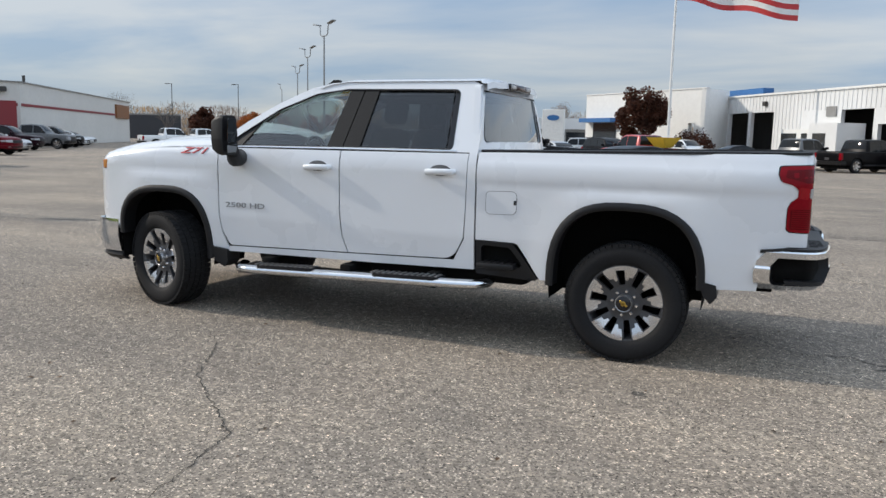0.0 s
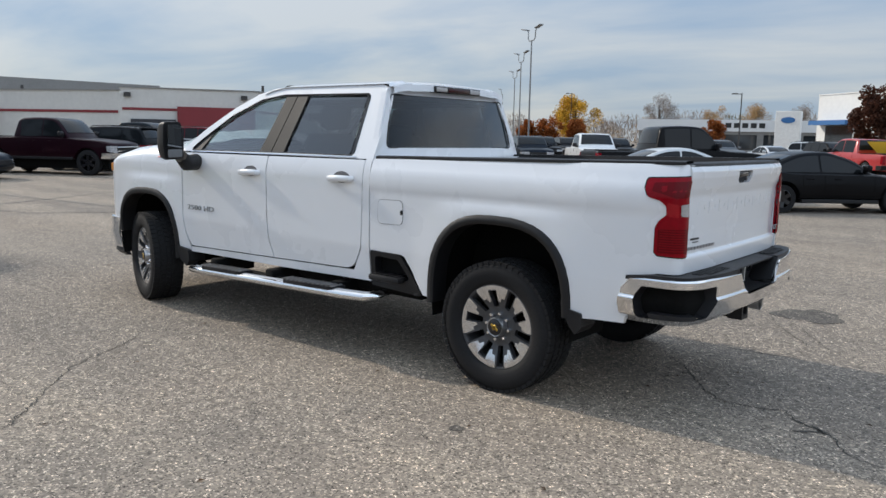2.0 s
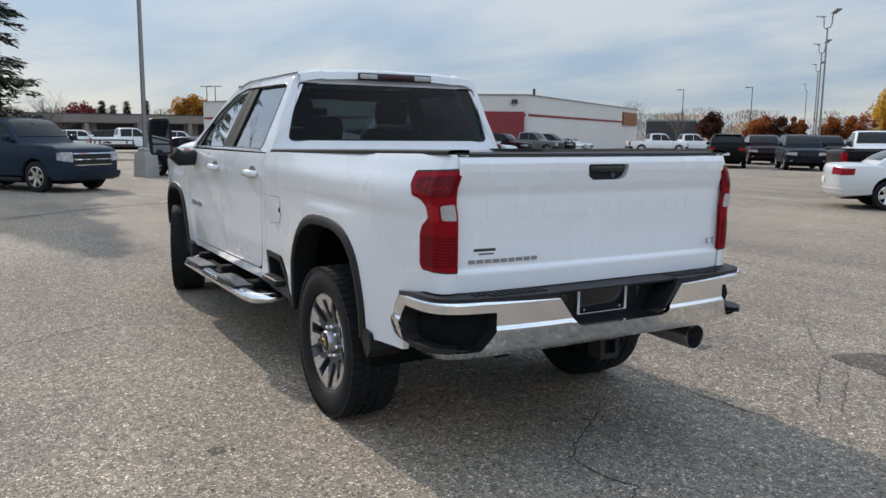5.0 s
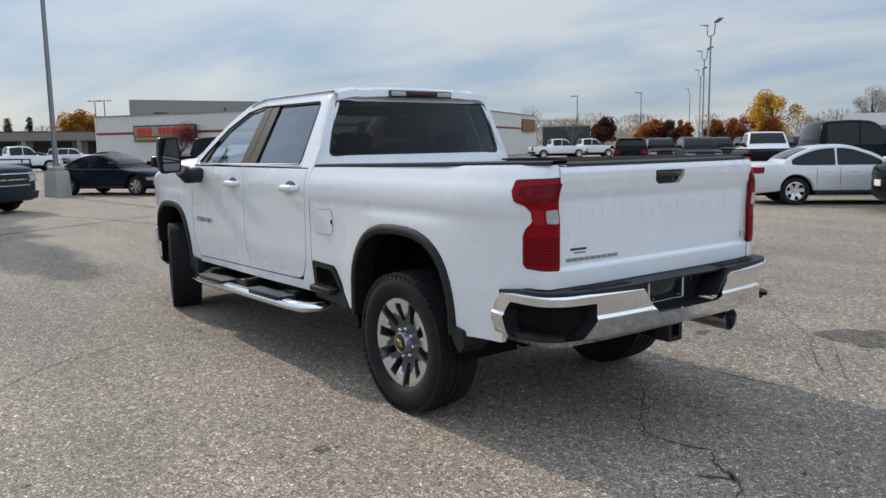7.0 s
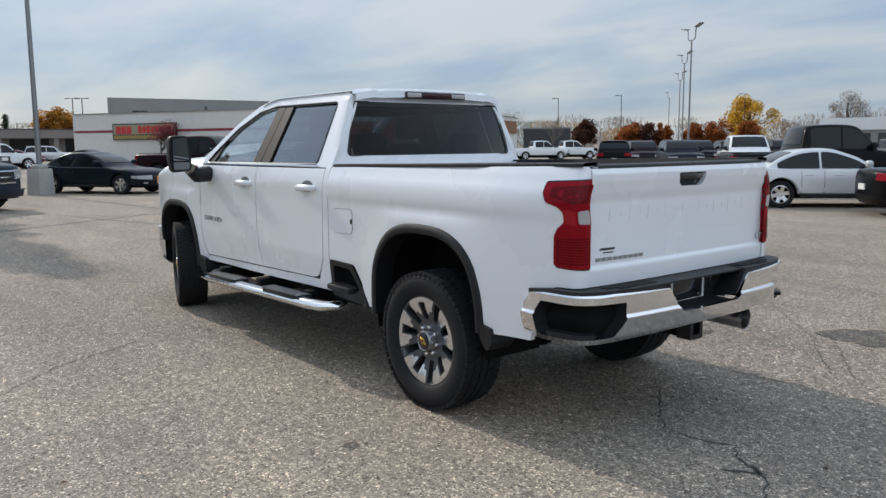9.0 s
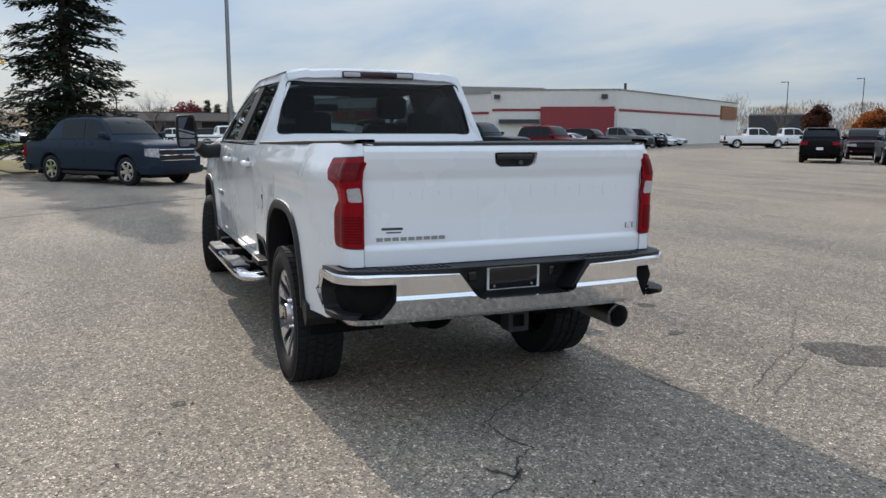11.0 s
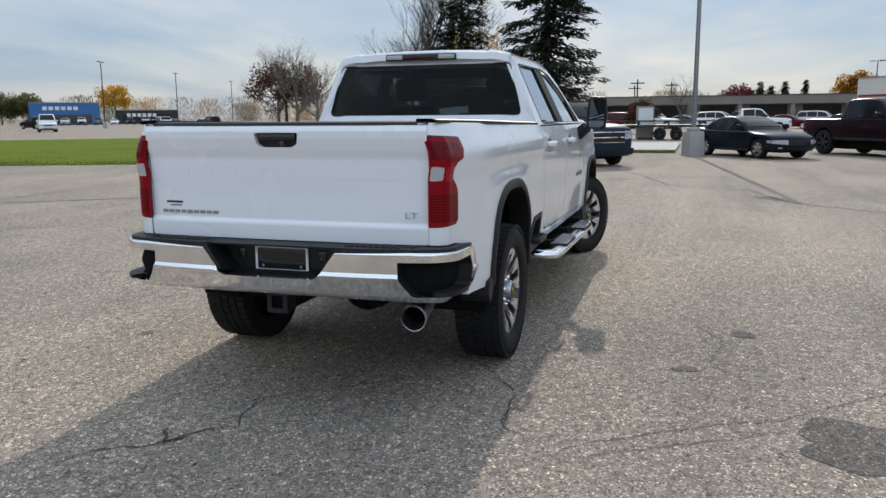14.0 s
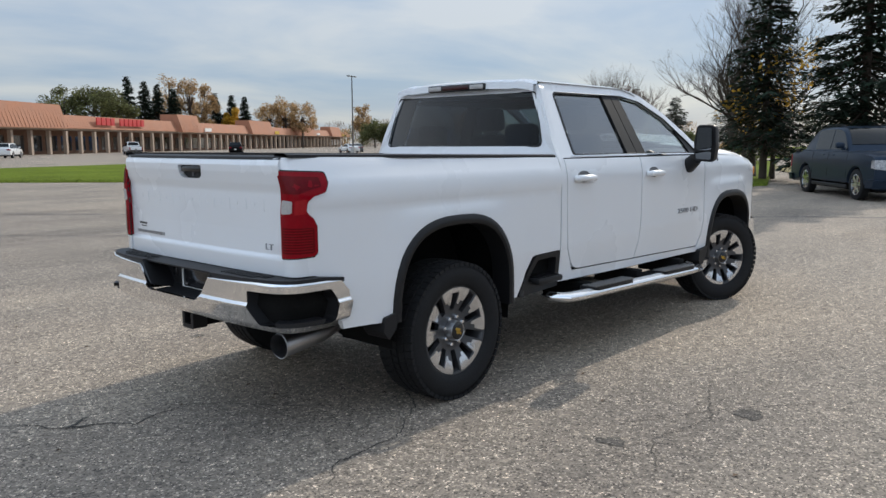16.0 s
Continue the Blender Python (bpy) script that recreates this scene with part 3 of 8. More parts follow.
def blot(name, x, y, rx, ry, mat, seed, label, z=0.003):
    rnd = random.Random(seed)
    ph = [rnd.uniform(0, 6.28) for _ in range(4)]
    pts = []
    for k in range(40):
        a = 2 * math.pi * k / 40
        r = 1 + 0.16 * math.sin(2 * a + ph[0]) + 0.12 * math.sin(3 * a + ph[1]) + 0.08 * math.sin(7 * a + ph[2])
        pts.append((x + rx * r * math.cos(a), y + ry * r * math.sin(a), z))
    tagged(raw(name, pts, [tuple(range(40))], mat, smooth=None), label, "stain", kind="structure")


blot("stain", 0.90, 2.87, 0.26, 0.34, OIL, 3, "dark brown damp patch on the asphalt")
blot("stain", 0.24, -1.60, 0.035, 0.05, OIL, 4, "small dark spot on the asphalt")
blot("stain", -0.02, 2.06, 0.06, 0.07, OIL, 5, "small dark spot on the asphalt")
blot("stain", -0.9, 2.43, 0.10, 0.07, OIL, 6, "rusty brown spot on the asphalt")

# dry leaf scraps and grit lying about
_rl = random.Random(5)
_v, _f = [], []
for _k in range(260):
    _x, _y = _rl.gauss(-1.0, 5.5), _rl.gauss(-1.0, 5.5)
    _a, _s = _rl.uniform(0, 6.28), _rl.uniform(0.010, 0.026)
    _c, _d = math.cos(_a) * _s, math.sin(_a) * _s
    _o = len(_v)
    _v += [(_x - _c, _y - _d, 0.005), (_x + _d * 0.5, _y - _c * 0.5, 0.010), (_x + _c, _y + _d, 0.006), (_x - _d * 0.5, _y + _c * 0.5, 0.012)]
    _f.append((_o, _o + 1, _o + 2, _o + 3))
tagged(raw("leaf_scraps", _v, _f, DRY_LEAF, None, "", None), "small dry brown leaf scraps on the asphalt", "leaves", kind="stuff")

# ---- the white pickup ----
WB = 4.036
HUB_Z = 0.418
truck = tagged(empty("pickup_truck", pose(0, 0.03, 0, 0, 0, 0.6)), "white heavy-duty crew cab pickup truck with chrome bumpers, parked on asphalt", "pickup truck")


def sstep(a, b, x):
    t = min(1.0, max(0.0, (x - a) / (b - a)))
    return t * t * (3 - 2 * t)


def side_y(x, z):
    """Half width of the body's skin."""
    y = 0.955
    y -= 0.038 * max(0.0, (z - 1.27) / 0.17) ** 2
    y -= 0.10 * max(0.0, 0.82 - z) * (1.0 if -3.5 < x < -0.7 else 0.55)
    if x > 0.45:
        y -= 0.070 * ((x - 0.45) / 0.66) ** 2
    if x < -4.1:
        y -= 0.055 * ((-4.1 - x) / 0.7) ** 2
    if x < -4.72:
        y -= 0.10 * ((-4.72 - x) / 0.22) ** 2
    for xc in (0.0, -WB):
        d = math.hypot((x - xc), 0.85 * (z - 0.55))
        y += 0.018 * (1 - sstep(0.52, 0.80, d)) * (1 - sstep(1.12, 1.22, z))
    if -1.12 < x:
        y += 0.010 * sstep(1.20, 1.27, z) * (1 - sstep(1.33, 1.40, z))
    return y


def hood_side_z(x):
    pts = [(-4.95, 1.25), (-4.88, 1.31), (-4.8, 1.355), (-4.46, 1.42), (-4.12, 1.452), (-3.62, 1.472), (-3.4, 1.475)]
    for (x0, z0), (x1, z1) in zip(pts, pts[1:]):
        if x <= x1:
            return z0 + (z1 - z0) * max(0, (x - x0)) / (x1 - x0)
    return pts[-1][1]


def arch(xc, half_f, half_r, top, foot_f, foot_r, n=22):
    """Wheel opening, from the front foot over the top to the rear foot; (x, z) points."""
    out = []
    for k in range(n + 1):
        a = math.pi * k / n
        c, s = math.cos(a), math.sin(a)
        hw = half_f if c > 0 else half_r
        x = xc - hw * math.copysign(abs(c) ** 0.72, c)
        zf = foot_f if c > 0 else foot_r
        out.append((x, zf + (top - zf) * abs(s) ** 0.72))
    return out


def grow(path, d):
    """Moves the points of an arch outwards."""
    out = []
    k = len(path)
    for i, p in enumerate(path):
        a, b = Vector(path[max(i - 1, 0)]), Vector(path[min(i + 1, k - 1)])
        t = (b - a).normalized()
        out.append((p[0] - t.y * d, p[1] + t.x * d))
    return out


def side_map(sgn, off=0.0):
    return lambda u, v, d: (u, sgn * (side_y(u, v) + off - d), v)


ARCH_F = arch(-WB, 0.50, 0.47, 1.03, 0.62, 0.46)
ARCH_R = arch(-0.03, 0.495, 0.515, 1.078, 0.50, 0.56)


def fender_map(sgn):
    def f(u, v, d):
        top = hood_side_z(u)
        y = side_y(u, v) - d
        k = max(0.0, (v - (top - 0.10)) / 0.10)
        return (u, sgn * (y - 0.075 * k ** 2.2), v)
    return f


BED_U0, BED_R = 1.07, 0.065


def bed_map(sgn, off=0.0):
    """Bed side skin that turns round the rear corner; u runs on along the rear."""
    def f(u, v, d):
        if u <= BED_U0:
            return (u, sgn * (side_y(u, v) + off - d), v)
        y0 = side_y(BED_U0, v)
        a = (u - BED_U0) / BED_R
        r = BED_R + off - d
        if a <= math.pi / 2:
            return (BED_U0 + r * math.sin(a), sgn * (y0 - BED_R + r * math.cos(a)), v)
        return (BED_U0 + r, sgn * (y0 - BED_R - (u - BED_U0 - BED_R * math.pi / 2)), v)
    return f


BED_END = BED_U0 + BED_R * math.pi / 2 + 0.024
G0, G_SLOPE = 0.918, 0.46


def house_map(sgn, off=0.0):
    """The leaning side of the cab above the belt line."""
    def f(u, v, d):
        y = G0 - (v - 1.425) * G_SLOPE - 0.02 * max(0, (-2.9 - u)) + off - d
        return (u, sgn * y, v)
    return f


for sgn in (-1, 1):
    fl = sgn > 0
    # front fender
    out = [(-3.468, 1.43), (-3.468, 1.18), (-3.455, 0.86), (-3.43, 0.70), (-3.375, 0.575), (-3.40, 0.545)]
    out += [p for p in grow(ARCH_F, 0.0)][::-1]
    out += [(-4.60, 0.70), (-4.80, 0.72), (-4.885, 0.80), (-4.915, 1.0), (-4.91, 1.2)]
    out += [(x, hood_side_z(x) - 0.012) for x in (-4.88, -4.8, -4.7, -4.5, -4.3, -4.1, -3.9, -3.7, -3.55)]
    plate("fender", out, [], fender_map(sgn), 0.07, 0.06, 0.03, WHITE_PAINT, truck, "glossy white front fender", fl)
    # doors
    fd = rounded([(-3.455, 1.418), (-3.455, 1.18), (-3.443, 0.86), (-3.418, 0.71), (-3.355, 0.590), (-2.215, 0.612), (-2.262, 0.74), (-2.283, 0.95), (-2.285, 1.42)], [0, 0, 0, 0.1, 0.05, 0.0, 0.1, 0, 0], 4)
    rd = rounded([(-2.273, 1.42), (-2.271, 0.95), (-2.250, 0.74), (-2.203, 0.612), (-1.30, 0.632), (-1.215, 0.80), (-1.205, 1.0), (-1.195, 1.425)], [0, 0, 0.1, 0.0, 0.14, 0.1, 0, 0], 4)
    for outline, cx in ((fd, -2.475), (rd, -1.41)):
        door = plate("door", outline, [], side_map(sgn), 0.10, 0.055, 0.025, WHITE_PAINT, truck, "white cab door with a white pull handle", fl)
        bm = bmesh.new()
        y0 = side_y(cx, 1.285) + 0.028
        hp = [Vector((cx - 0.115, sgn * (y0 - 0.028), 1.280)), Vector((cx - 0.10, sgn * (y0 + 0.004), 1.282)), Vector((cx - 0.04, sgn * (y0 + 0.012), 1.285)), Vector((cx + 0.05, sgn * (y0 + 0.012), 1.286)), Vector((cx + 0.105, sgn * (y0 + 0.002), 1.286)), Vector((cx + 0.12, sgn * (y0 - 0.028), 1.286))]
        add_tube(bm, hp, [0.016, 0.02, 0.021, 0.021, 0.02, 0.016], 10)
        for v in bm.verts:
            v.co.z = 1.285 + (v.co.z - 1.285) * 1.15
        bmesh.ops.recalc_face_normals(bm, faces=bm.faces)
        part("handle", bm, WHITE_PAINT, door, "white pull handle")
        # a grey disc on the door skin paints the hand recess's shade
        cup = [(cx + 0.085 * math.cos(a), 1.295 + 0.042 * math.sin(a)) for a in [2 * math.pi * k / 20 for k in range(20)]]
        plate("handle_cup", cup, [], side_map(sgn, 0.002), 0.05, 0.03, 0.006, TRIM_GREY, door, "grey disc painted as the shade of a hand recess", fl)
    # sill and cab corner, one white piece behind the doors' edges
    sill = [(-3.42, 0.535), (-2.0, 0.545), (-1.13, 0.56), (-1.128, 1.435), (-1.190, 1.435), (-1.198, 1.0), (-1.208, 0.79), (-1.295, 0.622), (-2.2, 0.603), (-3.36, 0.580)]
    plate("sill", sill, [], side_map(sgn, -0.001), 0.10, 0.06, 0.03, WHITE_PAINT, truck, "white sill and cab corner", fl)
    # dark gap backing behind the door seams
    gap = [(-3.52, 0.56), (-1.10, 0.58), (-1.10, 1.41), (-3.52, 1.41)]
    plate("door_gap", gap, [], side_map(sgn, -0.022), 0.3, 0.1, 0.01, CHASSIS, truck, "dark door gaps", fl)
    # bed side with the rear corner
    bed = [(-1.115, 1.437), (-1.115, 0.792), (-0.82, 0.786), (-0.79, 0.775), (-0.615, 0.53)]
    bed += [(-0.53, 0.525)] + [p for p in ARCH_R[1:-1]] + [(0.50, 0.565)]
    bed += [(0.66, 0.575), (0.845, 0.578), (0.87, 0.70), (0.905, 0.80), (0.96, 0.865), (1.02, 0.882), (BED_U0 + 0.03, 0.882), (BED_END, 0.882), (BED_END, 1.472)]
    bed += [(BED_U0 + 0.06, 1.476), (0.95, 1.476), (0.4, 1.466), (-0.4, 1.450)]
    plate("bed_side", bed, [], bed_map(sgn), 0.055, 0.05, 0.03, WHITE_PAINT, truck, "white bed side with a wheel arch", fl)
    # bed rail cap, black
    bm = bmesh.new()
    rail = [(-1.10, 1.441), (-0.4, 1.452), (0.4, 1.467), (1.12, 1.478)]
    rows = []
    for x, z in rail:
        y = side_y(x, 1.45)
        rows.append([bm.verts.new((x, sgn * (y + dy), z + dz)) for dy, dz in ((0.003, -0.004), (0.002, 0.012), (-0.02, 0.018), (-0.10, 0.018), (-0.11, -0.03))])
    for a, b in zip(rows, rows[1:]):
        for i in range(4):
            bm.faces.new((a[i], a[i + 1], b[i + 1], b[i]))
    bmesh.ops.recalc_face_normals(bm, faces=bm.faces)
    part("bed_rail_cap", bm, BLACK_PLASTIC, truck, "black plastic bed rail cap")
    # inner bed wall
    part("bed_inner_wall", box((-1.07, sgn * 0.80 - 0.01, 1.16), (1.11, sgn * 0.80 + 0.01, 1.44)), TRIM_GREY, truck, "dark inner bed wall")
    # black cladding and corner step in front of the rear wheel
    cl = rounded([(-1.112, 0.788), (-0.825, 0.780), (-0.62, 0.522), (-0.70, 0.515), (-1.112, 0.535)], [0.01, 0.04, 0.02, 0, 0.01], 4)
    hole = rounded([(-1.07, 0.755), (-0.85, 0.748), (-0.73, 0.60), (-1.07, 0.62)], 0.03, 4)
    plate("cladding", cl, [hole], side_map(sgn, 0.006), 0.08, 0.06, 0.09, BLACK_PLASTIC, truck, "black lower cladding with a step pocket", fl)
    part("cladding_pocket", box((-1.08, sgn * 0.86 - 0.02, 0.55), (-0.70, sgn * 0.86 + 0.02, 0.78)), CHASSIS, truck, "dark step pocket")
    bm = box((-1.09, min(sgn * 0.83, sgn * 1.0), 0.585), (-0.80, max(sgn * 0.83, sgn * 1.0), 0.628), 0.012)
    for k in range(5):
        add_box(bm, (-1.06 + 0.05 * k, min(sgn * 0.86, sgn * 0.985), 0.628), (-1.035 + 0.05 * k, max(sgn * 0.86, sgn * 0.985), 0.634))
    part("corner_step", bm, BLACK_PLASTIC, truck, "ribbed black side step")
    # fuel door, on the driver's side
    if sgn < 0:
        fo = rounded([(-1.042, 1.158), (-0.802, 1.163), (-0.802, 0.991), (-1.042, 0.986)], 0.045, 5)
        fi = rounded([(-1.039, 1.155), (-0.805, 1.160), (-0.805, 0.994), (-1.039, 0.989)], 0.042, 5)
        plate("fuel_door_gap", fo, [], side_map(sgn, 0.0012), 0.1, 0.1, 0.003, PRINT_DARK, truck, "dark gap", fl)
        fdoor = plate("fuel_door", fi, [], side_map(sgn, 0.003), 0.08, 0.06, 0.004, WHITE_PAINT, truck, "white fuel filler door", fl)
        part("fuel_latch", box((-0.826, -side_y(-0.82, 1.07) - 0.006, 1.062), (-0.804, -side_y(-0.82, 1.07) + 0.004, 1.095), 0.004), BLACK_GLOSS, fdoor, "dark finger notch")
    # wheel arch flares, with a lip turned inwards
    for nm, base, wide in (("f", ARCH_F, 0.05), ("r", ARCH_R, 0.048)):
        inner = grow(base, -0.012)
        bm = bmesh.new()
        rows = []
        k = len(base)
        for i in range(k):
            a, b = Vector(inner[i]), Vector(grow(base, wide)[i])
            row = []
            for t, o in ((0.0, -0.13), (0.0, 0.010), (0.25, 0.020), (0.6, 0.018), (0.9, 0.008), (1.0, -0.01)):
                p = a.lerp(b, t)
                row.append(bm.verts.new((p.x, sgn * (side_y(p.x, max(p.y, 0.6)) + o), p.y)))
            rows.append(row)
        for a, b in zip(rows, rows[1:]):
            for i in range(5):
                bm.faces.new((a[i], a[i + 1], b[i + 1], b[i]))
        bmesh.ops.recalc_face_normals(bm, faces=bm.faces)
        part("wheel_arch_trim", bm, BLACK_PLASTIC, truck, "black plastic wheel arch moulding")
    # wheel wells
    for base, xc in ((ARCH_F, -WB), (ARCH_R, -0.03)):
        bm = bmesh.new()
        rows = []
        for x, z in [(base[0][0] - 0.02, 0.40)] + grow(base, 0.03) + [(base[-1][0] + 0.02, 0.40)]:
            rows.append([bm.verts.new((x, sgn * y, z)) for y in (0.93, 0.50)])
        for a, b in zip(rows, rows[1:]):
            bm.faces.new((a[0], a[1], b[1], b[0]))
        bm.faces.new([r[1] for r in rows])
        part("wheel_well", bm, CHASSIS, truck, "black wheel well liner")
    # mud flaps
    for x0, z0, x1, z1, z2 in ((-3.56, 0.60, -3.37, 0.40, 0.55), (0.455, 0.66, 0.60, 0.47, 0.60)):
        pts = [(x0, z0), (x0 + 0.05, z2 + 0.02), (x1, z2), (x1 + 0.01, z1 + 0.05), (x1 - 0.03, z1), (x0 + 0.07, z1 + 0.05)]
        pts = rounded(pts, 0.012, 2)
        plate("mud_flap", pts, [], lambda u, v, d: (u, sgn * (0.975 - d), v), 0, 0, 0.17, BLACK_PLASTIC, truck, "black moulded mud flap", fl)
    # greenhouse side: white frame round one long opening
    up = [(-1.128, 1.432), (-1.132, 1.60), (-1.165, 1.84), (-1.19, 1.935), (-1.26, 1.962), (-2.30, 1.968), (-2.50, 1.955), (-2.68, 1.915), (-2.95, 1.80), (-3.25, 1.635), (-3.46, 1.49), (-3.50, 1.432)]
    op = rounded([(-3.40, 1.438), (-1.335, 1.452), (-1.355, 1.895), (-2.34, 1.902), (-2.62, 1.865), (-2.95, 1.735), (-3.27, 1.535)], [0.02, 0.03, 0.05, 0.3, 0.2, 0.3, 0.05], 5)
    plate("door_frames", up, [op], house_map(sgn), 0.12, 0.10, 0.05, WHITE_PAINT, truck, "white window frames and pillars", fl)
    # windows
    def win(pts):
        return plate("window", rounded(pts, 0.03, 4), [], house_map(sgn, -0.022), 0.2, 0.2, 0.0, GLASS_FRONT, truck, "clear greenish front window", fl)
    win([(-3.26, 1.445), (-2.42, 1.450), (-2.315, 1.885), (-2.36, 1.893), (-2.62, 1.858), (-2.95, 1.728), (-3.12, 1.63)]).visible_shadow = False
    gl = plate("window", rounded([(-2.14, 1.452), (-1.395, 1.455), (-1.41, 1.888), (-2.07, 1.893)], 0.03, 4), [], house_map(sgn, -0.022), 0.2, 0.2, 0.0, GLASS_TINT, truck, "dark tinted rear door window", fl)
    plate("window", [(-1.385, 1.455), (-1.338, 1.458), (-1.362, 1.885), (-1.40, 1.885)], [], house_map(sgn, -0.020), 0.2, 0.2, 0.004, BLACK_GLOSS, truck, "black rear quarter glass", fl)
    pil = [(-2.425, 1.442), (-2.285, 1.443), (-2.19, 1.898), (-2.315, 1.896)]
    plate("pillar", pil, [], house_map(sgn, -0.006), 0, 0.1, 0.02, SATIN_BLACK, truck, "satin black door pillar", fl)
    pil = [(-2.275, 1.443), (-2.13, 1.443), (-2.055, 1.898), (-2.18, 1.898)]
    plate("pillar", pil, [], house_map(sgn, -0.006), 0, 0.1, 0.02, SATIN_BLACK, truck, "satin black door pillar", fl)
    sail = [(-3.40, 1.440), (-3.255, 1.442), (-3.10, 1.635), (-3.27, 1.532)]
    plate("sail_panel", sail, [], house_map(sgn, -0.008), 0, 0.1, 0.02, BLACK_PLASTIC, truck, "black mirror sail panel", fl)
    # black seal round the opening, and the bright belt strip
    ring = [Vector(house_map(sgn)(x, z, 0.004)) for x, z in op]
    bm = bmesh.new()
    add_tube(bm, ring + ring[:1], 0.0075, 6, caps=False)
    bmesh.ops.recalc_face_normals(bm, faces=bm.faces)
    part("window_seal", bm, BLACK_GLOSS, truck, "black window seal")
    belt = [(-3.40, 1.428), (-1.30, 1.441), (-1.30, 1.448), (-3.40, 1.435)]
    plate("belt_strip", belt, [], house_map(sgn, 0.008), 0.5, 0, 0.012, CHROME, truck, "bright chrome belt strip", fl)
    # tow mirror
    mir = empty("tow_mirror")
    mir.parent = truck
    tagged(mir, "large black folding tow mirror")
    bm = bmesh.new()
    add_tube(bm, [(-3.16, sgn * 0.90, 1.35), (-3.10, sgn * 1.03, 1.345), (-3.07, sgn * 1.10, 1.40)], [0.072, 0.068, 0.055], 12)
    bmesh.ops.recalc_face_normals(bm, faces=bm.faces)
    part("arm", bm, BLACK_PLASTIC, mir)
    bm = bmesh.new()
    prof = rounded([(1.105, 1.385), (1.280, 1.375), (1.297, 1.50), (1.288, 1.685), (1.128, 1.69), (1.102, 1.55)], 0.035, 4)
    for x, s in ((-3.02, 1.0), (-3.05, 1.02), (-3.10, 0.94), (-3.145, 0.75)):
        for y, z in prof:
            bm.verts.new((x, sgn * (1.2 + (y - 1.2) * s), 1.53 + (z - 1.53) * s))
    bm.verts.ensure_lookup_table()
    n = len(prof)
    for j in range(3):
        for i in range(n):
            bm.faces.new([bm.verts[q] for q in (j * n + i, j * n + (i + 1) % n, (j + 1) * n + (i + 1) % n, (j + 1) * n + i)])
    bm.faces.new([bm.verts[i] for i in range(n)])
    bm.faces.new([bm.verts[3 * n + i] for i in range(n)])
    bmesh.ops.recalc_face_normals(bm, faces=bm.faces)
    part("housing", bm, BLACK_PLASTIC, mir)
    # the two mirror faces, a tall upper and a wide lower one
    def face_map(u, v, d):
        return (-2.996 - d + (u - 1.2) * 0.16 + (v - 1.53) * 0.05, sgn * u, v)
    plate("mirror_face", rounded([(1.125, 1.475), (1.274, 1.475), (1.272, 1.665), (1.142, 1.668)], 0.02, 4), [], face_map, 0, 0, 0.004, MIRROR, mir, "upper mirror glass", fl)
    plate("mirror_face", rounded([(1.125, 1.40), (1.268, 1.395), (1.273, 1.462), (1.122, 1.462)], 0.015, 4), [], face_map, 0, 0, 0.004, MIRROR, mir, "lower wide-angle mirror glass", fl)
    mir.location = (-0.075, -0.06, -0.01) if sgn < 0 else (-0.02, -0.07, -0.01)
    # running board: chrome tube with two step pads
    bar = empty("running_board")
    bar.parent = truck
    tagged(bar, "polished oval step bar with black tread pads")
    x0, x1 = -3.22, -1.02
    bm = bmesh.new()
    pts = [(x0 - 0.005, sgn * 0.90, 0.455), (x0 + 0.0, sgn * 0.97, 0.428), (x0 + 0.06, sgn * 1.04, 0.418), (x0 + 0.22, sgn * 1.055, 0.42), (-2.1, sgn * 1.055, 0.442), (x1 - 0.22, sgn * 1.055, 0.462), (x1 - 0.05, sgn * 1.04, 0.468), (x1, sgn * 0.97, 0.474), (x1 + 0.005, sgn * 0.90, 0.49)]
    add_tube(bm, pts, [0.05, 0.056, 0.06, 0.062, 0.062, 0.062, 0.06, 0.056, 0.05], 16)
    bmesh.ops.recalc_face_normals(bm, faces=bm.faces)
    for v in bm.verts:
        zc = 0.42 + (v.co.x - x0) / (x1 - x0) * 0.05
        v.co.z = zc + (v.co.z - zc) * 0.62
    part("tube", bm, CHROME, bar, "polished chrome step tube")
    for a, b in ((-3.02, -2.42), (-1.95, -1.33)):
        za, zb = 0.42 + (a - x0) / 2.2 * 0.05 + 0.028, 0.42 + (b - x0) / 2.2 * 0.05 + 0.028
        bm = bmesh.new()
        pad = [(a, 0.975), (a + 0.05, 1.108), (b - 0.05, 1.108), (b, 0.975)]
        v1, f1 = sheet(rounded(pad, 0.02, 3), [], lambda u, v, d: (u, sgn * v, za + (zb - za) * (u - a) / (b - a) + 0.016 - d), 0, 0, 0.034, not fl)
        pd = raw("step_pad", v1, f1, BLACK_PLASTIC, bar, "ribbed black tread pad")
        for k in range(12):
            xx = a + 0.04 + (b - a - 0.08) * k / 11
            zz = za + (zb - za) * (xx - a) / (b - a) + 0.016
            add_box(bm, (xx - 0.010, min(sgn * 0.99, sgn * 1.10), zz), (xx + 0.010, max(sgn * 0.99, sgn * 1.10), zz + 0.008))
        part("tread_ribs", bm, STEEL, pd, "bright tread ribs", None)
    # added rail that stops sun passing between the sill and the step bar
    part("mount_rail", box((-3.12, min(sgn * 0.90, sgn * 1.0), 0.435), (-1.12, max(sgn * 0.90, sgn * 1.0), 0.465), 0.01, 1), CHASSIS, bar, "dark rail added to block sun under the sill")
    for xx in (-2.95, -2.2, -1.45):
        part("bracket", box((xx - 0.05, min(sgn * 0.6, sgn * 1.0), 0.40), (xx + 0.05, max(sgn * 0.6, sgn * 1.0), 0.52), 0.015), CHASSIS, bar)
    # tail light
    tl = empty("tail_light")
    tl.parent = truck
    tagged(tl, "tall red tail light with a clear reversing lamp")
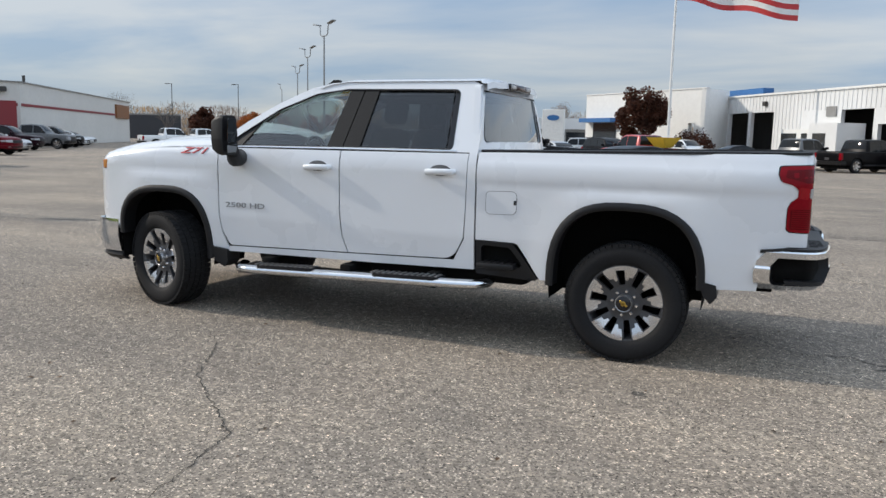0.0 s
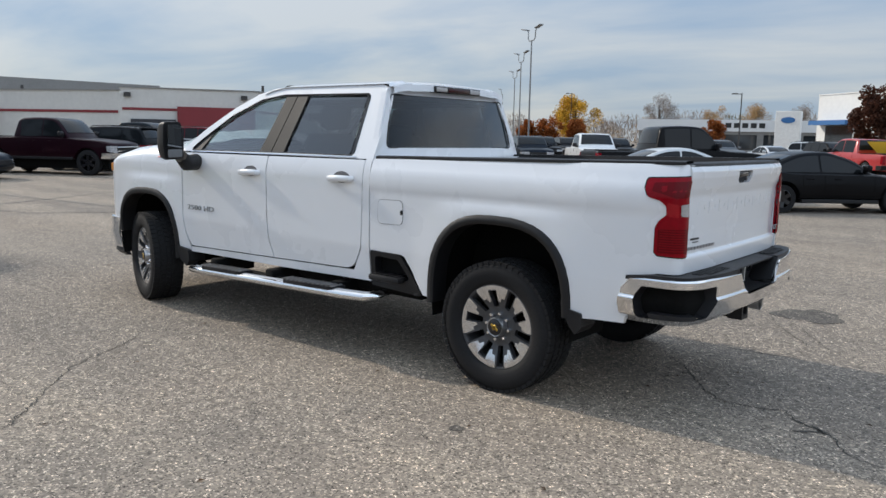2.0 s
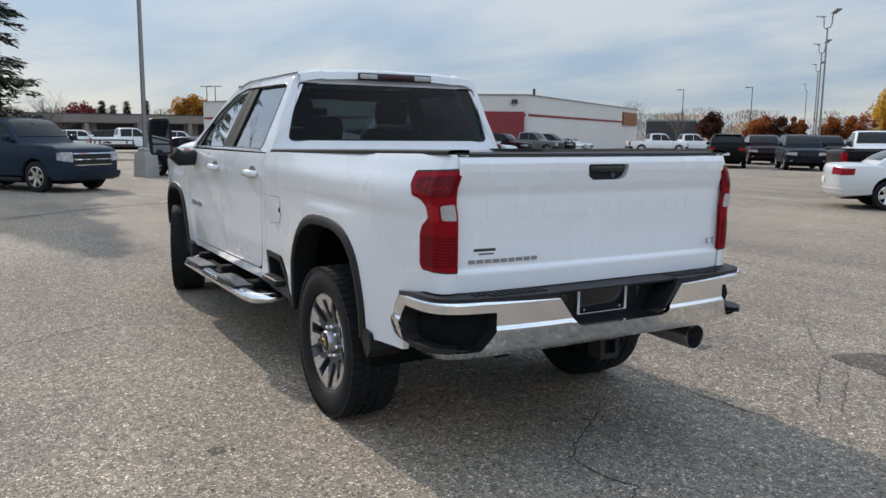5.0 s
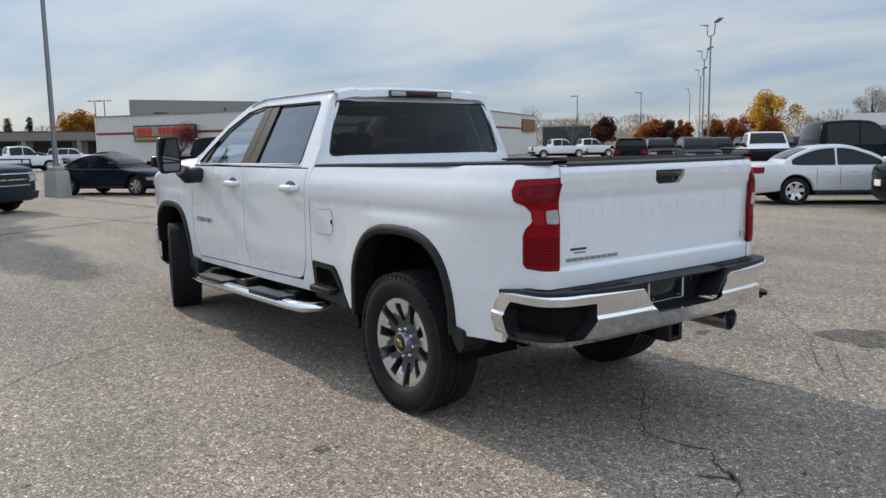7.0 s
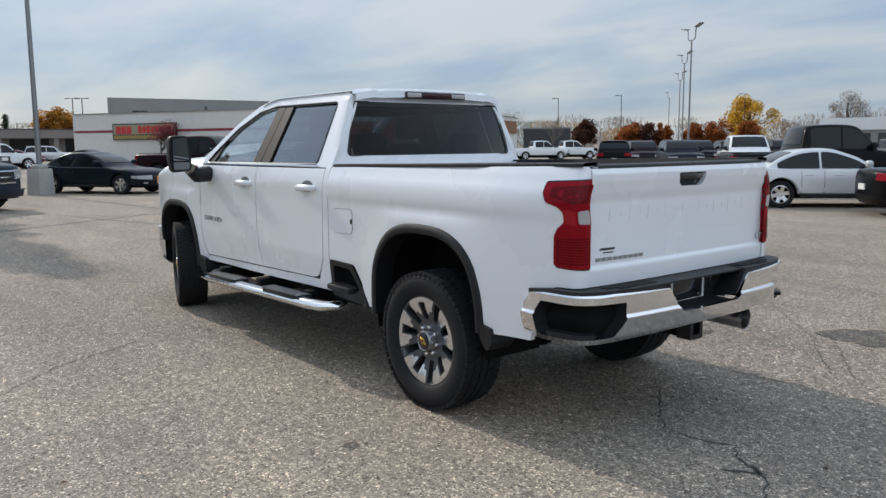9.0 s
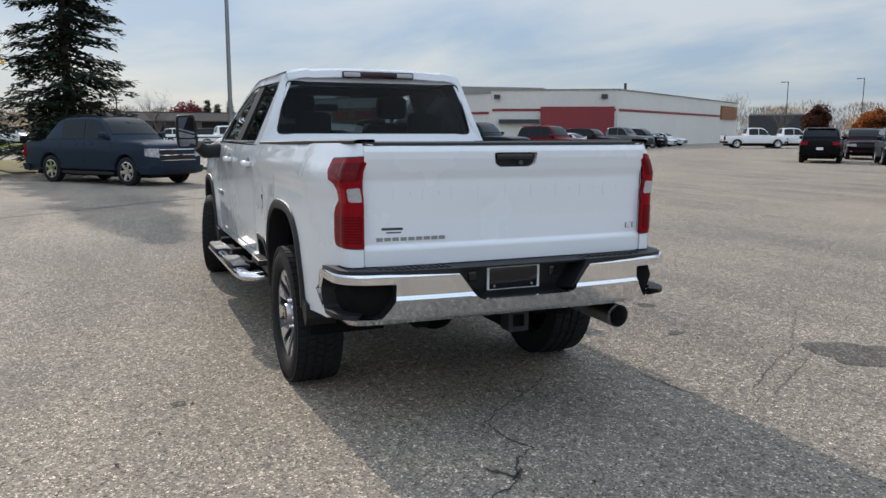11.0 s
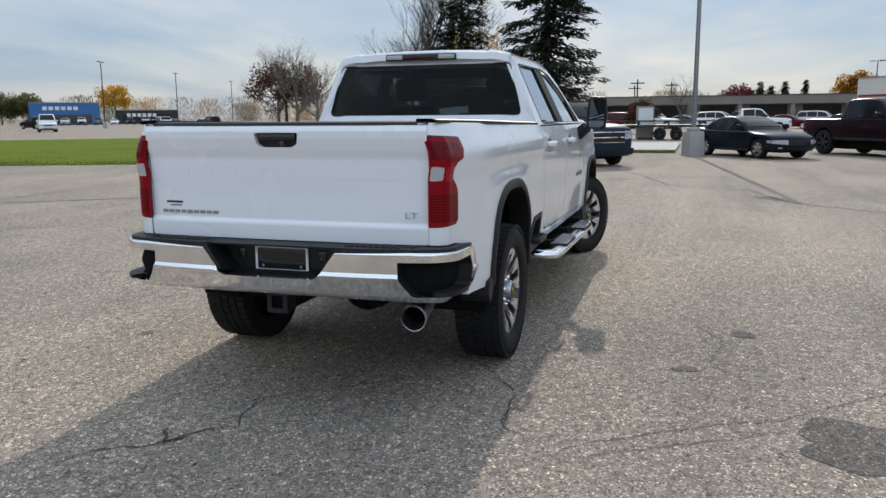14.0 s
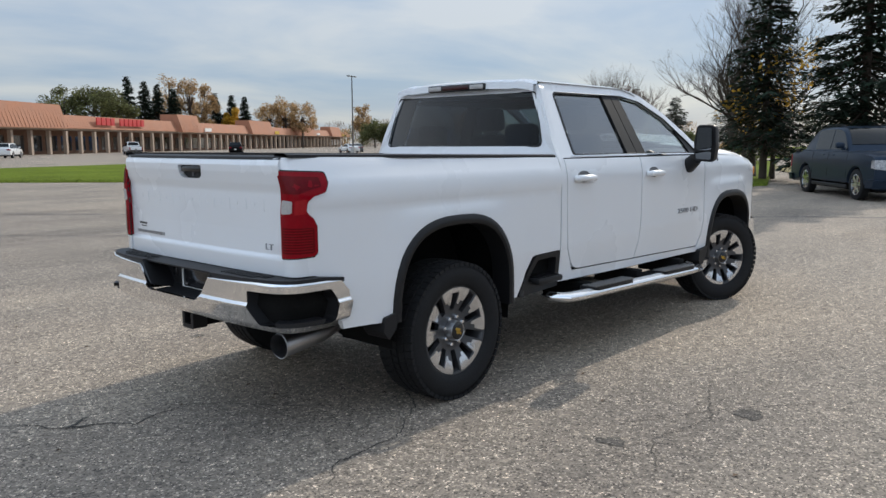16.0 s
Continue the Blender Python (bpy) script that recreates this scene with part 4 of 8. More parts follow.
    UE = BED_END + 0.002
    shape = [(0.938, 1.399), (0.935, 1.345), (0.953, 1.300), (1.018, 1.282), (1.053, 1.255), (1.053, 1.205), (1.015, 1.172), (0.998, 1.135), (0.998, 1.00), (1.018, 0.982), (UE, 0.975), (UE, 1.412)]
    shape = rounded(shape, [0.02, 0.02, 0.02, 0.03, 0.025, 0.025, 0.03, 0.03, 0.02, 0.01, 0.0, 0.0], 4)
    _cu, _cv = 1.06, 1.19
    plate("lens_gap", [(_cu + (a - _cu) * (1.07 if a < 1.05 else 1.0), _cv + (b - _cv) * 1.03) for a, b in shape], [], bed_map(sgn, 0.0015), 0.02, 0.04, 0.01, BLACK_GLOSS, tl, "dark gap round the lens", fl)
    plate("lens", shape, [], bed_map(sgn, 0.006), 0.02, 0.04, 0.025, RED_LENS, tl, "glossy red lens", fl)
    inner = [(BED_U0 + 0.058, 1.262), (UE - 0.010, 1.268), (UE - 0.010, 1.196), (BED_U0 + 0.056, 1.200)]
    plate("reversing_lamp", rounded(inner, 0.012, 3), [], bed_map(sgn, 0.0095), 0.02, 0, 0.004, CLEAR_LENS, tl, "clear reversing lamp", fl)
    plate("upper_reflector", rounded([(0.978, 1.378), (UE - 0.012, 1.390), (UE - 0.012, 1.300), (BED_U0 + 0.03, 1.296), (BED_U0 - 0.04, 1.318), (0.973, 1.330)], 0.012, 3), [], bed_map(sgn, 0.0075), 0.02, 0, 0.004, RED_DARK, tl, "darker upper lamp", fl)
    plate("light_strip", rounded([(1.058, 1.272), (BED_U0 + 0.048, 1.262), (BED_U0 + 0.046, 1.192), (1.058, 1.198)], 0.01, 3), [], bed_map(sgn, 0.0070), 0.02, 0, 0.003, RED_BRIGHT, tl, "bright red light strip", fl)
    plate("lower_reflector", rounded([(1.015, 1.125), (UE - 0.012, 1.130), (UE - 0.012, 0.998), (1.015, 0.998)], 0.012, 3), [], bed_map(sgn, 0.0075), 0.02, 0, 0.004, RED_DARK, tl, "darker lower lamp", fl)
    for k in range(9):
        z = 1.008 + 0.0135 * k
        plate("reflector_rib", [(1.025, z), (UE - 0.02, z), (UE - 0.02, z + 0.0045), (1.025, z + 0.0045)], [], bed_map(sgn, 0.0085), 0.02, 0, 0.003, RED_LENS, tl, "red reflector rib", fl)
    # badges
    yb = side_y(-3.2, 0.95)
    m = Matrix.Translation((-3.385 if sgn < 0 else -2.93, sgn * (yb + 0.003), 0.918)) @ (Euler((radians(90), 0, 0 if sgn < 0 else math.pi)).to_matrix().to_4x4())
    lettering("badge", "2500 HD", 0.062, 0.003, BADGE, m, truck, "grey metal model badge", wide=1.72)
    m = Matrix.Translation((-3.86 if sgn < 0 else -3.52, sgn * (side_y(-3.7, 1.365) + 0.006), 1.362)) @ (Euler((radians(58), 0, 0 if sgn < 0 else math.pi)).to_matrix().to_4x4())
    lettering("badge", "Z71", 0.085, 0.005, BADGE_RED if sgn < 0 else BADGE, m, truck, "red and silver trim badge", shear=0.35, wide=1.95)

# hood with a raised middle
_v, _f = [], []
_hx = [-4.96, -4.93, -4.88, -4.8, -4.65, -4.45, -4.25, -4.05, -3.85, -3.65, -3.50]
_hy = [-0.885, -0.87, -0.84, -0.78, -0.66, -0.52, -0.44, -0.36, -0.2, 0, 0.2, 0.36, 0.44, 0.52, 0.66, 0.78, 0.84, 0.87, 0.885]
for _i, _x in enumerate(_hx):
    _zs = hood_side_z(max(_x, -4.9)) - (0.05 if _x < -4.94 else 0.0)
    for _j, _y in enumerate(_hy):
        _t = abs(_y)
        _z = _zs + 0.006 + 0.045 * (1 - (_t / 0.9) ** 2) + 0.022 * (1 - sstep(0.36, 0.48, _t)) * sstep(-4.85, -4.5, _x)
        _z -= 0.05 * max(0, (_t - 0.78) / 0.105) ** 2
        _w = (side_y(max(_x, -4.9), 1.3) - 0.045) / 0.885
        _v.append((_x + 0.10 * (_t / 0.885) ** 3 * (1 if _x < -4.8 else 0.2), _y * _w, _z))
        if _i and _j:
            _a = _i * len(_hy) + _j
            _f.append((_a - len(_hy) - 1, _a - len(_hy), _a, _a - 1))
raw("hood", _v, _f, WHITE_PAINT, truck, "white hood with a raised centre")
part("hood_vent", box((-3.78, -0.42, 1.525), (-3.60, 0.42, 1.545), 0.008), BLACK_GLOSS, truck, "black hood vent")
# front end
_plan = [(-4.60, 0.918), (-4.70, 0.908), (-4.82, 0.885), (-4.90, 0.84), (-4.96, 0.72), (-5.0, 0.5), (-5.02, 0.0)]
_plan = _plan + [(x, -y) for x, y in _plan[-2::-1]]


def band(name, z0, z1, off0, off1, mat, label, th=0.03):
    v, f = [], []
    for x, y in _plan:
        d = Vector((x + 4.3, y)).normalized()
        for z, o in ((z0, off0), ((z0 + z1) / 2, max(off0, off1) + 0.012), (z1, off1), (z1, off1 - th), (z0, off0 - th)):
            v.append((x + d.x * o, y + d.y * o, z))
    n = 5
    for i in range(len(_plan) - 1):
        for k in range(n):
            f.append((i * n + k, i * n + (k + 1) % n, (i + 1) * n + (k + 1) % n, (i + 1) * n + k))
    f += [tuple(range(n)), tuple(range((len(_plan) - 1) * n, len(_plan) * n))]
    return raw(name, v, f, mat, truck, label)


band("front_panel", 0.74, 1.28, -0.03, -0.05, WHITE_PAINT, "white front panel")
band("front_bumper", 0.44, 0.74, 0.0, 0.02, CHROME, "chrome front bumper")
band("air_dam", 0.36, 0.44, -0.05, -0.02, BLACK_PLASTIC, "black lower air dam")
part("grille", box((-5.06, -0.62, 0.80), (-4.96, 0.62, 1.22), 0.02), BLACK_PLASTIC, truck, "black grille")
for _s in (-1, 1):
    part("marker_lamp", box((-4.80, _s * 0.892 - 0.012, 1.20), (-4.75, _s * 0.892 + 0.012, 1.28), 0.008), AMBER, truck, "amber marker lamp")
    part("head_light", box((-4.93, _s * 0.70 - 0.1, 1.12), (-4.82, _s * 0.70 + 0.1, 1.25), 0.02), CLEAR_LENS, truck, "clear headlamp")
    part("tow_hook", tube([(-4.76, _s * 0.82, 0.44), (-4.76, _s * 0.82, 0.39), (-4.70, _s * 0.82, 0.36)], 0.024, 8), CHASSIS, truck, "black bracket under the bumper")
# windscreen, cowl and roof
_v, _f = [], []
for _i in range(9):
    _t = _i / 8
    _x, _z = -3.56 + (1.03) * _t, 1.475 + 0.475 * _t
    _w = 0.88 - 0.20 * _t
    for _j in range(13):
        _u = -1 + 2 * _j / 12
        _v.append((_x - 0.20 * (1 - _u * _u) * (1 - 0.35 * _t), _u * _w, _z + 0.035 * (1 - _u * _u) * _t))
        if _i and _j:
            _a = _i * 13 + _j
            _f.append((_a - 14, _a - 13, _a, _a - 1))
raw("windscreen", _v, _f, GLASS_FRONT, truck, "clear curved windscreen").visible_shadow = False
_v, _f = [], []
_rx = [-2.60, -2.50, -2.35, -2.1, -1.8, -1.5, -1.3, -1.2, -1.14, -1.10, -1.095]
_ry = [-1, -0.97, -0.9, -0.78, -0.74, -0.55, -0.3, 0, 0.3, 0.55, 0.74, 0.78, 0.9, 0.97, 1]
for _i, _x in enumerate(_rx):
    for _j, _u in enumerate(_ry):
        _w = 0.685 if _x > -2.4 else 0.685 + 0.02 * (-2.4 - _x) / 0.2
        _z = 1.955 + 0.028 * (1 - abs(_u) ** 6) + 0.018 * (1 - _u * _u)
        _z += 0.010 * (1 - sstep(0.74, 0.78, abs(_u))) * -1 + 0.010
        if _x < -2.3:
            _z -= 0.055 * ((-2.3 - _x) / 0.3) ** 2
        if _x > -1.15:
            _z -= 0.02 + (0.05 if _x > -1.098 else 0.0)
        _v.append((_x - 0.05 * _u * _u * (1 if _x > -1.2 else 0), _u * _w, _z))
        if _i and _j:
            _a = _i * len(_ry) + _j
            _f.append((_a - len(_ry) - 1, _a - len(_ry), _a, _a - 1))
raw("roof", _v, _f, WHITE_PAINT, truck, "white ribbed cab roof")
part("headliner", box((-2.4, -0.58, 1.845), (-1.25, 0.58, 1.865)), SEAT, truck, "dark headliner")
# roof fin
bm = bmesh.new()
_fin = [(-2.74, 1.90), (-2.56, 1.945), (-2.575, 2.0), (-2.63, 2.0), (-2.70, 1.955)]
add = [bm.verts.new((x, y, z)) for y in (-0.44, -0.40) for x, z in _fin]
bm.faces.new(add[:5][::-1]); bm.faces.new(add[5:])
for i in range(5):
    bm.faces.new((add[i], add[(i + 1) % 5], add[5 + (i + 1) % 5], add[5 + i]))
bmesh.ops.recalc_face_normals(bm, faces=bm.faces)
part("antenna_fin", bm, BLACK_PLASTIC, truck, "black roof antenna fin")
# cab back


def back_map(u, v, d):
    return (-1.085 - (v - 1.45) * 0.17 - 0.06 * abs(u) ** 3 - d, u, v)


_o = rounded([(-0.907, 1.38), (0.907, 1.38), (0.897, 1.45), (0.710, 1.94), (-0.710, 1.94), (-0.897, 1.45)], [0, 0, 0.05, 0.05, 0.05, 0.05], 4)
_h = rounded([(-0.785, 1.512), (0.785, 1.512), (0.685, 1.892), (-0.685, 1.892)], 0.035, 5)
plate("cab_back", _o, [_h], back_map, 0.15, 0.12, 0.05, WHITE_PAINT, truck, "white cab back round the rear window")
_h2 = rounded([(-0.79, 1.507), (0.79, 1.507), (0.69, 1.897), (-0.69, 1.897)], 0.035, 5)
plate("rear_window", _h2, [], lambda u, v, d: back_map(u, v, d + 0.010), 0.15, 0.12, 0.0, GLASS_REAR, truck, "dark tinted rear window")
_ring = [Vector(back_map(u, v, -0.002)) for u, v in _h]
bm = bmesh.new()
add_tube(bm, _ring + _ring[:1], 0.005, 6, caps=False)
bmesh.ops.recalc_face_normals(bm, faces=bm.faces)
part("rear_window_seal", bm, BLACK_GLOSS, truck, "black rear window seal")
# high brake light in the roof's rear lip
chm = empty("high_brake_light"); chm.parent = truck
tagged(chm, "dark high brake light with clear cargo lamps")
bm = box((-1.155, -0.285, 1.922), (-1.088, 0.285, 1.972), 0.010)
part("housing", bm, BLACK_GLOSS, chm)
part("brake_lens", box((-1.12, -0.13, 1.932), (-1.084, 0.13, 1.962), 0.006), RED_BLACK, chm, "dark red brake lens")
for _s in (-1, 1):
    part("cargo_lamp", box((-1.12, _s * 0.21 - 0.065, 1.930), (-1.083, _s * 0.21 + 0.065, 1.964), 0.006), CLEAR_LENS, chm, "clear cargo lamp")
# tailgate


def gate_x(z):
    pts = [(0.84, 1.140), (0.88, 1.148), (0.966, 1.152), (0.984, 1.133), (1.10, 1.132), (1.30, 1.140), (1.345, 1.154), (1.40, 1.166), (1.44, 1.168), (1.462, 1.158), (1.474, 1.137)]
    for (z0, x0), (z1, x1) in zip(pts, pts[1:]):
        if z <= z1:
            return x0 + (x1 - x0) * max(0, z - z0) / (z1 - z0)
    return 1.132


def gate_map(u, v, d):
    return (gate_x(v) - 0.02 * (abs(u) / 0.77) ** 4 - d, u, v)


gate = empty("tailgate"); gate.parent = truck
tagged(gate, "white closed tailgate with raised block shapes")
_gh = rounded([(-0.125, 1.430), (0.125, 1.430), (0.115, 1.375), (0.085, 1.357), (-0.085, 1.357), (-0.115, 1.375)], 0.012, 3)
plate("panel", rounded([(-0.799, 0.880), (0.799, 0.880), (0.799, 1.472), (-0.799, 1.472)], 0.012, 3), [_gh], gate_map, 0.16, 0.012, 0.05, WHITE_PAINT, gate, "white tailgate panel")
plate("handle_recess", _gh, [], lambda u, v, d: gate_map(u, v, d + 0.03), 0.05, 0.03, 0.01, BLACK_PLASTIC, gate, "black handle recess")
bm = box((1.134, -0.105, 1.392), (1.160, 0.105, 1.424), 0.006)
part("handle", bm, BLACK_GLOSS, gate, "black tailgate handle")
part("lock", lathe([(0.0, 0.0), (0.011, 0.0), (0.011, 0.01), (0.0, 0.01)], 12, "x"), DARK_STEEL, gate, "small lock").location = (1.152, 0.03, 1.378)
bm = bmesh.new()
rows = []
for y in [-0.803 + 1.606 * k / 20 for k in range(21)]:
    rows.append([bm.verts.new((x - 0.02 * (abs(y) / 0.77) ** 4, y, z)) for x, z in ((1.154, 1.466), (1.150, 1.479), (1.132, 1.485), (1.062, 1.485), (1.05, 1.45))])
for a, b in zip(rows, rows[1:]):
    for i in range(4):
        bm.faces.new((a[i], b[i], b[i + 1], a[i + 1]))
part("top_cap", bm, BLACK_PLASTIC, gate, "black tailgate top cap")
# nine raised white blocks where the maker's name stands
for k in range(9):
    c = -0.60 + 1.20 * k / 8
    w = 0.050
    o = rounded([(c - w, 1.198), (c + w, 1.198), (c + w, 1.268), (c - w, 1.268)], 0.008, 2)
    plate("raised_block", o, [rounded([(c - w + 0.022, 1.222), (c + w - 0.015, 1.222), (c + w - 0.015, 1.244), (c - w + 0.022, 1.244)], 0.004, 2)], lambda u, v, d: gate_map(u, v, d - 0.0015), 0.05, 0.03, 0.006, WHITE_PAINT, gate, "white raised block")
# small name bars
for k in range(9):
    c = -0.735 + 0.0405 * k
    plate("name_bar", [(c, 1.002), (c + 0.031, 1.002), (c + 0.031, 1.019), (c, 1.019)], [], lambda u, v, d: gate_map(u, v, d - 0.004), 0, 0, 0.005, BADGE, gate, "grey metal name block")
plate("sticker", rounded([(-0.71, 1.055), (-0.60, 1.055), (-0.60, 1.067), (-0.71, 1.067)], 0.005, 2), [], lambda u, v, d: gate_map(u, v, d - 0.0015), 0, 0, 0.001, PRINT_DARK, gate, "dark printed sticker bar")
plate("sticker", [(-0.685, 1.040), (-0.61, 1.040), (-0.61, 1.046), (-0.685, 1.046)], [], lambda u, v, d: gate_map(u, v, d - 0.0015), 0, 0, 0.001, PRINT_DARK, gate, "thin dark printed bar")
m = Matrix.Translation((1.154, 0.685, 1.012)) @ Euler((radians(90), 0, radians(90))).to_matrix().to_4x4()
lettering("badge", "LT", 0.045, 0.003, BADGE, m, gate, "grey metal trim badge", wide=1.4)
# bed floor and front wall
part("bed_floor", box((-1.07, -0.80, 1.16), (1.11, 0.80, 1.18)), TRIM_GREY, truck, "dark bed floor")
part("bed_front_wall", box((-1.075, -0.86, 0.90), (-1.045, 0.86, 1.445)), WHITE_PAINT, truck, "white front wall of the bed")
part("bed_under", box((0.5, -0.72, 0.70), (1.08, 0.72, 0.90)), CHASSIS, truck, "dark underside of the bed")

# rear bumper
_bp = [(0.705, 0.956), (0.755, 0.962), (0.86, 0.966), (1.0, 0.962), (1.10, 0.946), (1.17, 0.900), (1.215, 0.820), (1.24, 0.72), (1.26, 0.60), (1.278, 0.36), (1.285, 0.0)]
_bs = [0.0]
for (x0, y0), (x1, y1) in zip(_bp[::-1], _bp[::-1][1:]):
    _bs.append(_bs[-1] + math.hypot(x1 - x0, y1 - y0))
_bq = _bp[::-1]


def bump_xy(s):
    a = abs(s)
    for i in range(len(_bs) - 1):
        if a <= _bs[i + 1] + 1e-9 or i == len(_bs) - 2:
            t = (a - _bs[i]) / (_bs[i + 1] - _bs[i])
            (x0, y0), (x1, y1) = _bq[i], _bq[i + 1]
            p0, p3 = _bq[max(i - 1, 0)], _bq[min(i + 2, len(_bq) - 1)]
            q = []
            for k in (0, 1):
                c = (p0[k], _bq[i][k], _bq[i + 1][k], p3[k])
                tt = min(max(t, 0), 1)
                q.append(0.5 * ((2 * c[1]) + (-c[0] + c[2]) * tt + (2 * c[0] - 5 * c[1] + 4 * c[2] - c[3]) * tt ** 2 + (-c[0] + 3 * c[1] - 3 * c[2] + c[3]) * tt ** 3) if 0 < i < len(_bs) - 2 else _bq[i][k] + (_bq[i + 1][k] - _bq[i][k]) * t)
            return q[0], math.copysign(q[1], s)
    return _bq[-1]


def bump_map(s, z, d):
    x, y = bump_xy(s)
    x1, y1 = bump_xy(s + 0.01)
    t = Vector((x1 - x, y1 - y)).normalized()
    nrm = Vector((t.y, -t.x))
    # a flat upper face with a rolled top edge, a ledge, and a lower face that tucks under
    if z >= 0.750:
        o = -d - 0.8 * max(0.0, z - 0.851)
    elif z >= 0.738:
        o = -d + 0.016 * (0.750 - z) / 0.012
    else:
        o = -d + 0.016 - 0.30 * (0.738 - z) - 0.9 * max(0.0, 0.645 - z)
    return (x + nrm.x * o, y + nrm.y * o, z)


bumper = empty("rear_bumper"); bumper.parent = truck
tagged(bumper, "chrome rear bumper with black corner steps")
SE = _bs[-1]


def s_at_y(y):
    for i in range(len(_bs) - 1):
        if _bq[i][1] <= y <= _bq[i + 1][1]:
            return _bs[i] + (_bs[i + 1] - _bs[i]) * (y - _bq[i][1]) / (_bq[i + 1][1] - _bq[i][1])
    return _bs[-1]


_sp, _sb = 0.682, SE - 0.125
_out = [(-SE + 0.01, 0.600), (-SE + 0.05, 0.597), (-0.9, 0.606), (-0.6, 0.618), (0, 0.626), (0.6, 0.618), (0.9, 0.606), (SE - 0.05, 0.597), (SE - 0.01, 0.600)]
_out += [(SE, 0.70), (SE - 0.02, 0.79), (SE - 0.09, 0.848), (SE - 0.2, 0.858), (0.75, 0.862), (0.37, 0.852), (0.285, 0.738), (0.265, 0.722), (0.24, 0.715), (-0.24, 0.715), (-0.265, 0.722), (-0.285, 0.738), (-0.37, 0.852), (-0.75, 0.862), (-SE + 0.2, 0.858), (-SE + 0.09, 0.848), (-SE + 0.02, 0.79), (-SE, 0.70)]
_holes = []
for _s in (-1, 1):
    h = [(_sp, 0.815), (_sp + 0.004, 0.735), (_sp + 0.075, 0.645), (_sb - 0.02, 0.632), (_sb, 0.66), (_sb, 0.76), (_sb - 0.045, 0.815)]
    h = rounded(h, [0.012, 0.03, 0.03, 0.03, 0.03, 0.04, 0.03], 4)
    _holes.append([(_s * a, b) for a, b in (h if _s > 0 else h[::-1])])
plate("chrome_face", _out, _holes, bump_map, 0.045, 0.0125, 0.03, CHROME, bumper, "polished chrome bumper face")
for hl in _holes:
    n = len(hl)
    cu = sum(p[0] for p in hl) / n
    v, f = [], []
    for dd, sc in ((0.004, 1.0), (0.05, 0.97), (0.085, 0.93)):
        for a, b in hl:
            v.append(bump_map(cu + (a - cu) * sc, 0.74 + (b - 0.74) * sc, dd))
    for j in range(2):
        for i in range(n):
            f.append((j * n + i, j * n + (i + 1) % n, (j + 1) * n + (i + 1) % n, (j + 1) * n + i))
    ob = raw("step_pocket", v, f, BLACK_PLASTIC, bumper, "black corner step pocket")
    bv, bf = sheet([(cu + (a - cu) * 0.95, 0.74 + (b - 0.74) * 0.95) for a, b in hl], [], lambda u, w, d: bump_map(u, w, d + 0.08), 0.05, 0.05, 0.01)
    raw("pocket_back", bv, bf, CHASSIS, bumper, "dark pocket back")
    sv, sf = sheet([(cu - 0.14, 0.645), (cu + 0.14, 0.645), (cu + 0.155, 0.668), (cu - 0.155, 0.668)], [], lambda u, w, d: bump_map(u, 0.74, d + 0.006)[:2] + (w,), 0.04, 0, 0.075)
    raw("pocket_tread", sv, sf, BLACK_PLASTIC, bumper, "ribbed black tread")
# black top pad
_pad = [bump_map(s, 0.86, 0.012)[:2] for s in [-SE + 0.04 + (2 * SE - 0.08) * k / 60 for k in range(61)]]
_pl = [p for p in _pad if p[1] <= -0.36]
_pr = [p for p in _pad if p[1] >= 0.36]
for pp, sgn in ((_pl, -1), (_pr, 1)):
    poly = pp + ([(1.07, -0.36), (1.065, -0.80), (0.99, -0.875), (0.79, -0.885)] if sgn < 0 else [(0.79, 0.885), (0.99, 0.875), (1.065, 0.80), (1.07, 0.36)])
    plate("top_pad", poly, [], lambda u, v, d: (u, v, 0.876 - d - 0.10 * max(0, 0.92 - u)), 0.08, 0.1, 0.022, BLACK_PLASTIC, bumper, "black ribbed bumper step pad")
    bm = bmesh.new()
    for k in range(11):
        y = sgn * (0.40 + 0.034 * k)
        add_box(bm, (1.10, y - 0.008, 0.875), (1.20 if k < 9 else 1.16, y + 0.008, 0.881))
    part("pad_ribs", bm, BLACK_PLASTIC, bumper, "pad ribs", None)
# black centre section with the plate
bm = bmesh.new()
prof = [(1.07, 0.876), (1.235, 0.872), (1.23, 0.862), (1.10, 0.85), (1.09, 0.735), (1.12, 0.712), (1.245, 0.708), (1.245, 0.69), (1.07, 0.69)]
yl, yt = 0.262, 0.375
L = [[bm.verts.new((x, s * (yl + (yt - yl) * max(0, min(1, (z - 0.715) / 0.14))), z)) for x, z in prof] for s in (-1, 1)]
for i in range(len(prof)):
    j = (i + 1) % len(prof)
    bm.faces.new((L[0][i], L[1][i], L[1][j], L[0][j]))
for s in (0, 1):
    bm.faces.new(L[s])
bmesh.ops.recalc_face_normals(bm, faces=bm.faces)
part("centre_section", bm, BLACK_PLASTIC, bumper, "black plastic centre section")
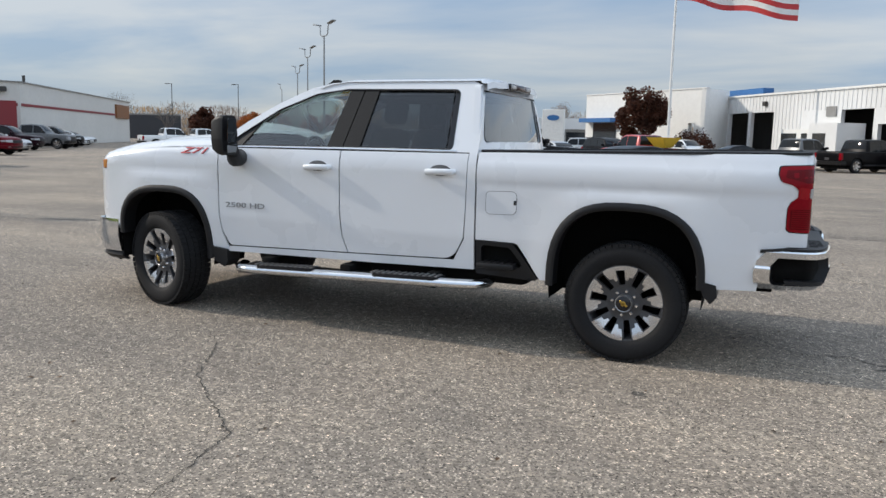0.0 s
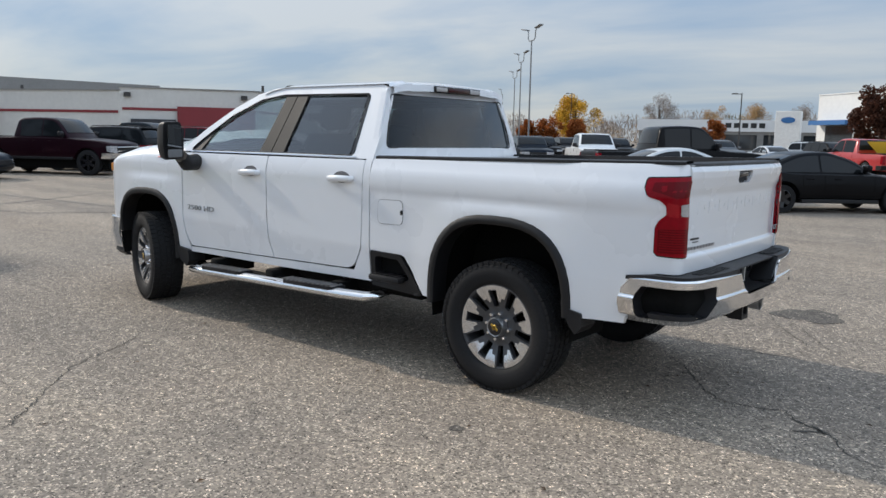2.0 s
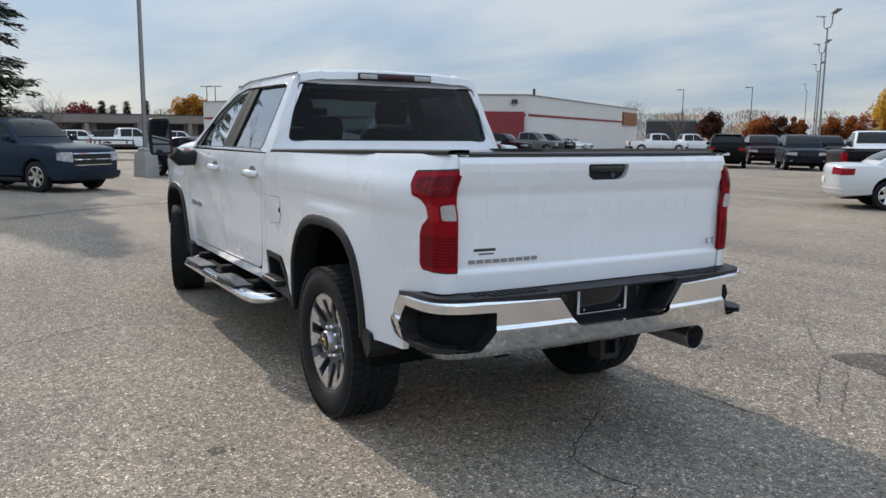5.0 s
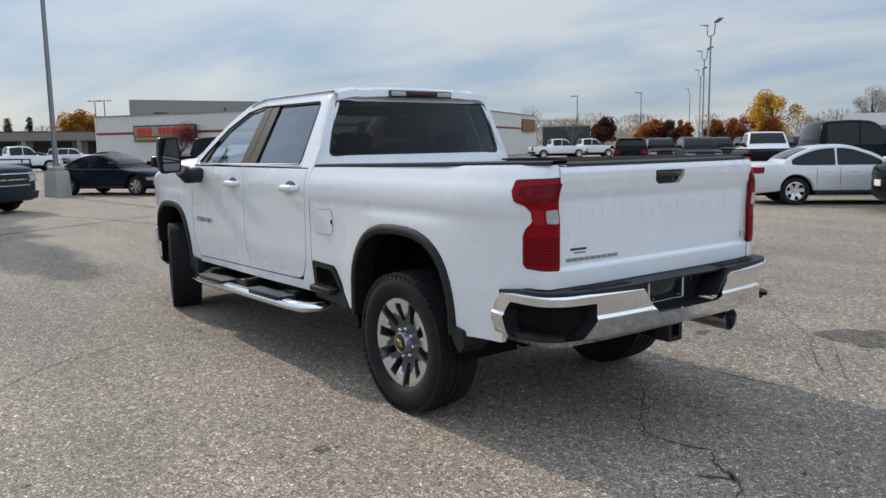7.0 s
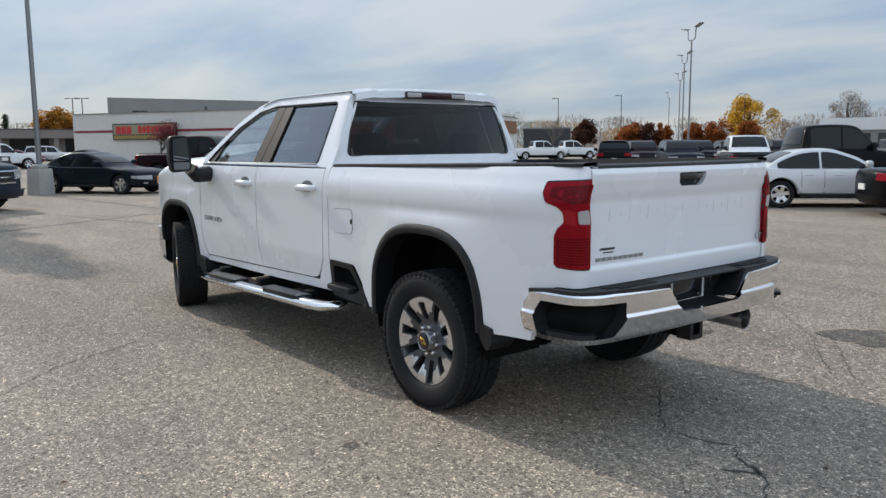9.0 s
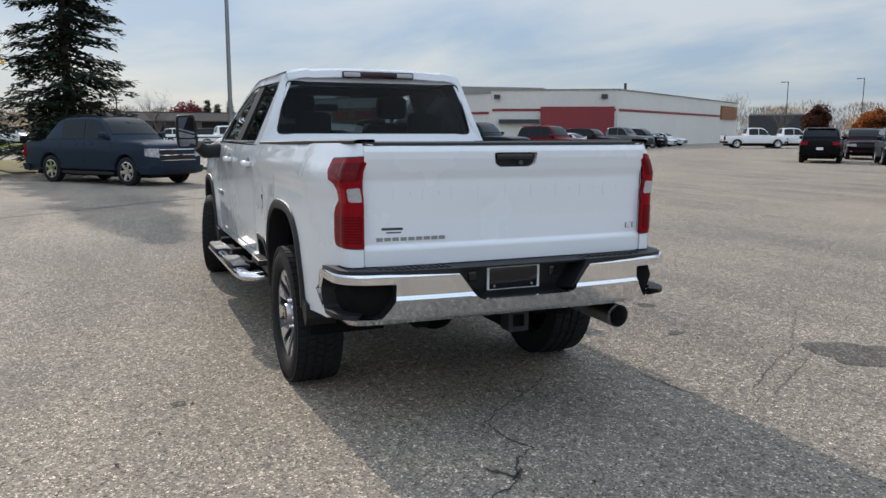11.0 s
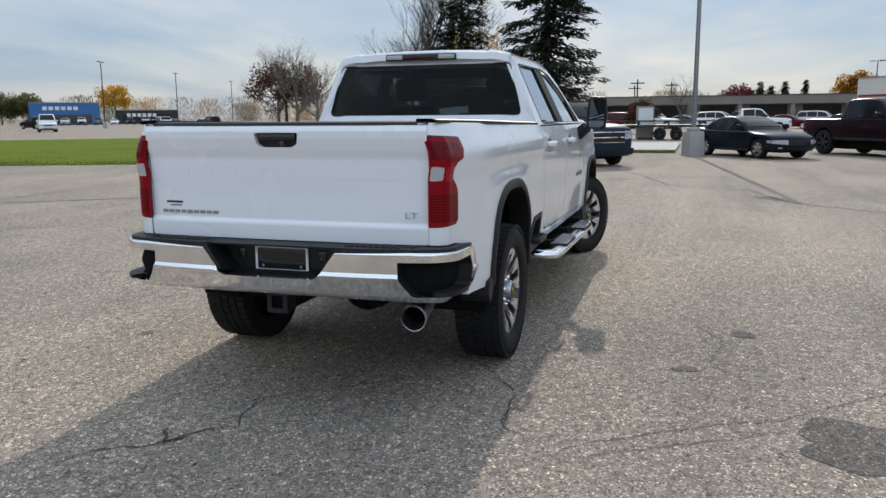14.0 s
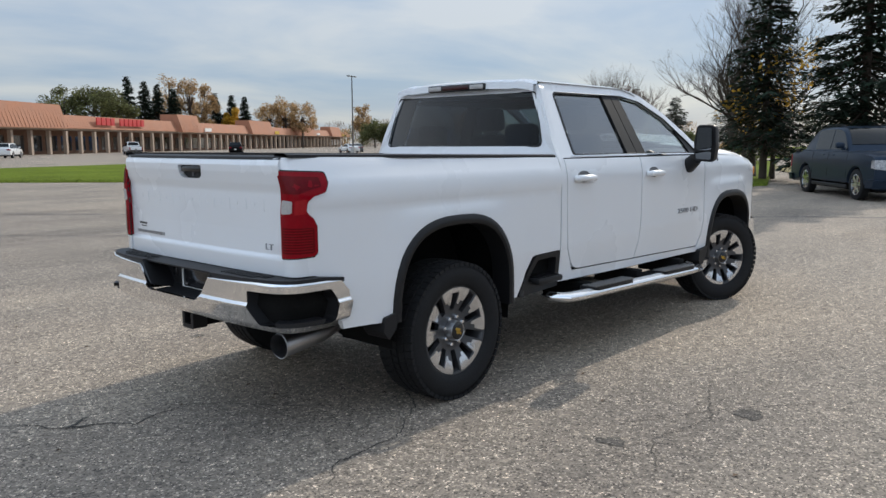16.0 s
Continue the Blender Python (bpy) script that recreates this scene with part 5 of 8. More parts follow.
for sgn in (-1, 1):
    bm = bmesh.new()
    q = [(1.07, 0.375, 0.876), (1.262, 0.378, 0.872), (1.255, 0.292, 0.735), (1.12, 0.262, 0.712), (1.07, 0.262, 0.712)]
    vs = [bm.verts.new((x, sgn * (y + 0.004), z)) for x, y, z in q]
    ws = [bm.verts.new((x, sgn * (y - 0.014), z)) for x, y, z in q]
    bm.faces.new(vs); bm.faces.new(ws[::-1])
    for i in range(5):
        bm.faces.new((vs[i], vs[(i + 1) % 5], ws[(i + 1) % 5], ws[i]))
    bmesh.ops.recalc_face_normals(bm, faces=bm.faces)
    part("centre_cheek", bm, BLACK_PLASTIC, bumper, "black plastic cheek")
    part("socket", box((1.085, sgn * 0.235 - 0.022, 0.775), (1.105, sgn * 0.235 + 0.022, 0.83), 0.006), BLACK_GLOSS, bumper, "trailer wiring socket")
plt = empty("licence_plate"); plt.parent = bumper
tagged(plt, "black dealer plate in a pale frame")
part("plate", box((1.095, -0.150, 0.705), (1.101, 0.150, 0.855), 0.002), BLACK_GLOSS, plt, "black blank plate")
_fo = rounded([(-0.153, 0.702), (0.153, 0.702), (0.153, 0.858), (-0.153, 0.858)], 0.008, 3)
_fi = rounded([(-0.140, 0.726), (0.140, 0.726), (0.140, 0.838), (-0.140, 0.838)], 0.008, 3)
plate("plate_frame", _fo, [_fi], lambda u, v, d: (1.105 - d, u, v), 0, 0, 0.006, SIGN_WHITE, plt, "pale plate frame")
plate("frame_bar", [(-0.09, 0.706), (0.09, 0.706), (0.09, 0.722), (-0.09, 0.722)], [], lambda u, v, d: (1.1075 - d, u, v), 0, 0, 0.002, PRINT_DARK, plt, "dark printed bar")
plate("frame_bar", [(-0.11, 0.843), (0.11, 0.843), (0.11, 0.853), (-0.11, 0.853)], [], lambda u, v, d: (1.1075 - d, u, v), 0, 0, 0.002, PRINT_DARK, plt, "dark printed bar")
for y, z in ((-0.11, 0.742), (0.11, 0.742)):
    part("plate_bolt", lathe([(0.0, 0), (0.007, 0), (0.006, 0.005), (0, 0.006)], 10, "x"), STEEL, plt, "bolt").location = (1.101, y, z)
# the bumper sits close to the bed
for ob in list(scene.objects):
    if ob.type == "MESH" and (ob.parent == bumper or ob.parent == plt):
        for v in ob.data.vertices:
            v.co.x = 0.87 + (v.co.x + ob.location.x - 0.765) * 0.845 - ob.location.x
# hitch and exhaust
bm = bmesh.new()
_hs = 0.048
add_box(bm, (0.80, -_hs, 0.515), (1.19, _hs, 0.52 + 2 * _hs), 0.004)
part("hitch_tube", bm, CHASSIS, truck, "black square hitch tube")
_sq = lambda r: [(-r, 0.565 - r), (r, 0.565 - r), (r, 0.565 + r), (-r, 0.565 + r)]
plate("hitch_receiver", rounded(_sq(0.058), 0.01, 3), [_sq(0.033)], lambda u, v, d: (1.222 - d, u, v), 0, 0, 0.09, BLACK_PLASTIC, truck, "black hitch receiver")
part("hitch_bar", box((0.80, -0.55, 0.56), (0.90, 0.55, 0.66), 0.02), CHASSIS, truck, "black hitch cross bar")
bm = bmesh.new()
_ex = [(-0.9, 0.50, 0.60), (0.2, 0.55, 0.60), (0.55, 0.60, 0.56), (0.82, 0.665, 0.515), (1.105, 0.705, 0.498)]
add_tube(bm, _ex, [0.05, 0.05, 0.055, 0.06, 0.066], 20, caps=False)
_ex2 = _ex[::-1]
add_tube(bm, _ex2[:3], [0.061, 0.055, 0.05], 20, caps=False)
bmesh.ops.recalc_face_normals(bm, faces=bm.faces)
part("exhaust_pipe", bm, STEEL, truck, "large steel exhaust tip")
part("exhaust_rim", tube([(1.101, 0.705 + 0.066 * math.cos(a), 0.498 + 0.066 * math.sin(a)) for a in [2 * math.pi * k / 24 for k in range(25)]], 0.003, 6, caps=False), STEEL, truck, "rolled steel exhaust rim")
part("exhaust_inside", lathe([(0, 0), (0.058, 0)], 20, "x"), CHASSIS, truck, "black disc inside the exhaust tip").location = (0.99, 0.689, 0.503)
# chassis
for sgn in (-1, 1):
    part("frame_rail", box((-4.7, sgn * 0.43 - 0.04, 0.50), (0.95, sgn * 0.43 + 0.04, 0.66), 0.01), CHASSIS, truck, "black chassis rail")
    part("shock_absorber", tube([(0.12, sgn * 0.52, 0.36), (0.2, sgn * 0.42, 0.75)], 0.03, 8), DARK_STEEL, truck, "shock absorber")
    bm = bmesh.new()
    for k in range(4):
        add_box(bm, (-0.42 + 0.07 * k, sgn * 0.54 - 0.03, 0.49 - 0.012 * k), (0.42 - 0.07 * k, sgn * 0.54 + 0.03, 0.50 - 0.012 * k))
    part("leaf_spring", bm, CHASSIS, truck, "black leaf spring pack")
part("belly_pan", box((-4.6, -0.40, 0.52), (-0.7, 0.40, 0.62), 0.02), CHASSIS, truck, "dark underbody")
part("cab_floor", box((-3.6, -0.90, 0.55), (-1.10, 0.90, 0.66)), CHASSIS, truck, "dark cab floor")
part("fuel_tank", box((-2.1, -0.80, 0.44), (-0.75, -0.48, 0.66), 0.05), CHASSIS, truck, "black fuel tank")
part("rear_axle", tube([(0, -0.80, HUB_Z), (0, 0.80, HUB_Z)], 0.055, 12), CHASSIS, truck, "rear axle tube")
part("front_axle", tube([(-WB, -0.74, HUB_Z), (-WB, 0.74, HUB_Z)], 0.05, 12), CHASSIS, truck, "front axle tube")
bm = lathe([(0.0, -0.15), (0.10, -0.13), (0.165, -0.05), (0.165, 0.05), (0.10, 0.13), (0.0, 0.15)], 20, "x")
part("differential", bm, CHASSIS, truck, "round differential housing").location = (0.02, 0.0, HUB_Z - 0.01)
part("drive_shaft", tube([(-2.6, 0, 0.55), (-0.1, 0, 0.45)], 0.05, 12), CHASSIS, truck, "drive shaft")
part("spare_wheel", lathe([(0.16, -0.11), (0.38, -0.11), (0.40, -0.05), (0.40, 0.05), (0.38, 0.11), (0.16, 0.11)], 32, "z", True), RUBBER, truck, "spare tyre under the bed").location = (0.52, 0.0, 0.66)

# wheels


def tyre_bm():
    prof = [(0.262, -0.105), (0.275, -0.122), (0.30, -0.134), (0.35, -0.140), (0.392, -0.134), (0.412, -0.122), (0.420, -0.10), (0.422, -0.04), (0.422, 0.04), (0.420, 0.10), (0.412, 0.122), (0.392, 0.134), (0.35, 0.140), (0.30, 0.134), (0.275, 0.122), (0.262, 0.105)]
    bm = lathe(prof, 72, "y", True)
    n = 56
    for k in range(n):
        a0 = 2 * math.pi * k / n
        for row, (yc, hw, sk) in enumerate(((-0.108, 0.026, 0.0), (-0.054, 0.020, 0.35), (0.0, 0.018, -0.3), (0.054, 0.020, 0.35), (0.108, 0.026, 0.0))):
            a = a0 + (0.5 * 2 * math.pi / n if row % 2 else 0)
            da = 2 * math.pi / n * 0.42
            corner = []
            for (ua, uy) in ((-1, -1), (1, -1), (1, 1), (-1, 1)):
                aa = a + ua * da + uy * sk * da
                yy = yc + uy * hw
                corner.append((aa, yy))
            vs = []
            for r in (0.415 if abs(yc) < 0.1 else 0.405, 0.433 if abs(yc) < 0.1 else 0.427):
                for aa, yy in corner:
                    vs.append(bm.verts.new((r * math.cos(aa), yy, r * math.sin(aa))))
            bm.faces.new(vs[4:])
            for i in range(4):
                bm.faces.new((vs[i], vs[(i + 1) % 4], vs[4 + (i + 1) % 4], vs[4 + i]))
    # raised side lugs and ring
    for k in range(56):
        a = 2 * math.pi * k / 56
        da = 2 * math.pi / 56 * (0.34 if k % 2 else 0.26)
        for s in (-1, 1):
            vs = []
            for y, r in ((0.131, 0.396), (0.115, 0.422)):
                for u in (-1, 1):
                    vs.append(bm.verts.new((r * math.cos(a + u * da), s * (y + 0.006), r * math.sin(a + u * da))))
            bm.faces.new((vs[0], vs[1], vs[3], vs[2]))
    for v in bm.verts:
        r = math.hypot(v.co.x, v.co.z)
        k = (0.268 + (r - 0.262) * 0.907) / r
        v.co.x, v.co.z = v.co.x * k, v.co.z * k
    bmesh.ops.recalc_face_normals(bm, faces=bm.faces)
    return bm


def rim_parts(wheel):
    """The rim, its outer face towards -y."""
    bm = lathe([(0.258, 0.10), (0.262, 0.0), (0.262, -0.105), (0.270, -0.118), (0.262, -0.124), (0.250, -0.120), (0.240, -0.10), (0.235, 0.0), (0.232, 0.09)], 64, "y", False)
    for f in list(bm.faces):
        if len(f.verts) > 10:
            bm.faces.remove(f)
    barrel = part("rim", bm, RIM_GREY, wheel, "dark grey alloy rim")
    bm = lathe([(0.262, -0.121), (0.266, -0.1235), (0.262, -0.1255), (0.257, -0.1245), (0.254, -0.118)], 64, "y", False)
    for f in list(bm.faces):
        if len(f.verts) > 10:
            bm.faces.remove(f)
    part("rim_lip", bm, RIM_GREY, barrel, "thin grey rim lip")
    bm = lathe([(0.0, 0.02), (0.235, 0.02), (0.235, 0.03), (0, 0.03)], 40, "y", False)
    part("brake_disc", bm, CHASSIS, barrel, "dark brake behind the spokes")
    # a dished face with ten slots, every second one open to the rim, and five bright pads
    def dish(u, v, d):
        q = math.hypot(u, v)
        return (u, -0.088 - 0.034 * sstep(0.10, 0.25, q) + d, v)

    def turn(pts, a):
        c, s = math.cos(a), math.sin(a)
        return [(x * c - y * s, x * s + y * c) for x, y in pts]
    disc = [(0.2595 * math.cos(2 * math.pi * k / 80), 0.2595 * math.sin(2 * math.pi * k / 80)) for k in range(80)]
    slots = []
    for k in range(10):
        r1 = 0.224 if k % 2 else 0.2575
        slot = [(0.122, -0.019), (0.122, 0.019), (r1, 0.027), (r1, -0.027)]
        slots.append(turn(rounded(slot, 0.008, 2), 2 * math.pi * k / 10))
    v, f = sheet(disc, slots, dish, 0.035, 0.035, 0.035)
    web = raw("wheel_face", v, f, RIM_GREY, wheel, "dark grey slotted wheel face")
    for k in range(5):
        a = 2 * math.pi * (2 * k + 1) / 10
        arc = [(0.2575 * math.cos(b), 0.2575 * math.sin(b)) for b in [-0.475 + 0.95 * i / 12 for i in range(13)]]
        edge_l, edge_r = turn([(0.178, -0.035), (0.235, -0.034)], 0.6283), turn([(0.178, 0.035), (0.235, 0.034)], -0.6283)
        pad = arc + [edge_l[1], edge_l[0], (0.172, 0.055), (0.150, 0.040), (0.158, 0.026), (0.229, 0.031), (0.229, -0.031), (0.158, -0.026), (0.150, -0.040), (0.172, -0.055), edge_r[0], edge_r[1]]
        v, f = sheet(turn(pad, a), [], lambda u, w, d: (lambda q: (q[0], q[1] - 0.005 + d, q[2]))(dish(u, w, 0)), 0.03, 0.03, 0.005)
        raw("machined_pad", v, f, MACHINED, web, "bright machined pad", 30)
    bm = lathe([(0.0, -0.112), (0.045, -0.112), (0.052, -0.104), (0.058, -0.09), (0.105, -0.082), (0.110, -0.06), (0.0, -0.06)], 40, "y")
    hub = part("hub", bm, RIM_GREY, wheel, "dark grey wheel hub")
    bm = lathe([(0.0, -0.141), (0.046, -0.140), (0.052, -0.136), (0.0, -0.12)], 32, "y")
    cap = part("centre_cap", bm, BLACK_GLOSS, wheel, "round centre cap with a gold bar")
    bm = lathe([(0.050, -0.134), (0.056, -0.138), (0.060, -0.130), (0.062, -0.09), (0.05, -0.09)], 32, "y")
    part("cap_ring", bm, STEEL, hub, "bright cap ring")
    bm = box((-0.030, -0.1440, -0.008), (0.030, -0.139, 0.008), 0.002, 1, Matrix.Rotation(radians(25), 4, "Y"))
    add_box(bm, (-0.010, -0.1440, -0.017), (0.010, -0.139, 0.017), 0.002, 1, Matrix.Rotation(radians(25), 4, "Y"))
    part("emblem", bm, GOLD, cap, "plain gold emblem bar")
    for k in range(8):
        a = 2 * math.pi * k / 8
        bm = lathe([(0.0, -0.113), (0.009, -0.112), (0.013, -0.104), (0.014, -0.08), (0, -0.08)], 10, "y")
        bmesh.ops.translate(bm, vec=(0.083 * math.cos(a), 0, 0.083 * math.sin(a)), verts=bm.verts)
        part("lug_nut", bm, CHROME, hub, "chrome lug nut")


wheel0 = empty("wheel")
wheel0.parent = truck
tagged(wheel0, "black all-terrain tyre on a ten-slot two-tone alloy wheel")
part("tyre", tyre_bm(), RUBBER, wheel0, "black all-terrain tyre", 50)
rim_parts(wheel0)
for ob in wheel0.children_recursive:
    if ob.type == "MESH" and ob.name != "tyre":
        for v in ob.data.vertices:
            v.co.x, v.co.z, v.co.y = v.co.x * 1.03, v.co.z * 1.03, v.co.y + 0.014
wheel0.matrix_basis = pose(0, -0.85, HUB_Z, 0, 9, 0)
copy_thing(wheel0, pose(0, 0.85, HUB_Z, 0, 17, 180))
# front wheels are turned to the right
copy_thing(wheel0, pose(-WB - 0.045, -0.86, HUB_Z, 0, 31, -16))
copy_thing(wheel0, pose(-WB + 0.055, 0.85, HUB_Z, 0, 4, 180 - 24))

# cab inside
seat_f = None
for sgn in (-1, 1):
    st = empty("seat"); st.parent = truck
    tagged(st, "black cloth front seat with a headrest")
    part("cushion", box((-2.75, sgn * 0.42 - 0.26, 0.86), (-2.20, sgn * 0.42 + 0.26, 1.06), 0.06, 3), SEAT, st)
    part("backrest", box((-0.09, sgn * 0.42 - 0.25, 0), (0.09, sgn * 0.42 + 0.25, 0.62), 0.07, 3, Matrix.Translation((-2.22, 0, 1.0)) @ Matrix.Rotation(radians(14), 4, "Y")), SEAT, st)
    part("headrest", box((-0.06, sgn * 0.42 - 0.14, 0), (0.06, sgn * 0.42 + 0.14, 0.20), 0.05, 3, Matrix.Translation((-2.055, 0, 1.64)) @ Matrix.Rotation(radians(10), 4, "Y")), SEAT, st)
    part("visor", box((-2.55, sgn * 0.38 - 0.2, 1.84), (-2.40, sgn * 0.38 + 0.2, 1.86), 0.008, 1), TRIM_GREY, truck, "grey sun visor")
bench = empty("rear_bench"); bench.parent = truck
tagged(bench, "black rear bench with headrests")
part("cushion", box((-1.85, -0.70, 0.85), (-1.35, 0.70, 1.03), 0.06, 3), SEAT, bench)
part("backrest", box((-1.42, -0.70, 0.95), (-1.24, 0.70, 1.52), 0.06, 3), SEAT, bench)
for y in (-0.46, 0.46):
    part("headrest", box((-1.38, y - 0.14, 1.50), (-1.26, y + 0.14, 1.68), 0.05, 3), SEAT, bench)
part("dashboard", box((-3.45, -0.82, 1.02), (-3.0, 0.82, 1.36), 0.08, 3), SEAT, truck, "black dashboard")
part("instrument_hood", box((-3.10, -0.66, 1.28), (-2.94, -0.20, 1.42), 0.05, 3), SEAT, truck, "black instrument hood")
bm = bmesh.new()
_sw = [Vector((0.19 * math.cos(a), 0, 0.19 * math.sin(a))) for a in [2 * math.pi * k / 28 for k in range(29)]]
add_tube(bm, _sw, 0.016, 8, caps=False)
add_box(bm, (-0.18, -0.012, -0.03), (0.18, 0.012, 0.03), 0.008)
add_box(bm, (-0.03, -0.012, -0.18), (0.03, 0.012, 0.0), 0.008)
bmesh.ops.transform(bm, matrix=Matrix.Translation((-2.83, -0.42, 1.33)) @ Euler((0, radians(-22), radians(90))).to_matrix().to_4x4(), verts=bm.verts)
part("steering_wheel", bm, SEAT, truck, "black steering wheel")
part("cabin_mirror", box((-2.75, -0.11, 1.72), (-2.70, 0.11, 1.79), 0.015), BLACK_PLASTIC, truck, "black cabin mirror")
part("firewall", box((-3.62, -0.88, 0.66), (-3.55, 0.88, 1.44)), CHASSIS, truck, "dark firewall")
part("radiator_panel", box((-4.88, -0.78, 0.46), (-4.84, 0.78, 1.20)), CHASSIS, truck, "dark radiator support")
part("engine_bay", box((-4.75, -0.43, 0.62), (-3.6, 0.43, 1.30)), CHASSIS, truck, "dark engine bay")
for sgn in (-1, 1):
    part("door_card", box((-3.45, sgn * 0.90 - 0.012, 0.66), (-1.15, sgn * 0.90 + 0.012, 1.425)), SEAT, truck, "black inner door trim")
# the cab above the belt line is a little taller
_low = ("door_frames", "window", "pillar", "sail_panel", "window_seal", "windscreen", "roof", "headliner", "antenna_fin", "cab_back", "rear_window", "rear_window_seal", "visor", "housing", "brake_lens", "cargo_lamp")
for ob in list(scene.objects):
    if ob.type == "MESH" and ob.name.split(".")[0] in _low and (ob.parent == truck or ob.parent == chm):
        for v in ob.data.vertices:
            if v.co.z > 1.43:
                v.co.z = 1.43 + (v.co.z - 1.43) * 1.015

# ---- parked vehicles ----
PAINTS = {}


def paint(key, col, metal=0.3):
    if key not in PAINTS:
        PAINTS[key] = tone("car_paint_" + key, col, rough=0.30, metal=metal, coat=0.8 if max(col) > 0.3 else 0.08, spec=0.5 if max(col) > 0.3 else 0.10, var=0.08, scale=1.5, fine=200)
    return PAINTS[key]


paint("slate", (0.020, 0.032, 0.052)); paint("navy", (0.011, 0.016, 0.025)); paint("maroon", (0.014, 0.003, 0.007))
paint("charcoal", (0.009, 0.010, 0.012)); paint("teal", (0.011, 0.018, 0.024)); paint("red", (0.12, 0.005, 0.012), 0.2)
paint("silver", (0.55, 0.56, 0.57), 0.5); paint("black", (0.005, 0.005, 0.006)); paint("white", (0.75, 0.76, 0.76), 0.0)
paint("grey", (0.16, 0.165, 0.17), 0.5); paint("bright_red", (0.42, 0.03, 0.03), 0.1); paint("pearl", (0.62, 0.63, 0.63), 0.1)

# kind: length, width, height, wheelbase, front overhang, tyre radius, ride, hood, belt, tail height, cabin (x from the front)
KINDS = {
    "pickup": dict(L=5.85, W=1.98, H=1.92, wb=3.65, fo=0.98, r=0.40, sill=0.42, hood=1.16, nose=1.08, belt=1.22, tail=1.18, cab=(1.55, 2.25, 3.75, 3.95), deck=True),
    "suv": dict(L=4.95, W=1.94, H=1.76, wb=2.95, fo=0.95, r=0.37, sill=0.36, hood=1.06, nose=0.98, belt=1.12, tail=1.12, cab=(1.35, 2.10, 4.45, 4.83), deck=False),
    "sedan": dict(L=4.90, W=1.84, H=1.43, wb=2.80, fo=1.02, r=0.33, sill=0.26, hood=0.86, nose=0.74, belt=0.93, tail=0.98, cab=(1.42, 2.30, 3.55, 4.35), deck=False),
    "van": dict(L=5.2, W=2.0, H=2.1, wb=3.1, fo=0.85, r=0.36, sill=0.36, hood=1.15, nose=1.0, belt=1.2, tail=1.2, cab=(0.95, 1.75, 4.9, 5.15), deck=False),
}
WHEEL_MESH = {}


def car_wheel(r, dark, parent, m):
    key = (round(r, 2), dark)
    if key not in WHEEL_MESH:
        ri = r * 0.66
        bm = lathe([(ri, -0.10), (ri * 1.05, -0.115), (r * 0.93, -0.115), (r * 0.99, -0.095), (r, -0.05), (r, 0.05), (r * 0.99, 0.095), (r * 0.93, 0.115), (ri, 0.10)], 28, "y", True)
        me1 = bpy.data.meshes.new("tyre"); bm.to_mesh(me1); bm.free(); me1.materials.append(RUBBER)
        bm = lathe([(ri * 1.01, 0.06), (ri * 1.01, -0.105), (ri * 0.93, -0.108), (ri * 0.90, -0.06), (ri * 0.88, 0.0)], 28, "y")
        for f in list(bm.faces):
            if len(f.verts) > 10:
                bm.faces.remove(f)
        n = 6
        for k in range(n):
            a = 2 * math.pi * k / n
            pts = [(0.02, -0.05), (0.02, 0.05), (ri * 0.93, 0.045), (ri * 0.93, -0.045)]
            vs = [bm.verts.new((x * math.cos(a) - t * math.sin(a), -0.085 - 0.02 * (x / ri), x * math.sin(a) + t * math.cos(a))) for x, t in pts]
            ws = [bm.verts.new((v.co.x, v.co.y + 0.03, v.co.z)) for v in vs]
            bm.faces.new(vs)
            for i in range(4):
                bm.faces.new((vs[i], vs[(i + 1) % 4], ws[(i + 1) % 4], ws[i]))
        bmesh.ops.recalc_face_normals(bm, faces=bm.faces)
        hub = bmesh.ops.create_circle(bm, cap_ends=True, radius=0.07, segments=14, matrix=Matrix.Translation((0, -0.10, 0)) @ Matrix.Rotation(radians(90), 4, "X"))
        me2 = bpy.data.meshes.new("rim"); bm.to_mesh(me2); bm.free(); me2.materials.append(BLACK_GLOSS if dark else MACHINED)
        bm = lathe([(0, 0.0), (ri * 0.95, 0.0)], 20, "y")
        me3 = bpy.data.meshes.new("brake"); bm.to_mesh(me3); bm.free(); me3.materials.append(CHASSIS)
        for me in (me1, me2):
            for p in me.polygons:
                p.use_smooth = True
            me.set_sharp_from_angle(angle=radians(40))
        WHEEL_MESH[key] = (me1, me2, me3)
    w = empty("wheel", m)
    w.parent = parent
    for nm, me in zip(("tyre", "rim", "brake"), WHEEL_MESH[key]):
        o = new(nm, me)
        o.parent = w
    return w


def shrink(path, d):
    """A closed outline moved inwards."""
    out = []
    k = len(path)
    area = sum(path[i][0] * path[(i + 1) % k][1] - path[(i + 1) % k][0] * path[i][1] for i in range(k))
    s = 1 if area > 0 else -1
    for i in range(k):
        a, b = Vector(path[i - 1]), Vector(path[(i + 1) % k])
        t = (b - a)
        t = t.normalized() if t.length > 1e-6 else Vector((1, 0))
        out.append((path[i][0] - t.y * d * s, path[i][1] + t.x * d * s))
    return out


HEAD_LENS = tone("headlamp_lens", (0.36, 0.36, 0.37), rough=0.10, coat=0.6, var=0.55, scale=11, fine=40)


def soften(path, n=2):
    """An open path with its corners cut n times."""
    for _ in range(n):
        q = [path[0]]
        for a, b in zip(path, path[1:]):
            q += [(a[0] * 0.75 + b[0] * 0.25, a[1] * 0.75 + b[1] * 0.25), (a[0] * 0.25 + b[0] * 0.75, a[1] * 0.25 + b[1] * 0.75)]
        path = q + [path[-1]]
    return path


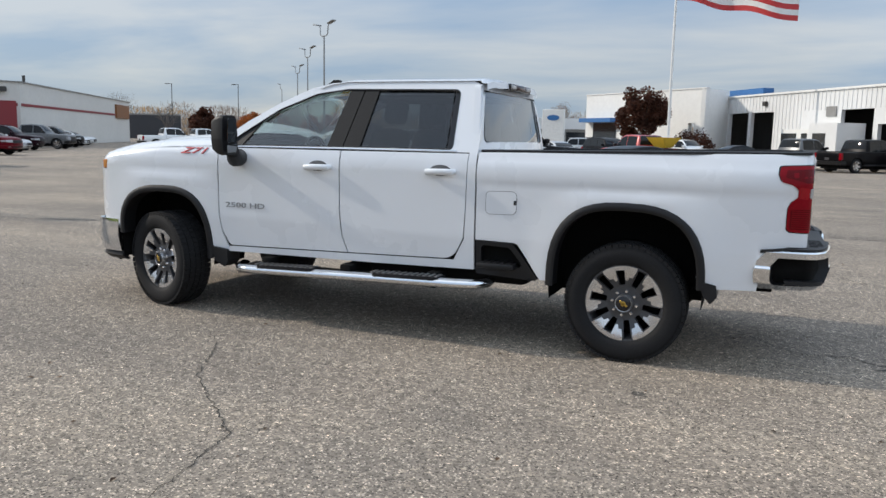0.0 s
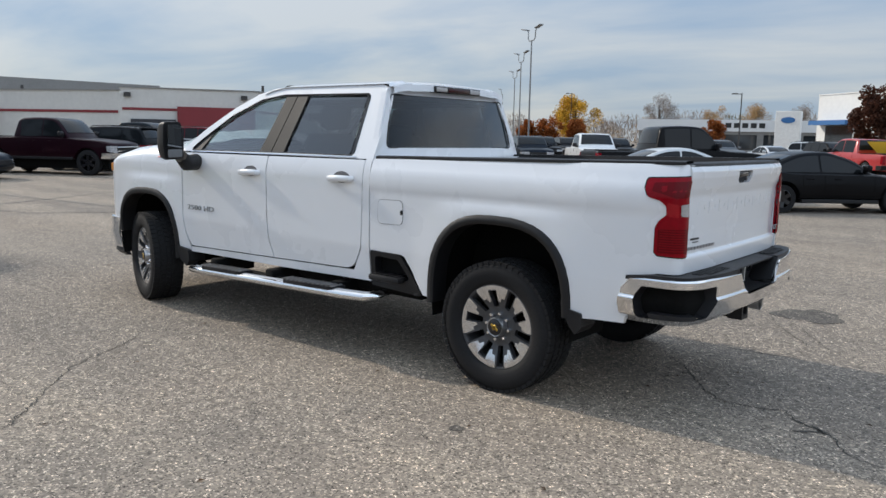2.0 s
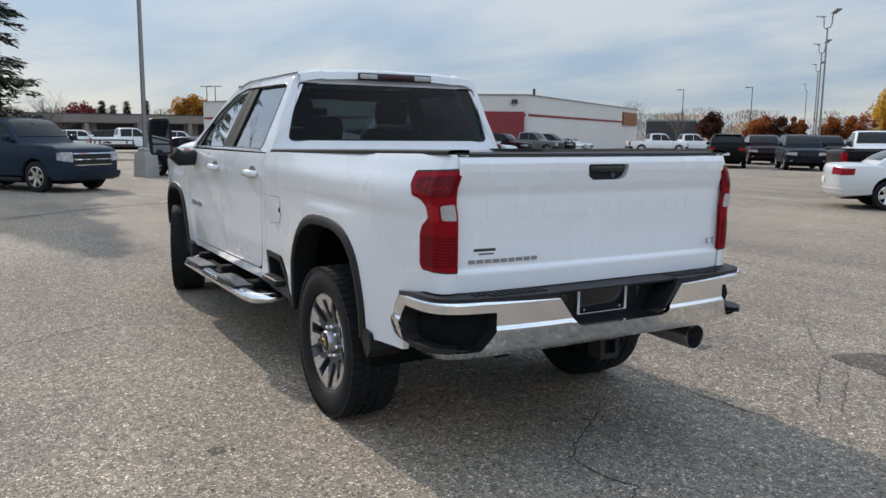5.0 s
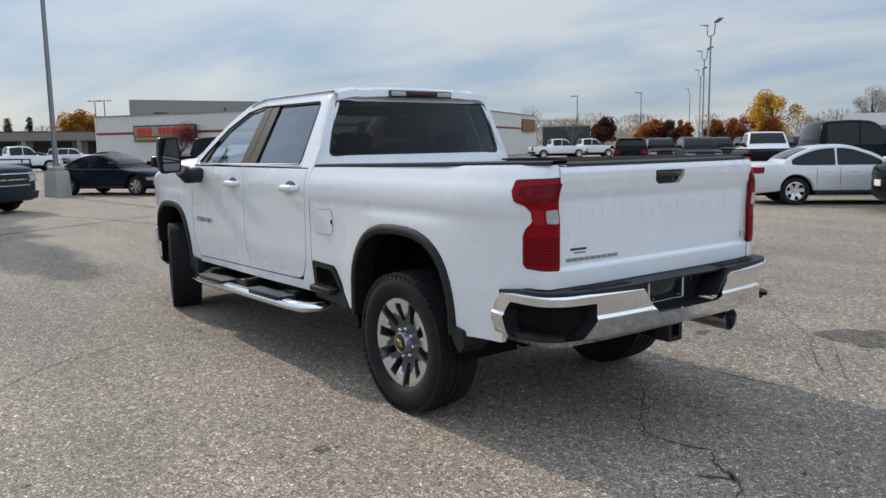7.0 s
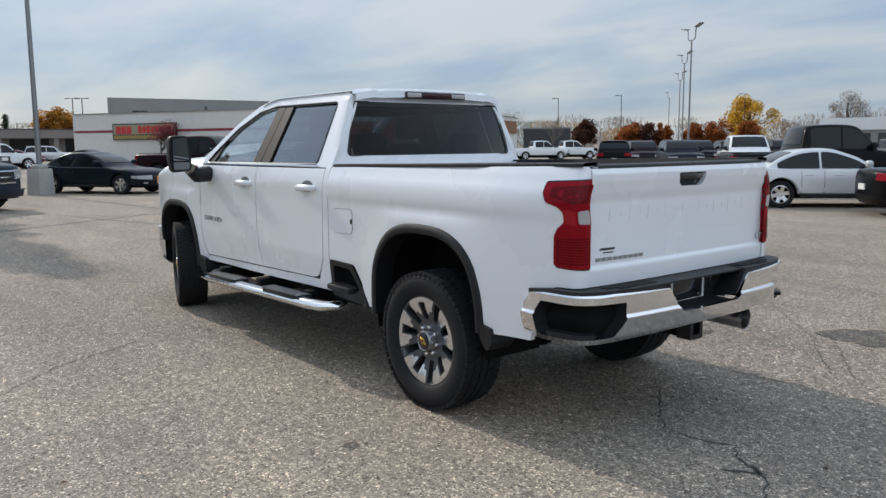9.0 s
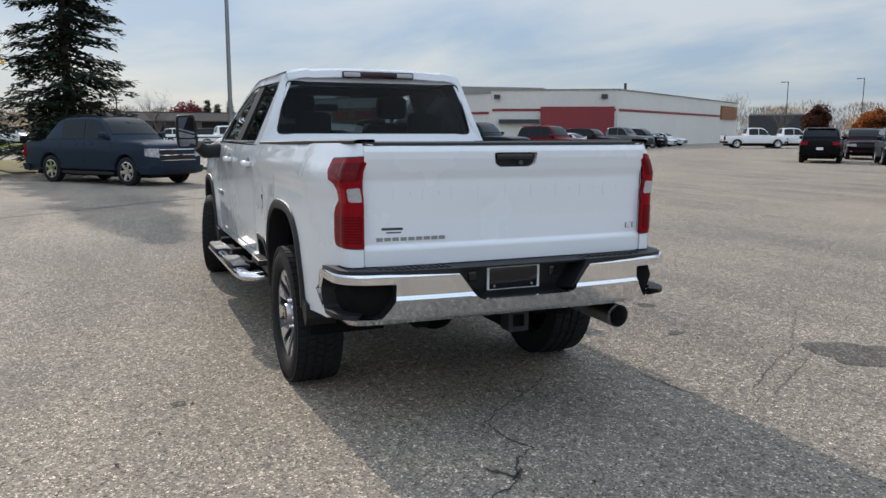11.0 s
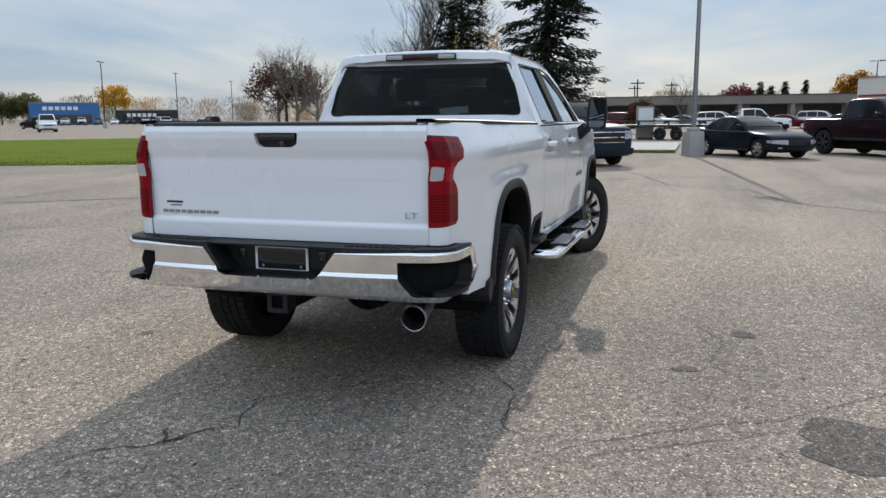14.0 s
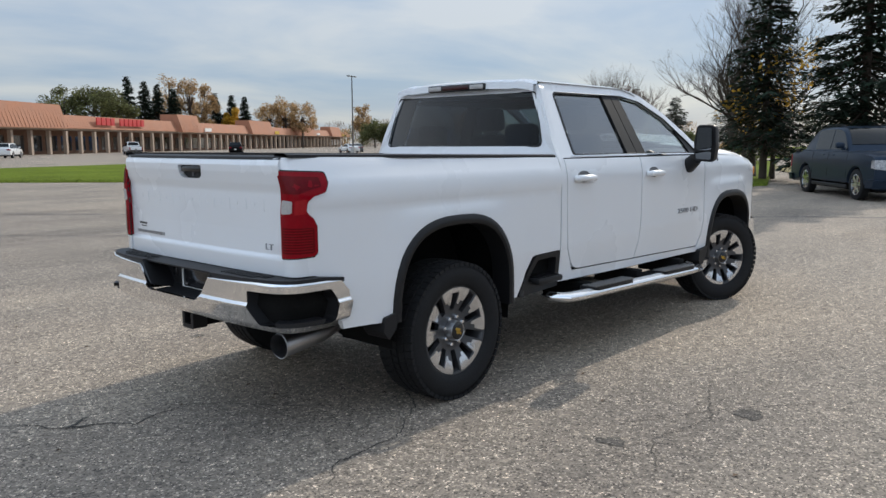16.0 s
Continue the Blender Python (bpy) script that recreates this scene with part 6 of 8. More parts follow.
def along(path, key, val, t):
    """Linear value on a path, with one coordinate rising."""
    pts = sorted((p[key], p[val]) for p in path)
    if t <= pts[0][0]:
        return pts[0][1]
    for (a, va), (b, vb) in zip(pts, pts[1:]):
        if t <= b:
            return va + (vb - va) * (t - a) / max(b - a, 1e-6)
    return pts[-1][1]


def skin(rows, thick):
    """A bent patch from rows of points, closed behind by the vector thick."""
    n, m = len(rows), len(rows[0])
    v = [tuple(p) for r in rows for p in r]
    f = [(i * m + j, i * m + j + 1, (i + 1) * m + j + 1, (i + 1) * m + j) for i in range(n - 1) for j in range(m - 1)]
    k = len(v)
    v += [(p[0] + thick[0], p[1] + thick[1], p[2] + thick[2]) for p in v]
    f += [tuple(i + k for i in q[::-1]) for q in f]
    rim = list(range(m)) + [i * m + m - 1 for i in range(1, n)] + [(n - 1) * m + j for j in range(m - 2, -1, -1)] + [i * m for i in range(n - 2, 0, -1)]
    for a, b in zip(rim, rim[1:] + rim[:1]):
        f.append((b, a, a + k, b + k))
    bm = bmesh.new()
    vs = [bm.verts.new(p) for p in v]
    for q in f:
        bm.faces.new([vs[i] for i in q])
    bmesh.ops.recalc_face_normals(bm, faces=bm.faces)
    return bm


def car(kind, paint_key, x, y, heading, label, name=None, category=None, group="", dark_rims=False, chrome=False, painted=False, rails=False, **over):
    k = {**KINDS[kind], **over}
    L, W, H, r, sill, belt = k["L"], k["W"], k["H"], k["r"], k["sill"], k["belt"]
    nose, hood, tail, deck = k["nose"], k["hood"], k["tail"], k["deck"]
    mat = PAINTS[paint_key]
    tall = kind == "pickup"
    name = name or {"pickup": "pickup_truck", "suv": "suv", "sedan": "sedan", "van": "van"}[kind]
    xf, hw = L / 2, W / 2
    root = empty(name, pose(x, y, 0, 0, 0, heading))
    tagged(root, label, category or {"pickup": "pickup truck", "suv": "suv", "sedan": "car", "van": "van"}[kind], group)
    fa, ra = xf - k["fo"], xf - k["fo"] - k["wb"]
    c0, c1, c2, c3 = [xf - c for c in k["cab"]]
    bow_f, bow_r = {"pickup": (0.10, 0.03), "suv": (0.20, 0.10), "sedan": (0.30, 0.20), "van": (0.2, 0.06)}[kind]
    crown = 0.045 if not tall else 0.02

    def shape(px, v, pz):
        """Side outline and share of the half width to a place on the body."""
        a = abs(v)
        xx = px - bow_f * sstep(0.45 * xf, xf, px) * a ** 2.4 + bow_r * sstep(0.5 * xf, xf, -px) * a ** 2.4
        yy = v * hw * (1 - 0.07 * max(0, (abs(px) - xf * 0.62) / (xf * 0.38)) ** 2)
        yy *= 1 - a * (0.05 * max(0.0, (pz - 0.70 * belt) / (0.3 * belt)) ** 2 + 0.035 * max(0.0, (sill + 0.2 - pz) / 0.2))
        return (xx, yy, pz + crown * sstep(belt - 0.4, belt - 0.12, pz) * (1 - a * a))

    def arc(xc, n=11):
        R = r + 0.07
        return [(xc + R * math.cos(a), max(sill, r + R * math.sin(a) * 0.97)) for a in [math.pi * i / n for i in range(n + 1)]]
    front = soften([(xf - 0.09, sill), (xf - 0.01, sill + 0.10), (xf, (sill + nose) * 0.5), (xf - 0.015, nose - 0.10), (xf - (0.07 if tall else 0.12), nose), (xf - 0.55, nose * 0.42 + hood * 0.58 + 0.02), (c0 + 0.15, hood), (c0 - 0.1, belt - 0.02)])
    if kind == "sedan":
        back = [(c2, belt), (c3 + 0.15, tail + 0.01), (-xf + 0.16, tail), (-xf + 0.02, tail - 0.05), (-xf, tail - 0.30), (-xf + 0.0, sill + 0.22), (-xf + 0.10, sill)]
    else:
        back = [(c3 + 0.1, belt), (c3 - 0.03, tail), (-xf + 0.05, tail), (-xf + 0.01, tail - 0.06), (-xf, tail - 0.25), (-xf, sill + 0.22), (-xf + 0.08, sill)]
    back = soften(back)
    out = front + back + arc(ra)[::-1] + arc(fa)[::-1]
    low_f, low_r = [p for p in front if p[0] > xf - 0.14], [p for p in back if p[0] < -xf + 0.18]
    bm = bmesh.new()
    rings = []
    for v, pts in [(-0.988, shrink(out, 0.034)), (-0.965, shrink(out, 0.014)), (-0.92, out), (-0.7, out), (-0.35, out), (0.0, out), (0.35, out), (0.7, out), (0.92, out), (0.965, shrink(out, 0.014)), (0.988, shrink(out, 0.034))]:
        rings.append([bm.verts.new(shape(px, v, pz)) for px, pz in pts])
    n = len(out)
    for a, b in zip(rings, rings[1:]):
        for i in range(n):
            bm.faces.new((a[i], a[(i + 1) % n], b[(i + 1) % n], b[i]))
    bmesh.ops.recalc_face_normals(bm, faces=bm.faces)
    body = part("body", bm, mat, root, "", 38)
    for sgn in (-1, 1):
        v, f = sheet(shrink(out, 0.030), [], lambda u, w_, d: shape(u, sgn * (1 - d / hw), w_), 0.22, 0.14, 0.02, sgn < 0)
        raw("side_panel", v, f, mat, root, "", 30)
    # cabin: one arched shell with sloping sides
    tw, bw = hw - (0.24 if kind != "sedan" else 0.30), hw - 0.075
    zb = belt - 0.06
    mid = (c1 + c2) / 2
    drop = 0.10 if kind == "sedan" else 0.05
    crest = soften([(c0 + 0.02, zb), (c0 * 0.45 + c1 * 0.55, zb + (H - zb) * 0.60), (c1, H - drop), (c1 - 0.32 * (c1 - mid) - 0.1, H - 0.008), (mid, H), (c2 + 0.4 * (mid - c2), H - 0.012 - 0.2 * drop), (c2, H - drop), (c3 * 0.5 + c2 * 0.5, zb + (H - zb) * 0.55), (c3 - 0.02, zb)])

    def top(xx):
        return along(crest, 0, 1, xx)

    def lean(z):
        return bw + (tw - bw) * (z - zb) / (H - zb)

    def shell(xx, yy, z):
        a = (yy / bw) ** 2
        return (xx - 0.13 * a * sstep(mid, c0, xx) + 0.09 * a * sstep(-mid, -c3, -xx), yy, z)

    def section(xx):
        zt = top(xx)
        ze = max(zb, zt - 0.075)
        we = lean(ze)
        half = [(bw, zb - 0.01), (we, ze), (we - 0.028, max(zb, zt - 0.032)), (we - 0.085, max(zb, zt - 0.012)), (we * 0.5, zt - 0.003)]
        return [(-p, z) for p, z in half] + [(0.0, zt)] + half[::-1]
    bm = bmesh.new()
    rings = [[bm.verts.new(shell(p[0], yy, z)) for yy, z in section(p[0])] for p in crest]
    for a, b in zip(rings, rings[1:]):
        for i in range(len(a) - 1):
            bm.faces.new((a[i], a[i + 1], b[i + 1], b[i]))
    bmesh.ops.recalc_face_normals(bm, faces=bm.faces)
    cab = part("cabin", bm, mat, root, "", 50)
    # side windows follow the roof line
    z0 = belt + 0.02
    steps = [c0 + (c3 - c0) * i / 60 for i in range(61)]
    clear = [xx for xx in steps if top(xx) - 0.095 > z0 + 0.03]
    wa, wb = clear[0] + 0.02, (clear[-1] + (0.10 if kind == "sedan" else 0.06) if not tall else max(clear[-1] + 0.05, c2 + 0.10))
    splits = {"pickup": [0, 0.52, 1], "suv": [0, 0.38, 0.70, 1], "sedan": [0, 0.53, 1], "van": [0, 0.33, 0.66, 1]}[kind]
    for sgn in (-1, 1):
        for i, (a, b) in enumerate(zip(splits, splits[1:])):
            xa, xb = wa + (wb - wa) * a - (0.025 if i else 0), wa + (wb - wa) * b + (0.025 if b < 1 else 0)
            up = [(xb + (xa - xb) * j / 9, max(z0 + 0.012, top(xb + (xa - xb) * j / 9) - 0.09)) for j in range(10)]
            v, f = sheet(rounded([(xa, z0), (xb, z0)] + up, 0.02, 1), [], lambda u, w_, d: shell(u, sgn * (lean(w_) + 0.007 - d), w_), 0.3, 0, 0.014, sgn < 0)
            raw("window", v, f, CAR_GLASS, cab, "", None)
    for nm, lo_x, hi_x, d0 in (("windscreen", clear[0] + 0.02, c1 - 0.02, 1), ("rear_window", clear[-1] - 0.0, c2 + 0.03, -1)):
        rows = []
        for i in range(8):
            xx = lo_x + (hi_x - lo_x) * i / 7
            zt = top(xx)
            we = lean(max(zb, zt - 0.075)) - 0.10
            rows.append([tuple(Vector(shell(xx, we * (j / 4 - 1), zt - 0.012 * (j / 4 - 1) ** 2)) + Vector((0.010 * d0, 0, 0.008))) for j in range(9)])
        part(nm, skin(rows, (-0.02 * d0, 0, -0.02)), CAR_GLASS, cab, "", 50)
    if deck:
        part("bed_opening", box((-xf + 0.14, -hw + 0.16, tail - 0.02), (c3 - 0.06, hw - 0.16, tail + 0.026), 0.01, 1), CHASSIS, root, "dark open bed")
    for xx in (fa, ra):
        car_wheel(r, dark_rims, root, pose(xx, -hw + 0.13, r, 0, random.uniform(0, 60), 0))
        car_wheel(r, dark_rims, root, pose(xx, hw - 0.13, r, 0, random.uniform(0, 60), 180))
    for xc in (fa, ra):
        R = r + 0.058
        rim_ = [(xc + R * math.cos(a), r + R * math.sin(a) * 0.97) for a in [math.pi * (i / 12 * 1.1 - 0.05) for i in range(13)]]
        part("wheel_well", skin([[Vector((px, hw * v, pz)) for v in (-0.94, -0.5, 0.0, 0.5, 0.94)] for px, pz in rim_], (0, 0, -0.004)), CHASSIS, root, "dark wheel well", 60)
    part("underside", box((-xf + 0.3, -hw + 0.30, 0.22), (xf - 0.35, hw - 0.30, sill + 0.14)), CHASSIS, root, "dark underside")

    def wrap(nm, mt, end, stations, rows, text=""):
        """A strip laid round the nose (end 1) or the tail (end -1); stations run across, then back along a flank."""
        grid = []
        for i, (v, back_) in enumerate(stations):
            col = []
            for z, o in rows(i / max(1, len(stations) - 1)):
                px = along(low_f if end > 0 else low_r, 1, 0, z)
                q = Vector(shape(px - end * back_, v, z))
                s = 0 if abs(v) < 0.99 else (1 if v > 0 else -1)
                q.x += end * o * (1 if not s else 0.7 if not back_ else 0.0)
                q.y += s * o
                col.append(q)
            grid.append(col)
        part(nm, skin(grid, (-end * 0.03, 0, 0)), mt, root, text, 45)

    def across(b, n=10):
        return [(b * (2 * i / n - 1), 0.0) for i in range(n + 1)]

    def corner(sgn, va, back_, n=5):
        return [(sgn * (va + (1 - va) * i / n), 0.0) for i in range(n + 1)] + [(sgn, back_ * 0.5), (sgn, back_)]

    def round_end(back_):
        return [(-1.0, back_), (-1.0, back_ * 0.5)] + across(1.0) + [(1.0, back_ * 0.5), (1.0, back_)]

    def bar(za, zc, o):
        return lambda t: [(za, -0.005), (za + 0.012, o), (zc - 0.012, o), (zc, -0.005)]
    g1 = nose - (0.12 if tall else 0.13)
    g0 = g1 - (0.33 if tall else 0.16)
    wide = 0.66 if tall else 0.50
    wrap("grille", BLACK_PLASTIC, 1, across(wide), bar(g0, g1, 0.012), "black grille")
    if chrome:
        for zc in (g0 + 0.02, (g0 + g1) / 2, g1 - 0.02):
            wrap("grille_bar", CHROME, 1, across(wide + 0.02), bar(zc - 0.025, zc + 0.025, 0.03), "chrome grille bar")
    bmat = mat if painted or not tall else CHROME if chrome else BLACK_PLASTIC
    b0, b1 = (sill + 0.03, sill + 0.25) if tall else (sill + 0.05, sill + 0.20)
    wrap("front_bumper", bmat, 1, round_end(0.28), bar(b0, b1, 0.055 if tall else 0.03))
    wrap("lower_intake", BLACK_PLASTIC, 1, across(0.6), bar(b0 + 0.02, b0 + 0.10, 0.065 if tall else 0.04), "black lower intake")
    wrap("rear_bumper", bmat, -1, round_end(0.28), bar(b0, b1, 0.06 if tall else 0.03))
    for sgn in (-1, 1):
        h1, h0 = g1 + 0.02, g1 - (0.24 if tall else 0.13)
        wrap("head_light", HEAD_LENS, 1, corner(sgn, wide + 0.03, 0.12 if tall else 0.26), lambda t: [(h0 + 0.05 * t, -0.005), (h0 + 0.012 + 0.05 * t, 0.012), (h1 - 0.012, 0.012), (h1, -0.005)], "clear headlamp")
        if not tall:
            wrap("fog_light", CLEAR_LENS, 1, corner(sgn, 0.74, 0.0, 2)[:2], bar(b0 + 0.04, b0 + 0.10, 0.045), "small round fog light")
        t1 = tail - 0.07
        t0 = t1 - (0.40 if tall else 0.17)
        wrap("tail_light", RED_LENS, -1, corner(sgn, 0.86 if tall else 0.62, 0.10 if tall else 0.24), lambda t: [(t0 + 0.02 * t, -0.005), (t0 + 0.012 + 0.02 * t, 0.012), (t1 - 0.012, 0.012), (t1, -0.005)], "red tail light")
        mx, my = clear[0] - 0.16, sgn * (hw + 0.07)
        bm = box((mx - 0.07, my - 0.11, belt + 0.05), (mx + 0.07, my + 0.11, belt + 0.21), 0.05, 3)
        add_box(bm, (mx - 0.03, my - sgn * 0.09 - 0.06, belt + 0.0), (mx + 0.03, my - sgn * 0.09 + 0.06, belt + 0.08), 0.02)
        part("side_mirror", bm, mat if not tall or painted else BLACK_PLASTIC, root)
        for t in (0.30, 0.60):
            p = shape(wa + (wb - wa) * t - 0.12, sgn, belt - 0.13)
            part("door_handle", box((p[0] - 0.10, p[1] - 0.018, p[2] - 0.015), (p[0] + 0.08, p[1] + 0.018, p[2] + 0.015), 0.012, 2), mat, root)
        for t in ((-0.04, 0.50, 0.98) if kind != "suv" else (-0.04, 0.37, 0.70)):
            hx = wa + (wb - wa) * t
            if abs(hx - ra) < r + 0.08:
                hx = ra + r + 0.14
            part("door_seam", tube([Vector(shape(hx, sgn, z)) for z in (sill + 0.08, sill + 0.3, belt - 0.2, belt - 0.05)], 0.006, 5), CHASSIS, root, "dark door seam", None)
        q0, q1 = shape(ra + r + 0.12, sgn, sill + 0.03), shape(fa - r - 0.12, sgn, sill + 0.03)
        part("sill_trim", box((q0[0], q0[1] - 0.03, sill - 0.02), (q1[0], q0[1] + 0.03, sill + 0.07), 0.015, 1), BLACK_PLASTIC, root, "black sill trim")
    pz = sill + 0.36
    px = along(low_r, 1, 0, pz)
    part("plate", box((px - 0.02, -0.15, pz - 0.06), (px + 0.03, 0.15, pz + 0.07), 0.005, 1), SIGN_WHITE if not tall else PRINT_DARK, root, "blank plate")
    if kind == "suv" or rails:
        for sgn in (-1, 1):
            pts = [(c1 - 0.15, -0.05), (c1 - 0.3, 0.03), (mid, 0.03), (c2 + 0.3, 0.03), (c2 + 0.15, -0.05)]
            part("roof_rail", tube([(a, sgn * (tw - 0.07), top(a) + d) for a, d in pts], 0.016, 6), BLACK_PLASTIC, root, "black roof rail")
    if kind == "suv":
        part("rear_spoiler", box((c2 - 0.08, -tw + 0.10, H - 0.075), (c2 + 0.14, tw - 0.10, H - 0.03), 0.02), mat, root)
    return root


def ahead(x, y, heading, d):
    return x + math.cos(radians(heading)) * d, y + math.sin(radians(heading)) * d


HD = 30.7
# the row of vehicles beyond the white pickup's nose
_x, _y = ahead(-19.4, -1.25, 39.0, -1.55)
car("pickup", "slate", _x, _y, 39.0, "slate blue crew cab sport truck with a chrome barred grille", chrome=True, painted=True, rails=True, wb=3.30, L=5.63, H=1.93, fo=1.0, cab=(1.45, 2.2, 3.95, 4.75), belt=1.27, hood=1.24, nose=1.14, sill=0.30)
car("sedan", "navy", -25.45, 3.8, 36.0, "dusty dark blue four-door sedan parked by the light pole", W=1.85, L=5.0)
_x, _y = ahead(-24.9, 9.1, HD, -1.86)
car("pickup", "maroon", _x, _y, HD, "lifted dark maroon crew cab pickup with black wheels", dark_rims=True, chrome=True, r=0.45, sill=0.56, H=2.02, belt=1.32, hood=1.27, nose=1.15, tail=1.30)
_x, _y = ahead(-26.5, 11.4, HD + 180, 1.45)
car("suv", "charcoal", _x, _y, HD + 180, "charcoal SUV with red tail lights, parked tail out", L=4.85)
_x, _y = ahead(-30.0, 15.5, HD, -1.86)
car("pickup", "teal", _x, _y, HD, "dark slate heavy-duty pickup with a chrome bumper", chrome=True, r=0.43, sill=0.50, H=2.0, belt=1.30, hood=1.28, nose=1.2, tail=1.26, dark_rims=True)
car("suv", "red", -42.4, 24.9, 25.0, "dark red full-size SUV with bright wheels", L=5.6, fo=1.02, H=1.92, W=2.05, wb=3.07)
for _k, (_kd, _pt, _px, _py, _lb) in enumerate([
        ("sedan", "silver", -46.8, 29.6, "silver sedan in the parked row"), ("suv", "maroon", -50.0, 33.2, "maroon crossover in the parked row"),
        ("pickup", "grey", -53.2, 38.2, "grey crew cab pickup in the parked row"), ("suv", "black", -57.5, 43.6, "black SUV in the parked row"),
        ("sedan", "white", -61.5, 48.0, "white sedan in the parked row"), ("sedan", "pearl", -65.5, 52.5, "pale sedan at the end of the row")]):
    car(_kd, _pt, _px, _py, HD, _lb)
# the lot on the dealer's side
car("sedan", "pearl", -5.85, 15.96, 45, "pearl white four-door sedan with alloy wheels", L=5.0, H=1.44)
car("sedan", "black", -2.3, 15.6, 45, "black sedan with black wheels", dark_rims=True)
car("pickup", "black", -7.9, 19.9, 47, "tall black crew cab pickup with a chrome bumper", chrome=True, r=0.43, sill=0.52, H=2.1, belt=1.36, tail=1.26, hood=1.3, nose=1.2, dark_rims=True)
car("pickup", "white", -16.6, 30.2, -50, "white pickup facing the lane", chrome=True)
car("suv", "navy", -22.2, 33.0, -45, "dark blue crossover facing the lane")
car("suv", "black", -25.6, 31.6, 130, "black SUV parked tail out")
car("suv", "maroon", -28.5, 37.9, -45, "maroon SUV facing the lane")
car("suv", "black", -27.7, 43.0, -45, "black SUV facing the lane")
car("pickup", "white", -53.0, 53.1, 60, "white pickup at the back of the lot")
car("pickup", "white", -52.5, 56.9, 60, "white pickup at the back of the lot")
car("suv", "grey", -33.5, 44.5, -45, "grey SUV in the lot")
car("suv", "charcoal", -31.0, 52.0, -45, "charcoal SUV in the lot")
car("suv", "black", -24.5, 48.0, -45, "black SUV in the lot")
car("sedan", "white", -20.5, 47.0, -45, "white car in the lot")
car("suv", "grey", -17.5, 50.0, -45, "grey crossover in the lot")
car("sedan", "silver", -13.5, 49.0, -45, "silver car in the lot")
car("suv", "black", -10.5, 51.5, -45, "black SUV in the lot")
car("pickup", "bright_red", -6.1, 38.4, 136, "red pickup carrying a yellow spreader")
car("suv", "white", -5.6, 56.0, -35, "white SUV parked at the service building")
car("sedan", "charcoal", -1.2, 49.8, 35, "charcoal sedan parked at the service building")
car("pickup", "grey", 2.2, 46.8, 45, "grey pickup parked at the service building")
car("pickup", "black", 5.6, 45.2, 45, "black pickup parked at the service building")
car("suv", "silver", 9.4, 45.6, 45, "silver crossover parked at the service building")
car("sedan", "white", -9.0, 57.5, 10, "white car by the showroom")
car("suv", "silver", -13.5, 60.0, 10, "silver SUV by the showroom")
# beyond the west side
car("pickup", "white", -62.0, 5.9, 92, "white crew cab pickup across the road", chrome=True)
car("sedan", "charcoal", -66.0, 13.5, 30, "dark car across the road")
for _k in range(9):
    car(("suv", "sedan", "suv")[_k % 3], ("white", "silver", "black", "grey", "red")[(_k * 2) % 5], -82 + (_k % 2) * 2, -12 + 3.2 * _k, 75, "parked car before the low shopping building", group="cars before the low building")
# at the shops
for _k, (_px, _py, _pt, _kd) in enumerate([(-30.0, -98.0, "white", "suv"), (-52, -112, "white", "pickup"), (-60.0, -96.0, "black", "suv"), (-78, -92, "white", "sedan"), (-84, -97, "grey", "sedan"), (-92, -96, "black", "pickup"), (-99, -101, "silver", "sedan"), (-70, -72, "white", "van"), (-95, -75, "white", "suv"), (-104, -80, "red", "sedan"), (-112, -78, "black", "suv"), (-118, -84, "white", "sedan")]):
    car(_kd, _pt, _px, _py, -125 + 20 * (_k % 2) if _kd != "van" else 48, "parked car on the shopping plaza", group="cars on the plaza")
for _k in range(8):
    car(("suv", "sedan", "suv", "pickup")[_k % 4], ("white", "black", "silver", "white", "grey")[_k % 5], -139.0 - 2.7 * _k, -145.0 + 2.4 * _k, 40 + 180 * (_k % 3 == 1), "parked car before the blue store", group="cars before the blue store")

# ---- buildings ----
def wall_m(p0, p1):
    d = Vector((p1[0] - p0[0], p1[1] - p0[1]))
    return Matrix.Translation((p0[0], p0[1], 0)) @ Matrix.Rotation(math.atan2(d.y, d.x), 4, "Z"), d.length


def wall(parent, name, p0, p1, h, mat, thick=0.4, z0=0.0, out=0.0, label="", openings=(), bevel=0.0):
    """A wall from p0 to p1, its outer face to the right of that way; openings as (along0, along1, z0, z1)."""
    m, ln = wall_m(p0, p1)
    outer = [(0, z0), (ln, z0), (ln, h), (0, h)]
    holes = [[(a, b0), (b, b0), (b, b1), (a, b1)] for a, b, b0, b1 in openings]
    v, f = sheet(outer, holes, lambda u, w, d: tuple(m @ Vector((u, -out + d, w))), 0, 0, thick)
    return raw(name, v, f, mat, parent, label, None)


def on_wall(parent, name, p0, p1, a, b, z0, z1, mat, out=0.05, thick=0.05, label="", bevel=0.0):
    m, ln = wall_m(p0, p1)
    return part(name, box((a, -out, z0), (b, -out + thick, z1), bevel, 1, m), mat, parent, label, None)


# store with a red band
store = tagged(empty("store_building"), "cream flat-roofed store with a dark red band and door", "building")
A, B, C, D = (-94.3, 18.7), (-67.5, 32.5), (-61.0, 43.3), (-85.6, 80.7)
wall(store, "wall", A, B, 5.3, WALL_CREAM, 0.4)
wall(store, "wall", B, C, 5.6, WALL_CREAM, 0.4)
wall(store, "wall", C, D, 5.6, WALL_CREAM, 0.4)
wall(store, "wall", (-100, 34), A, 5.3, WALL_CREAM, 0.4)
raw("roof", [(*A, 5.1), (*B, 5.1), (*C, 5.1), (*D, 5.1), (-120, 66, 5.1)], [(0, 1, 2, 3, 4)], GREY_BLOCK, store, "flat grey roof", None)
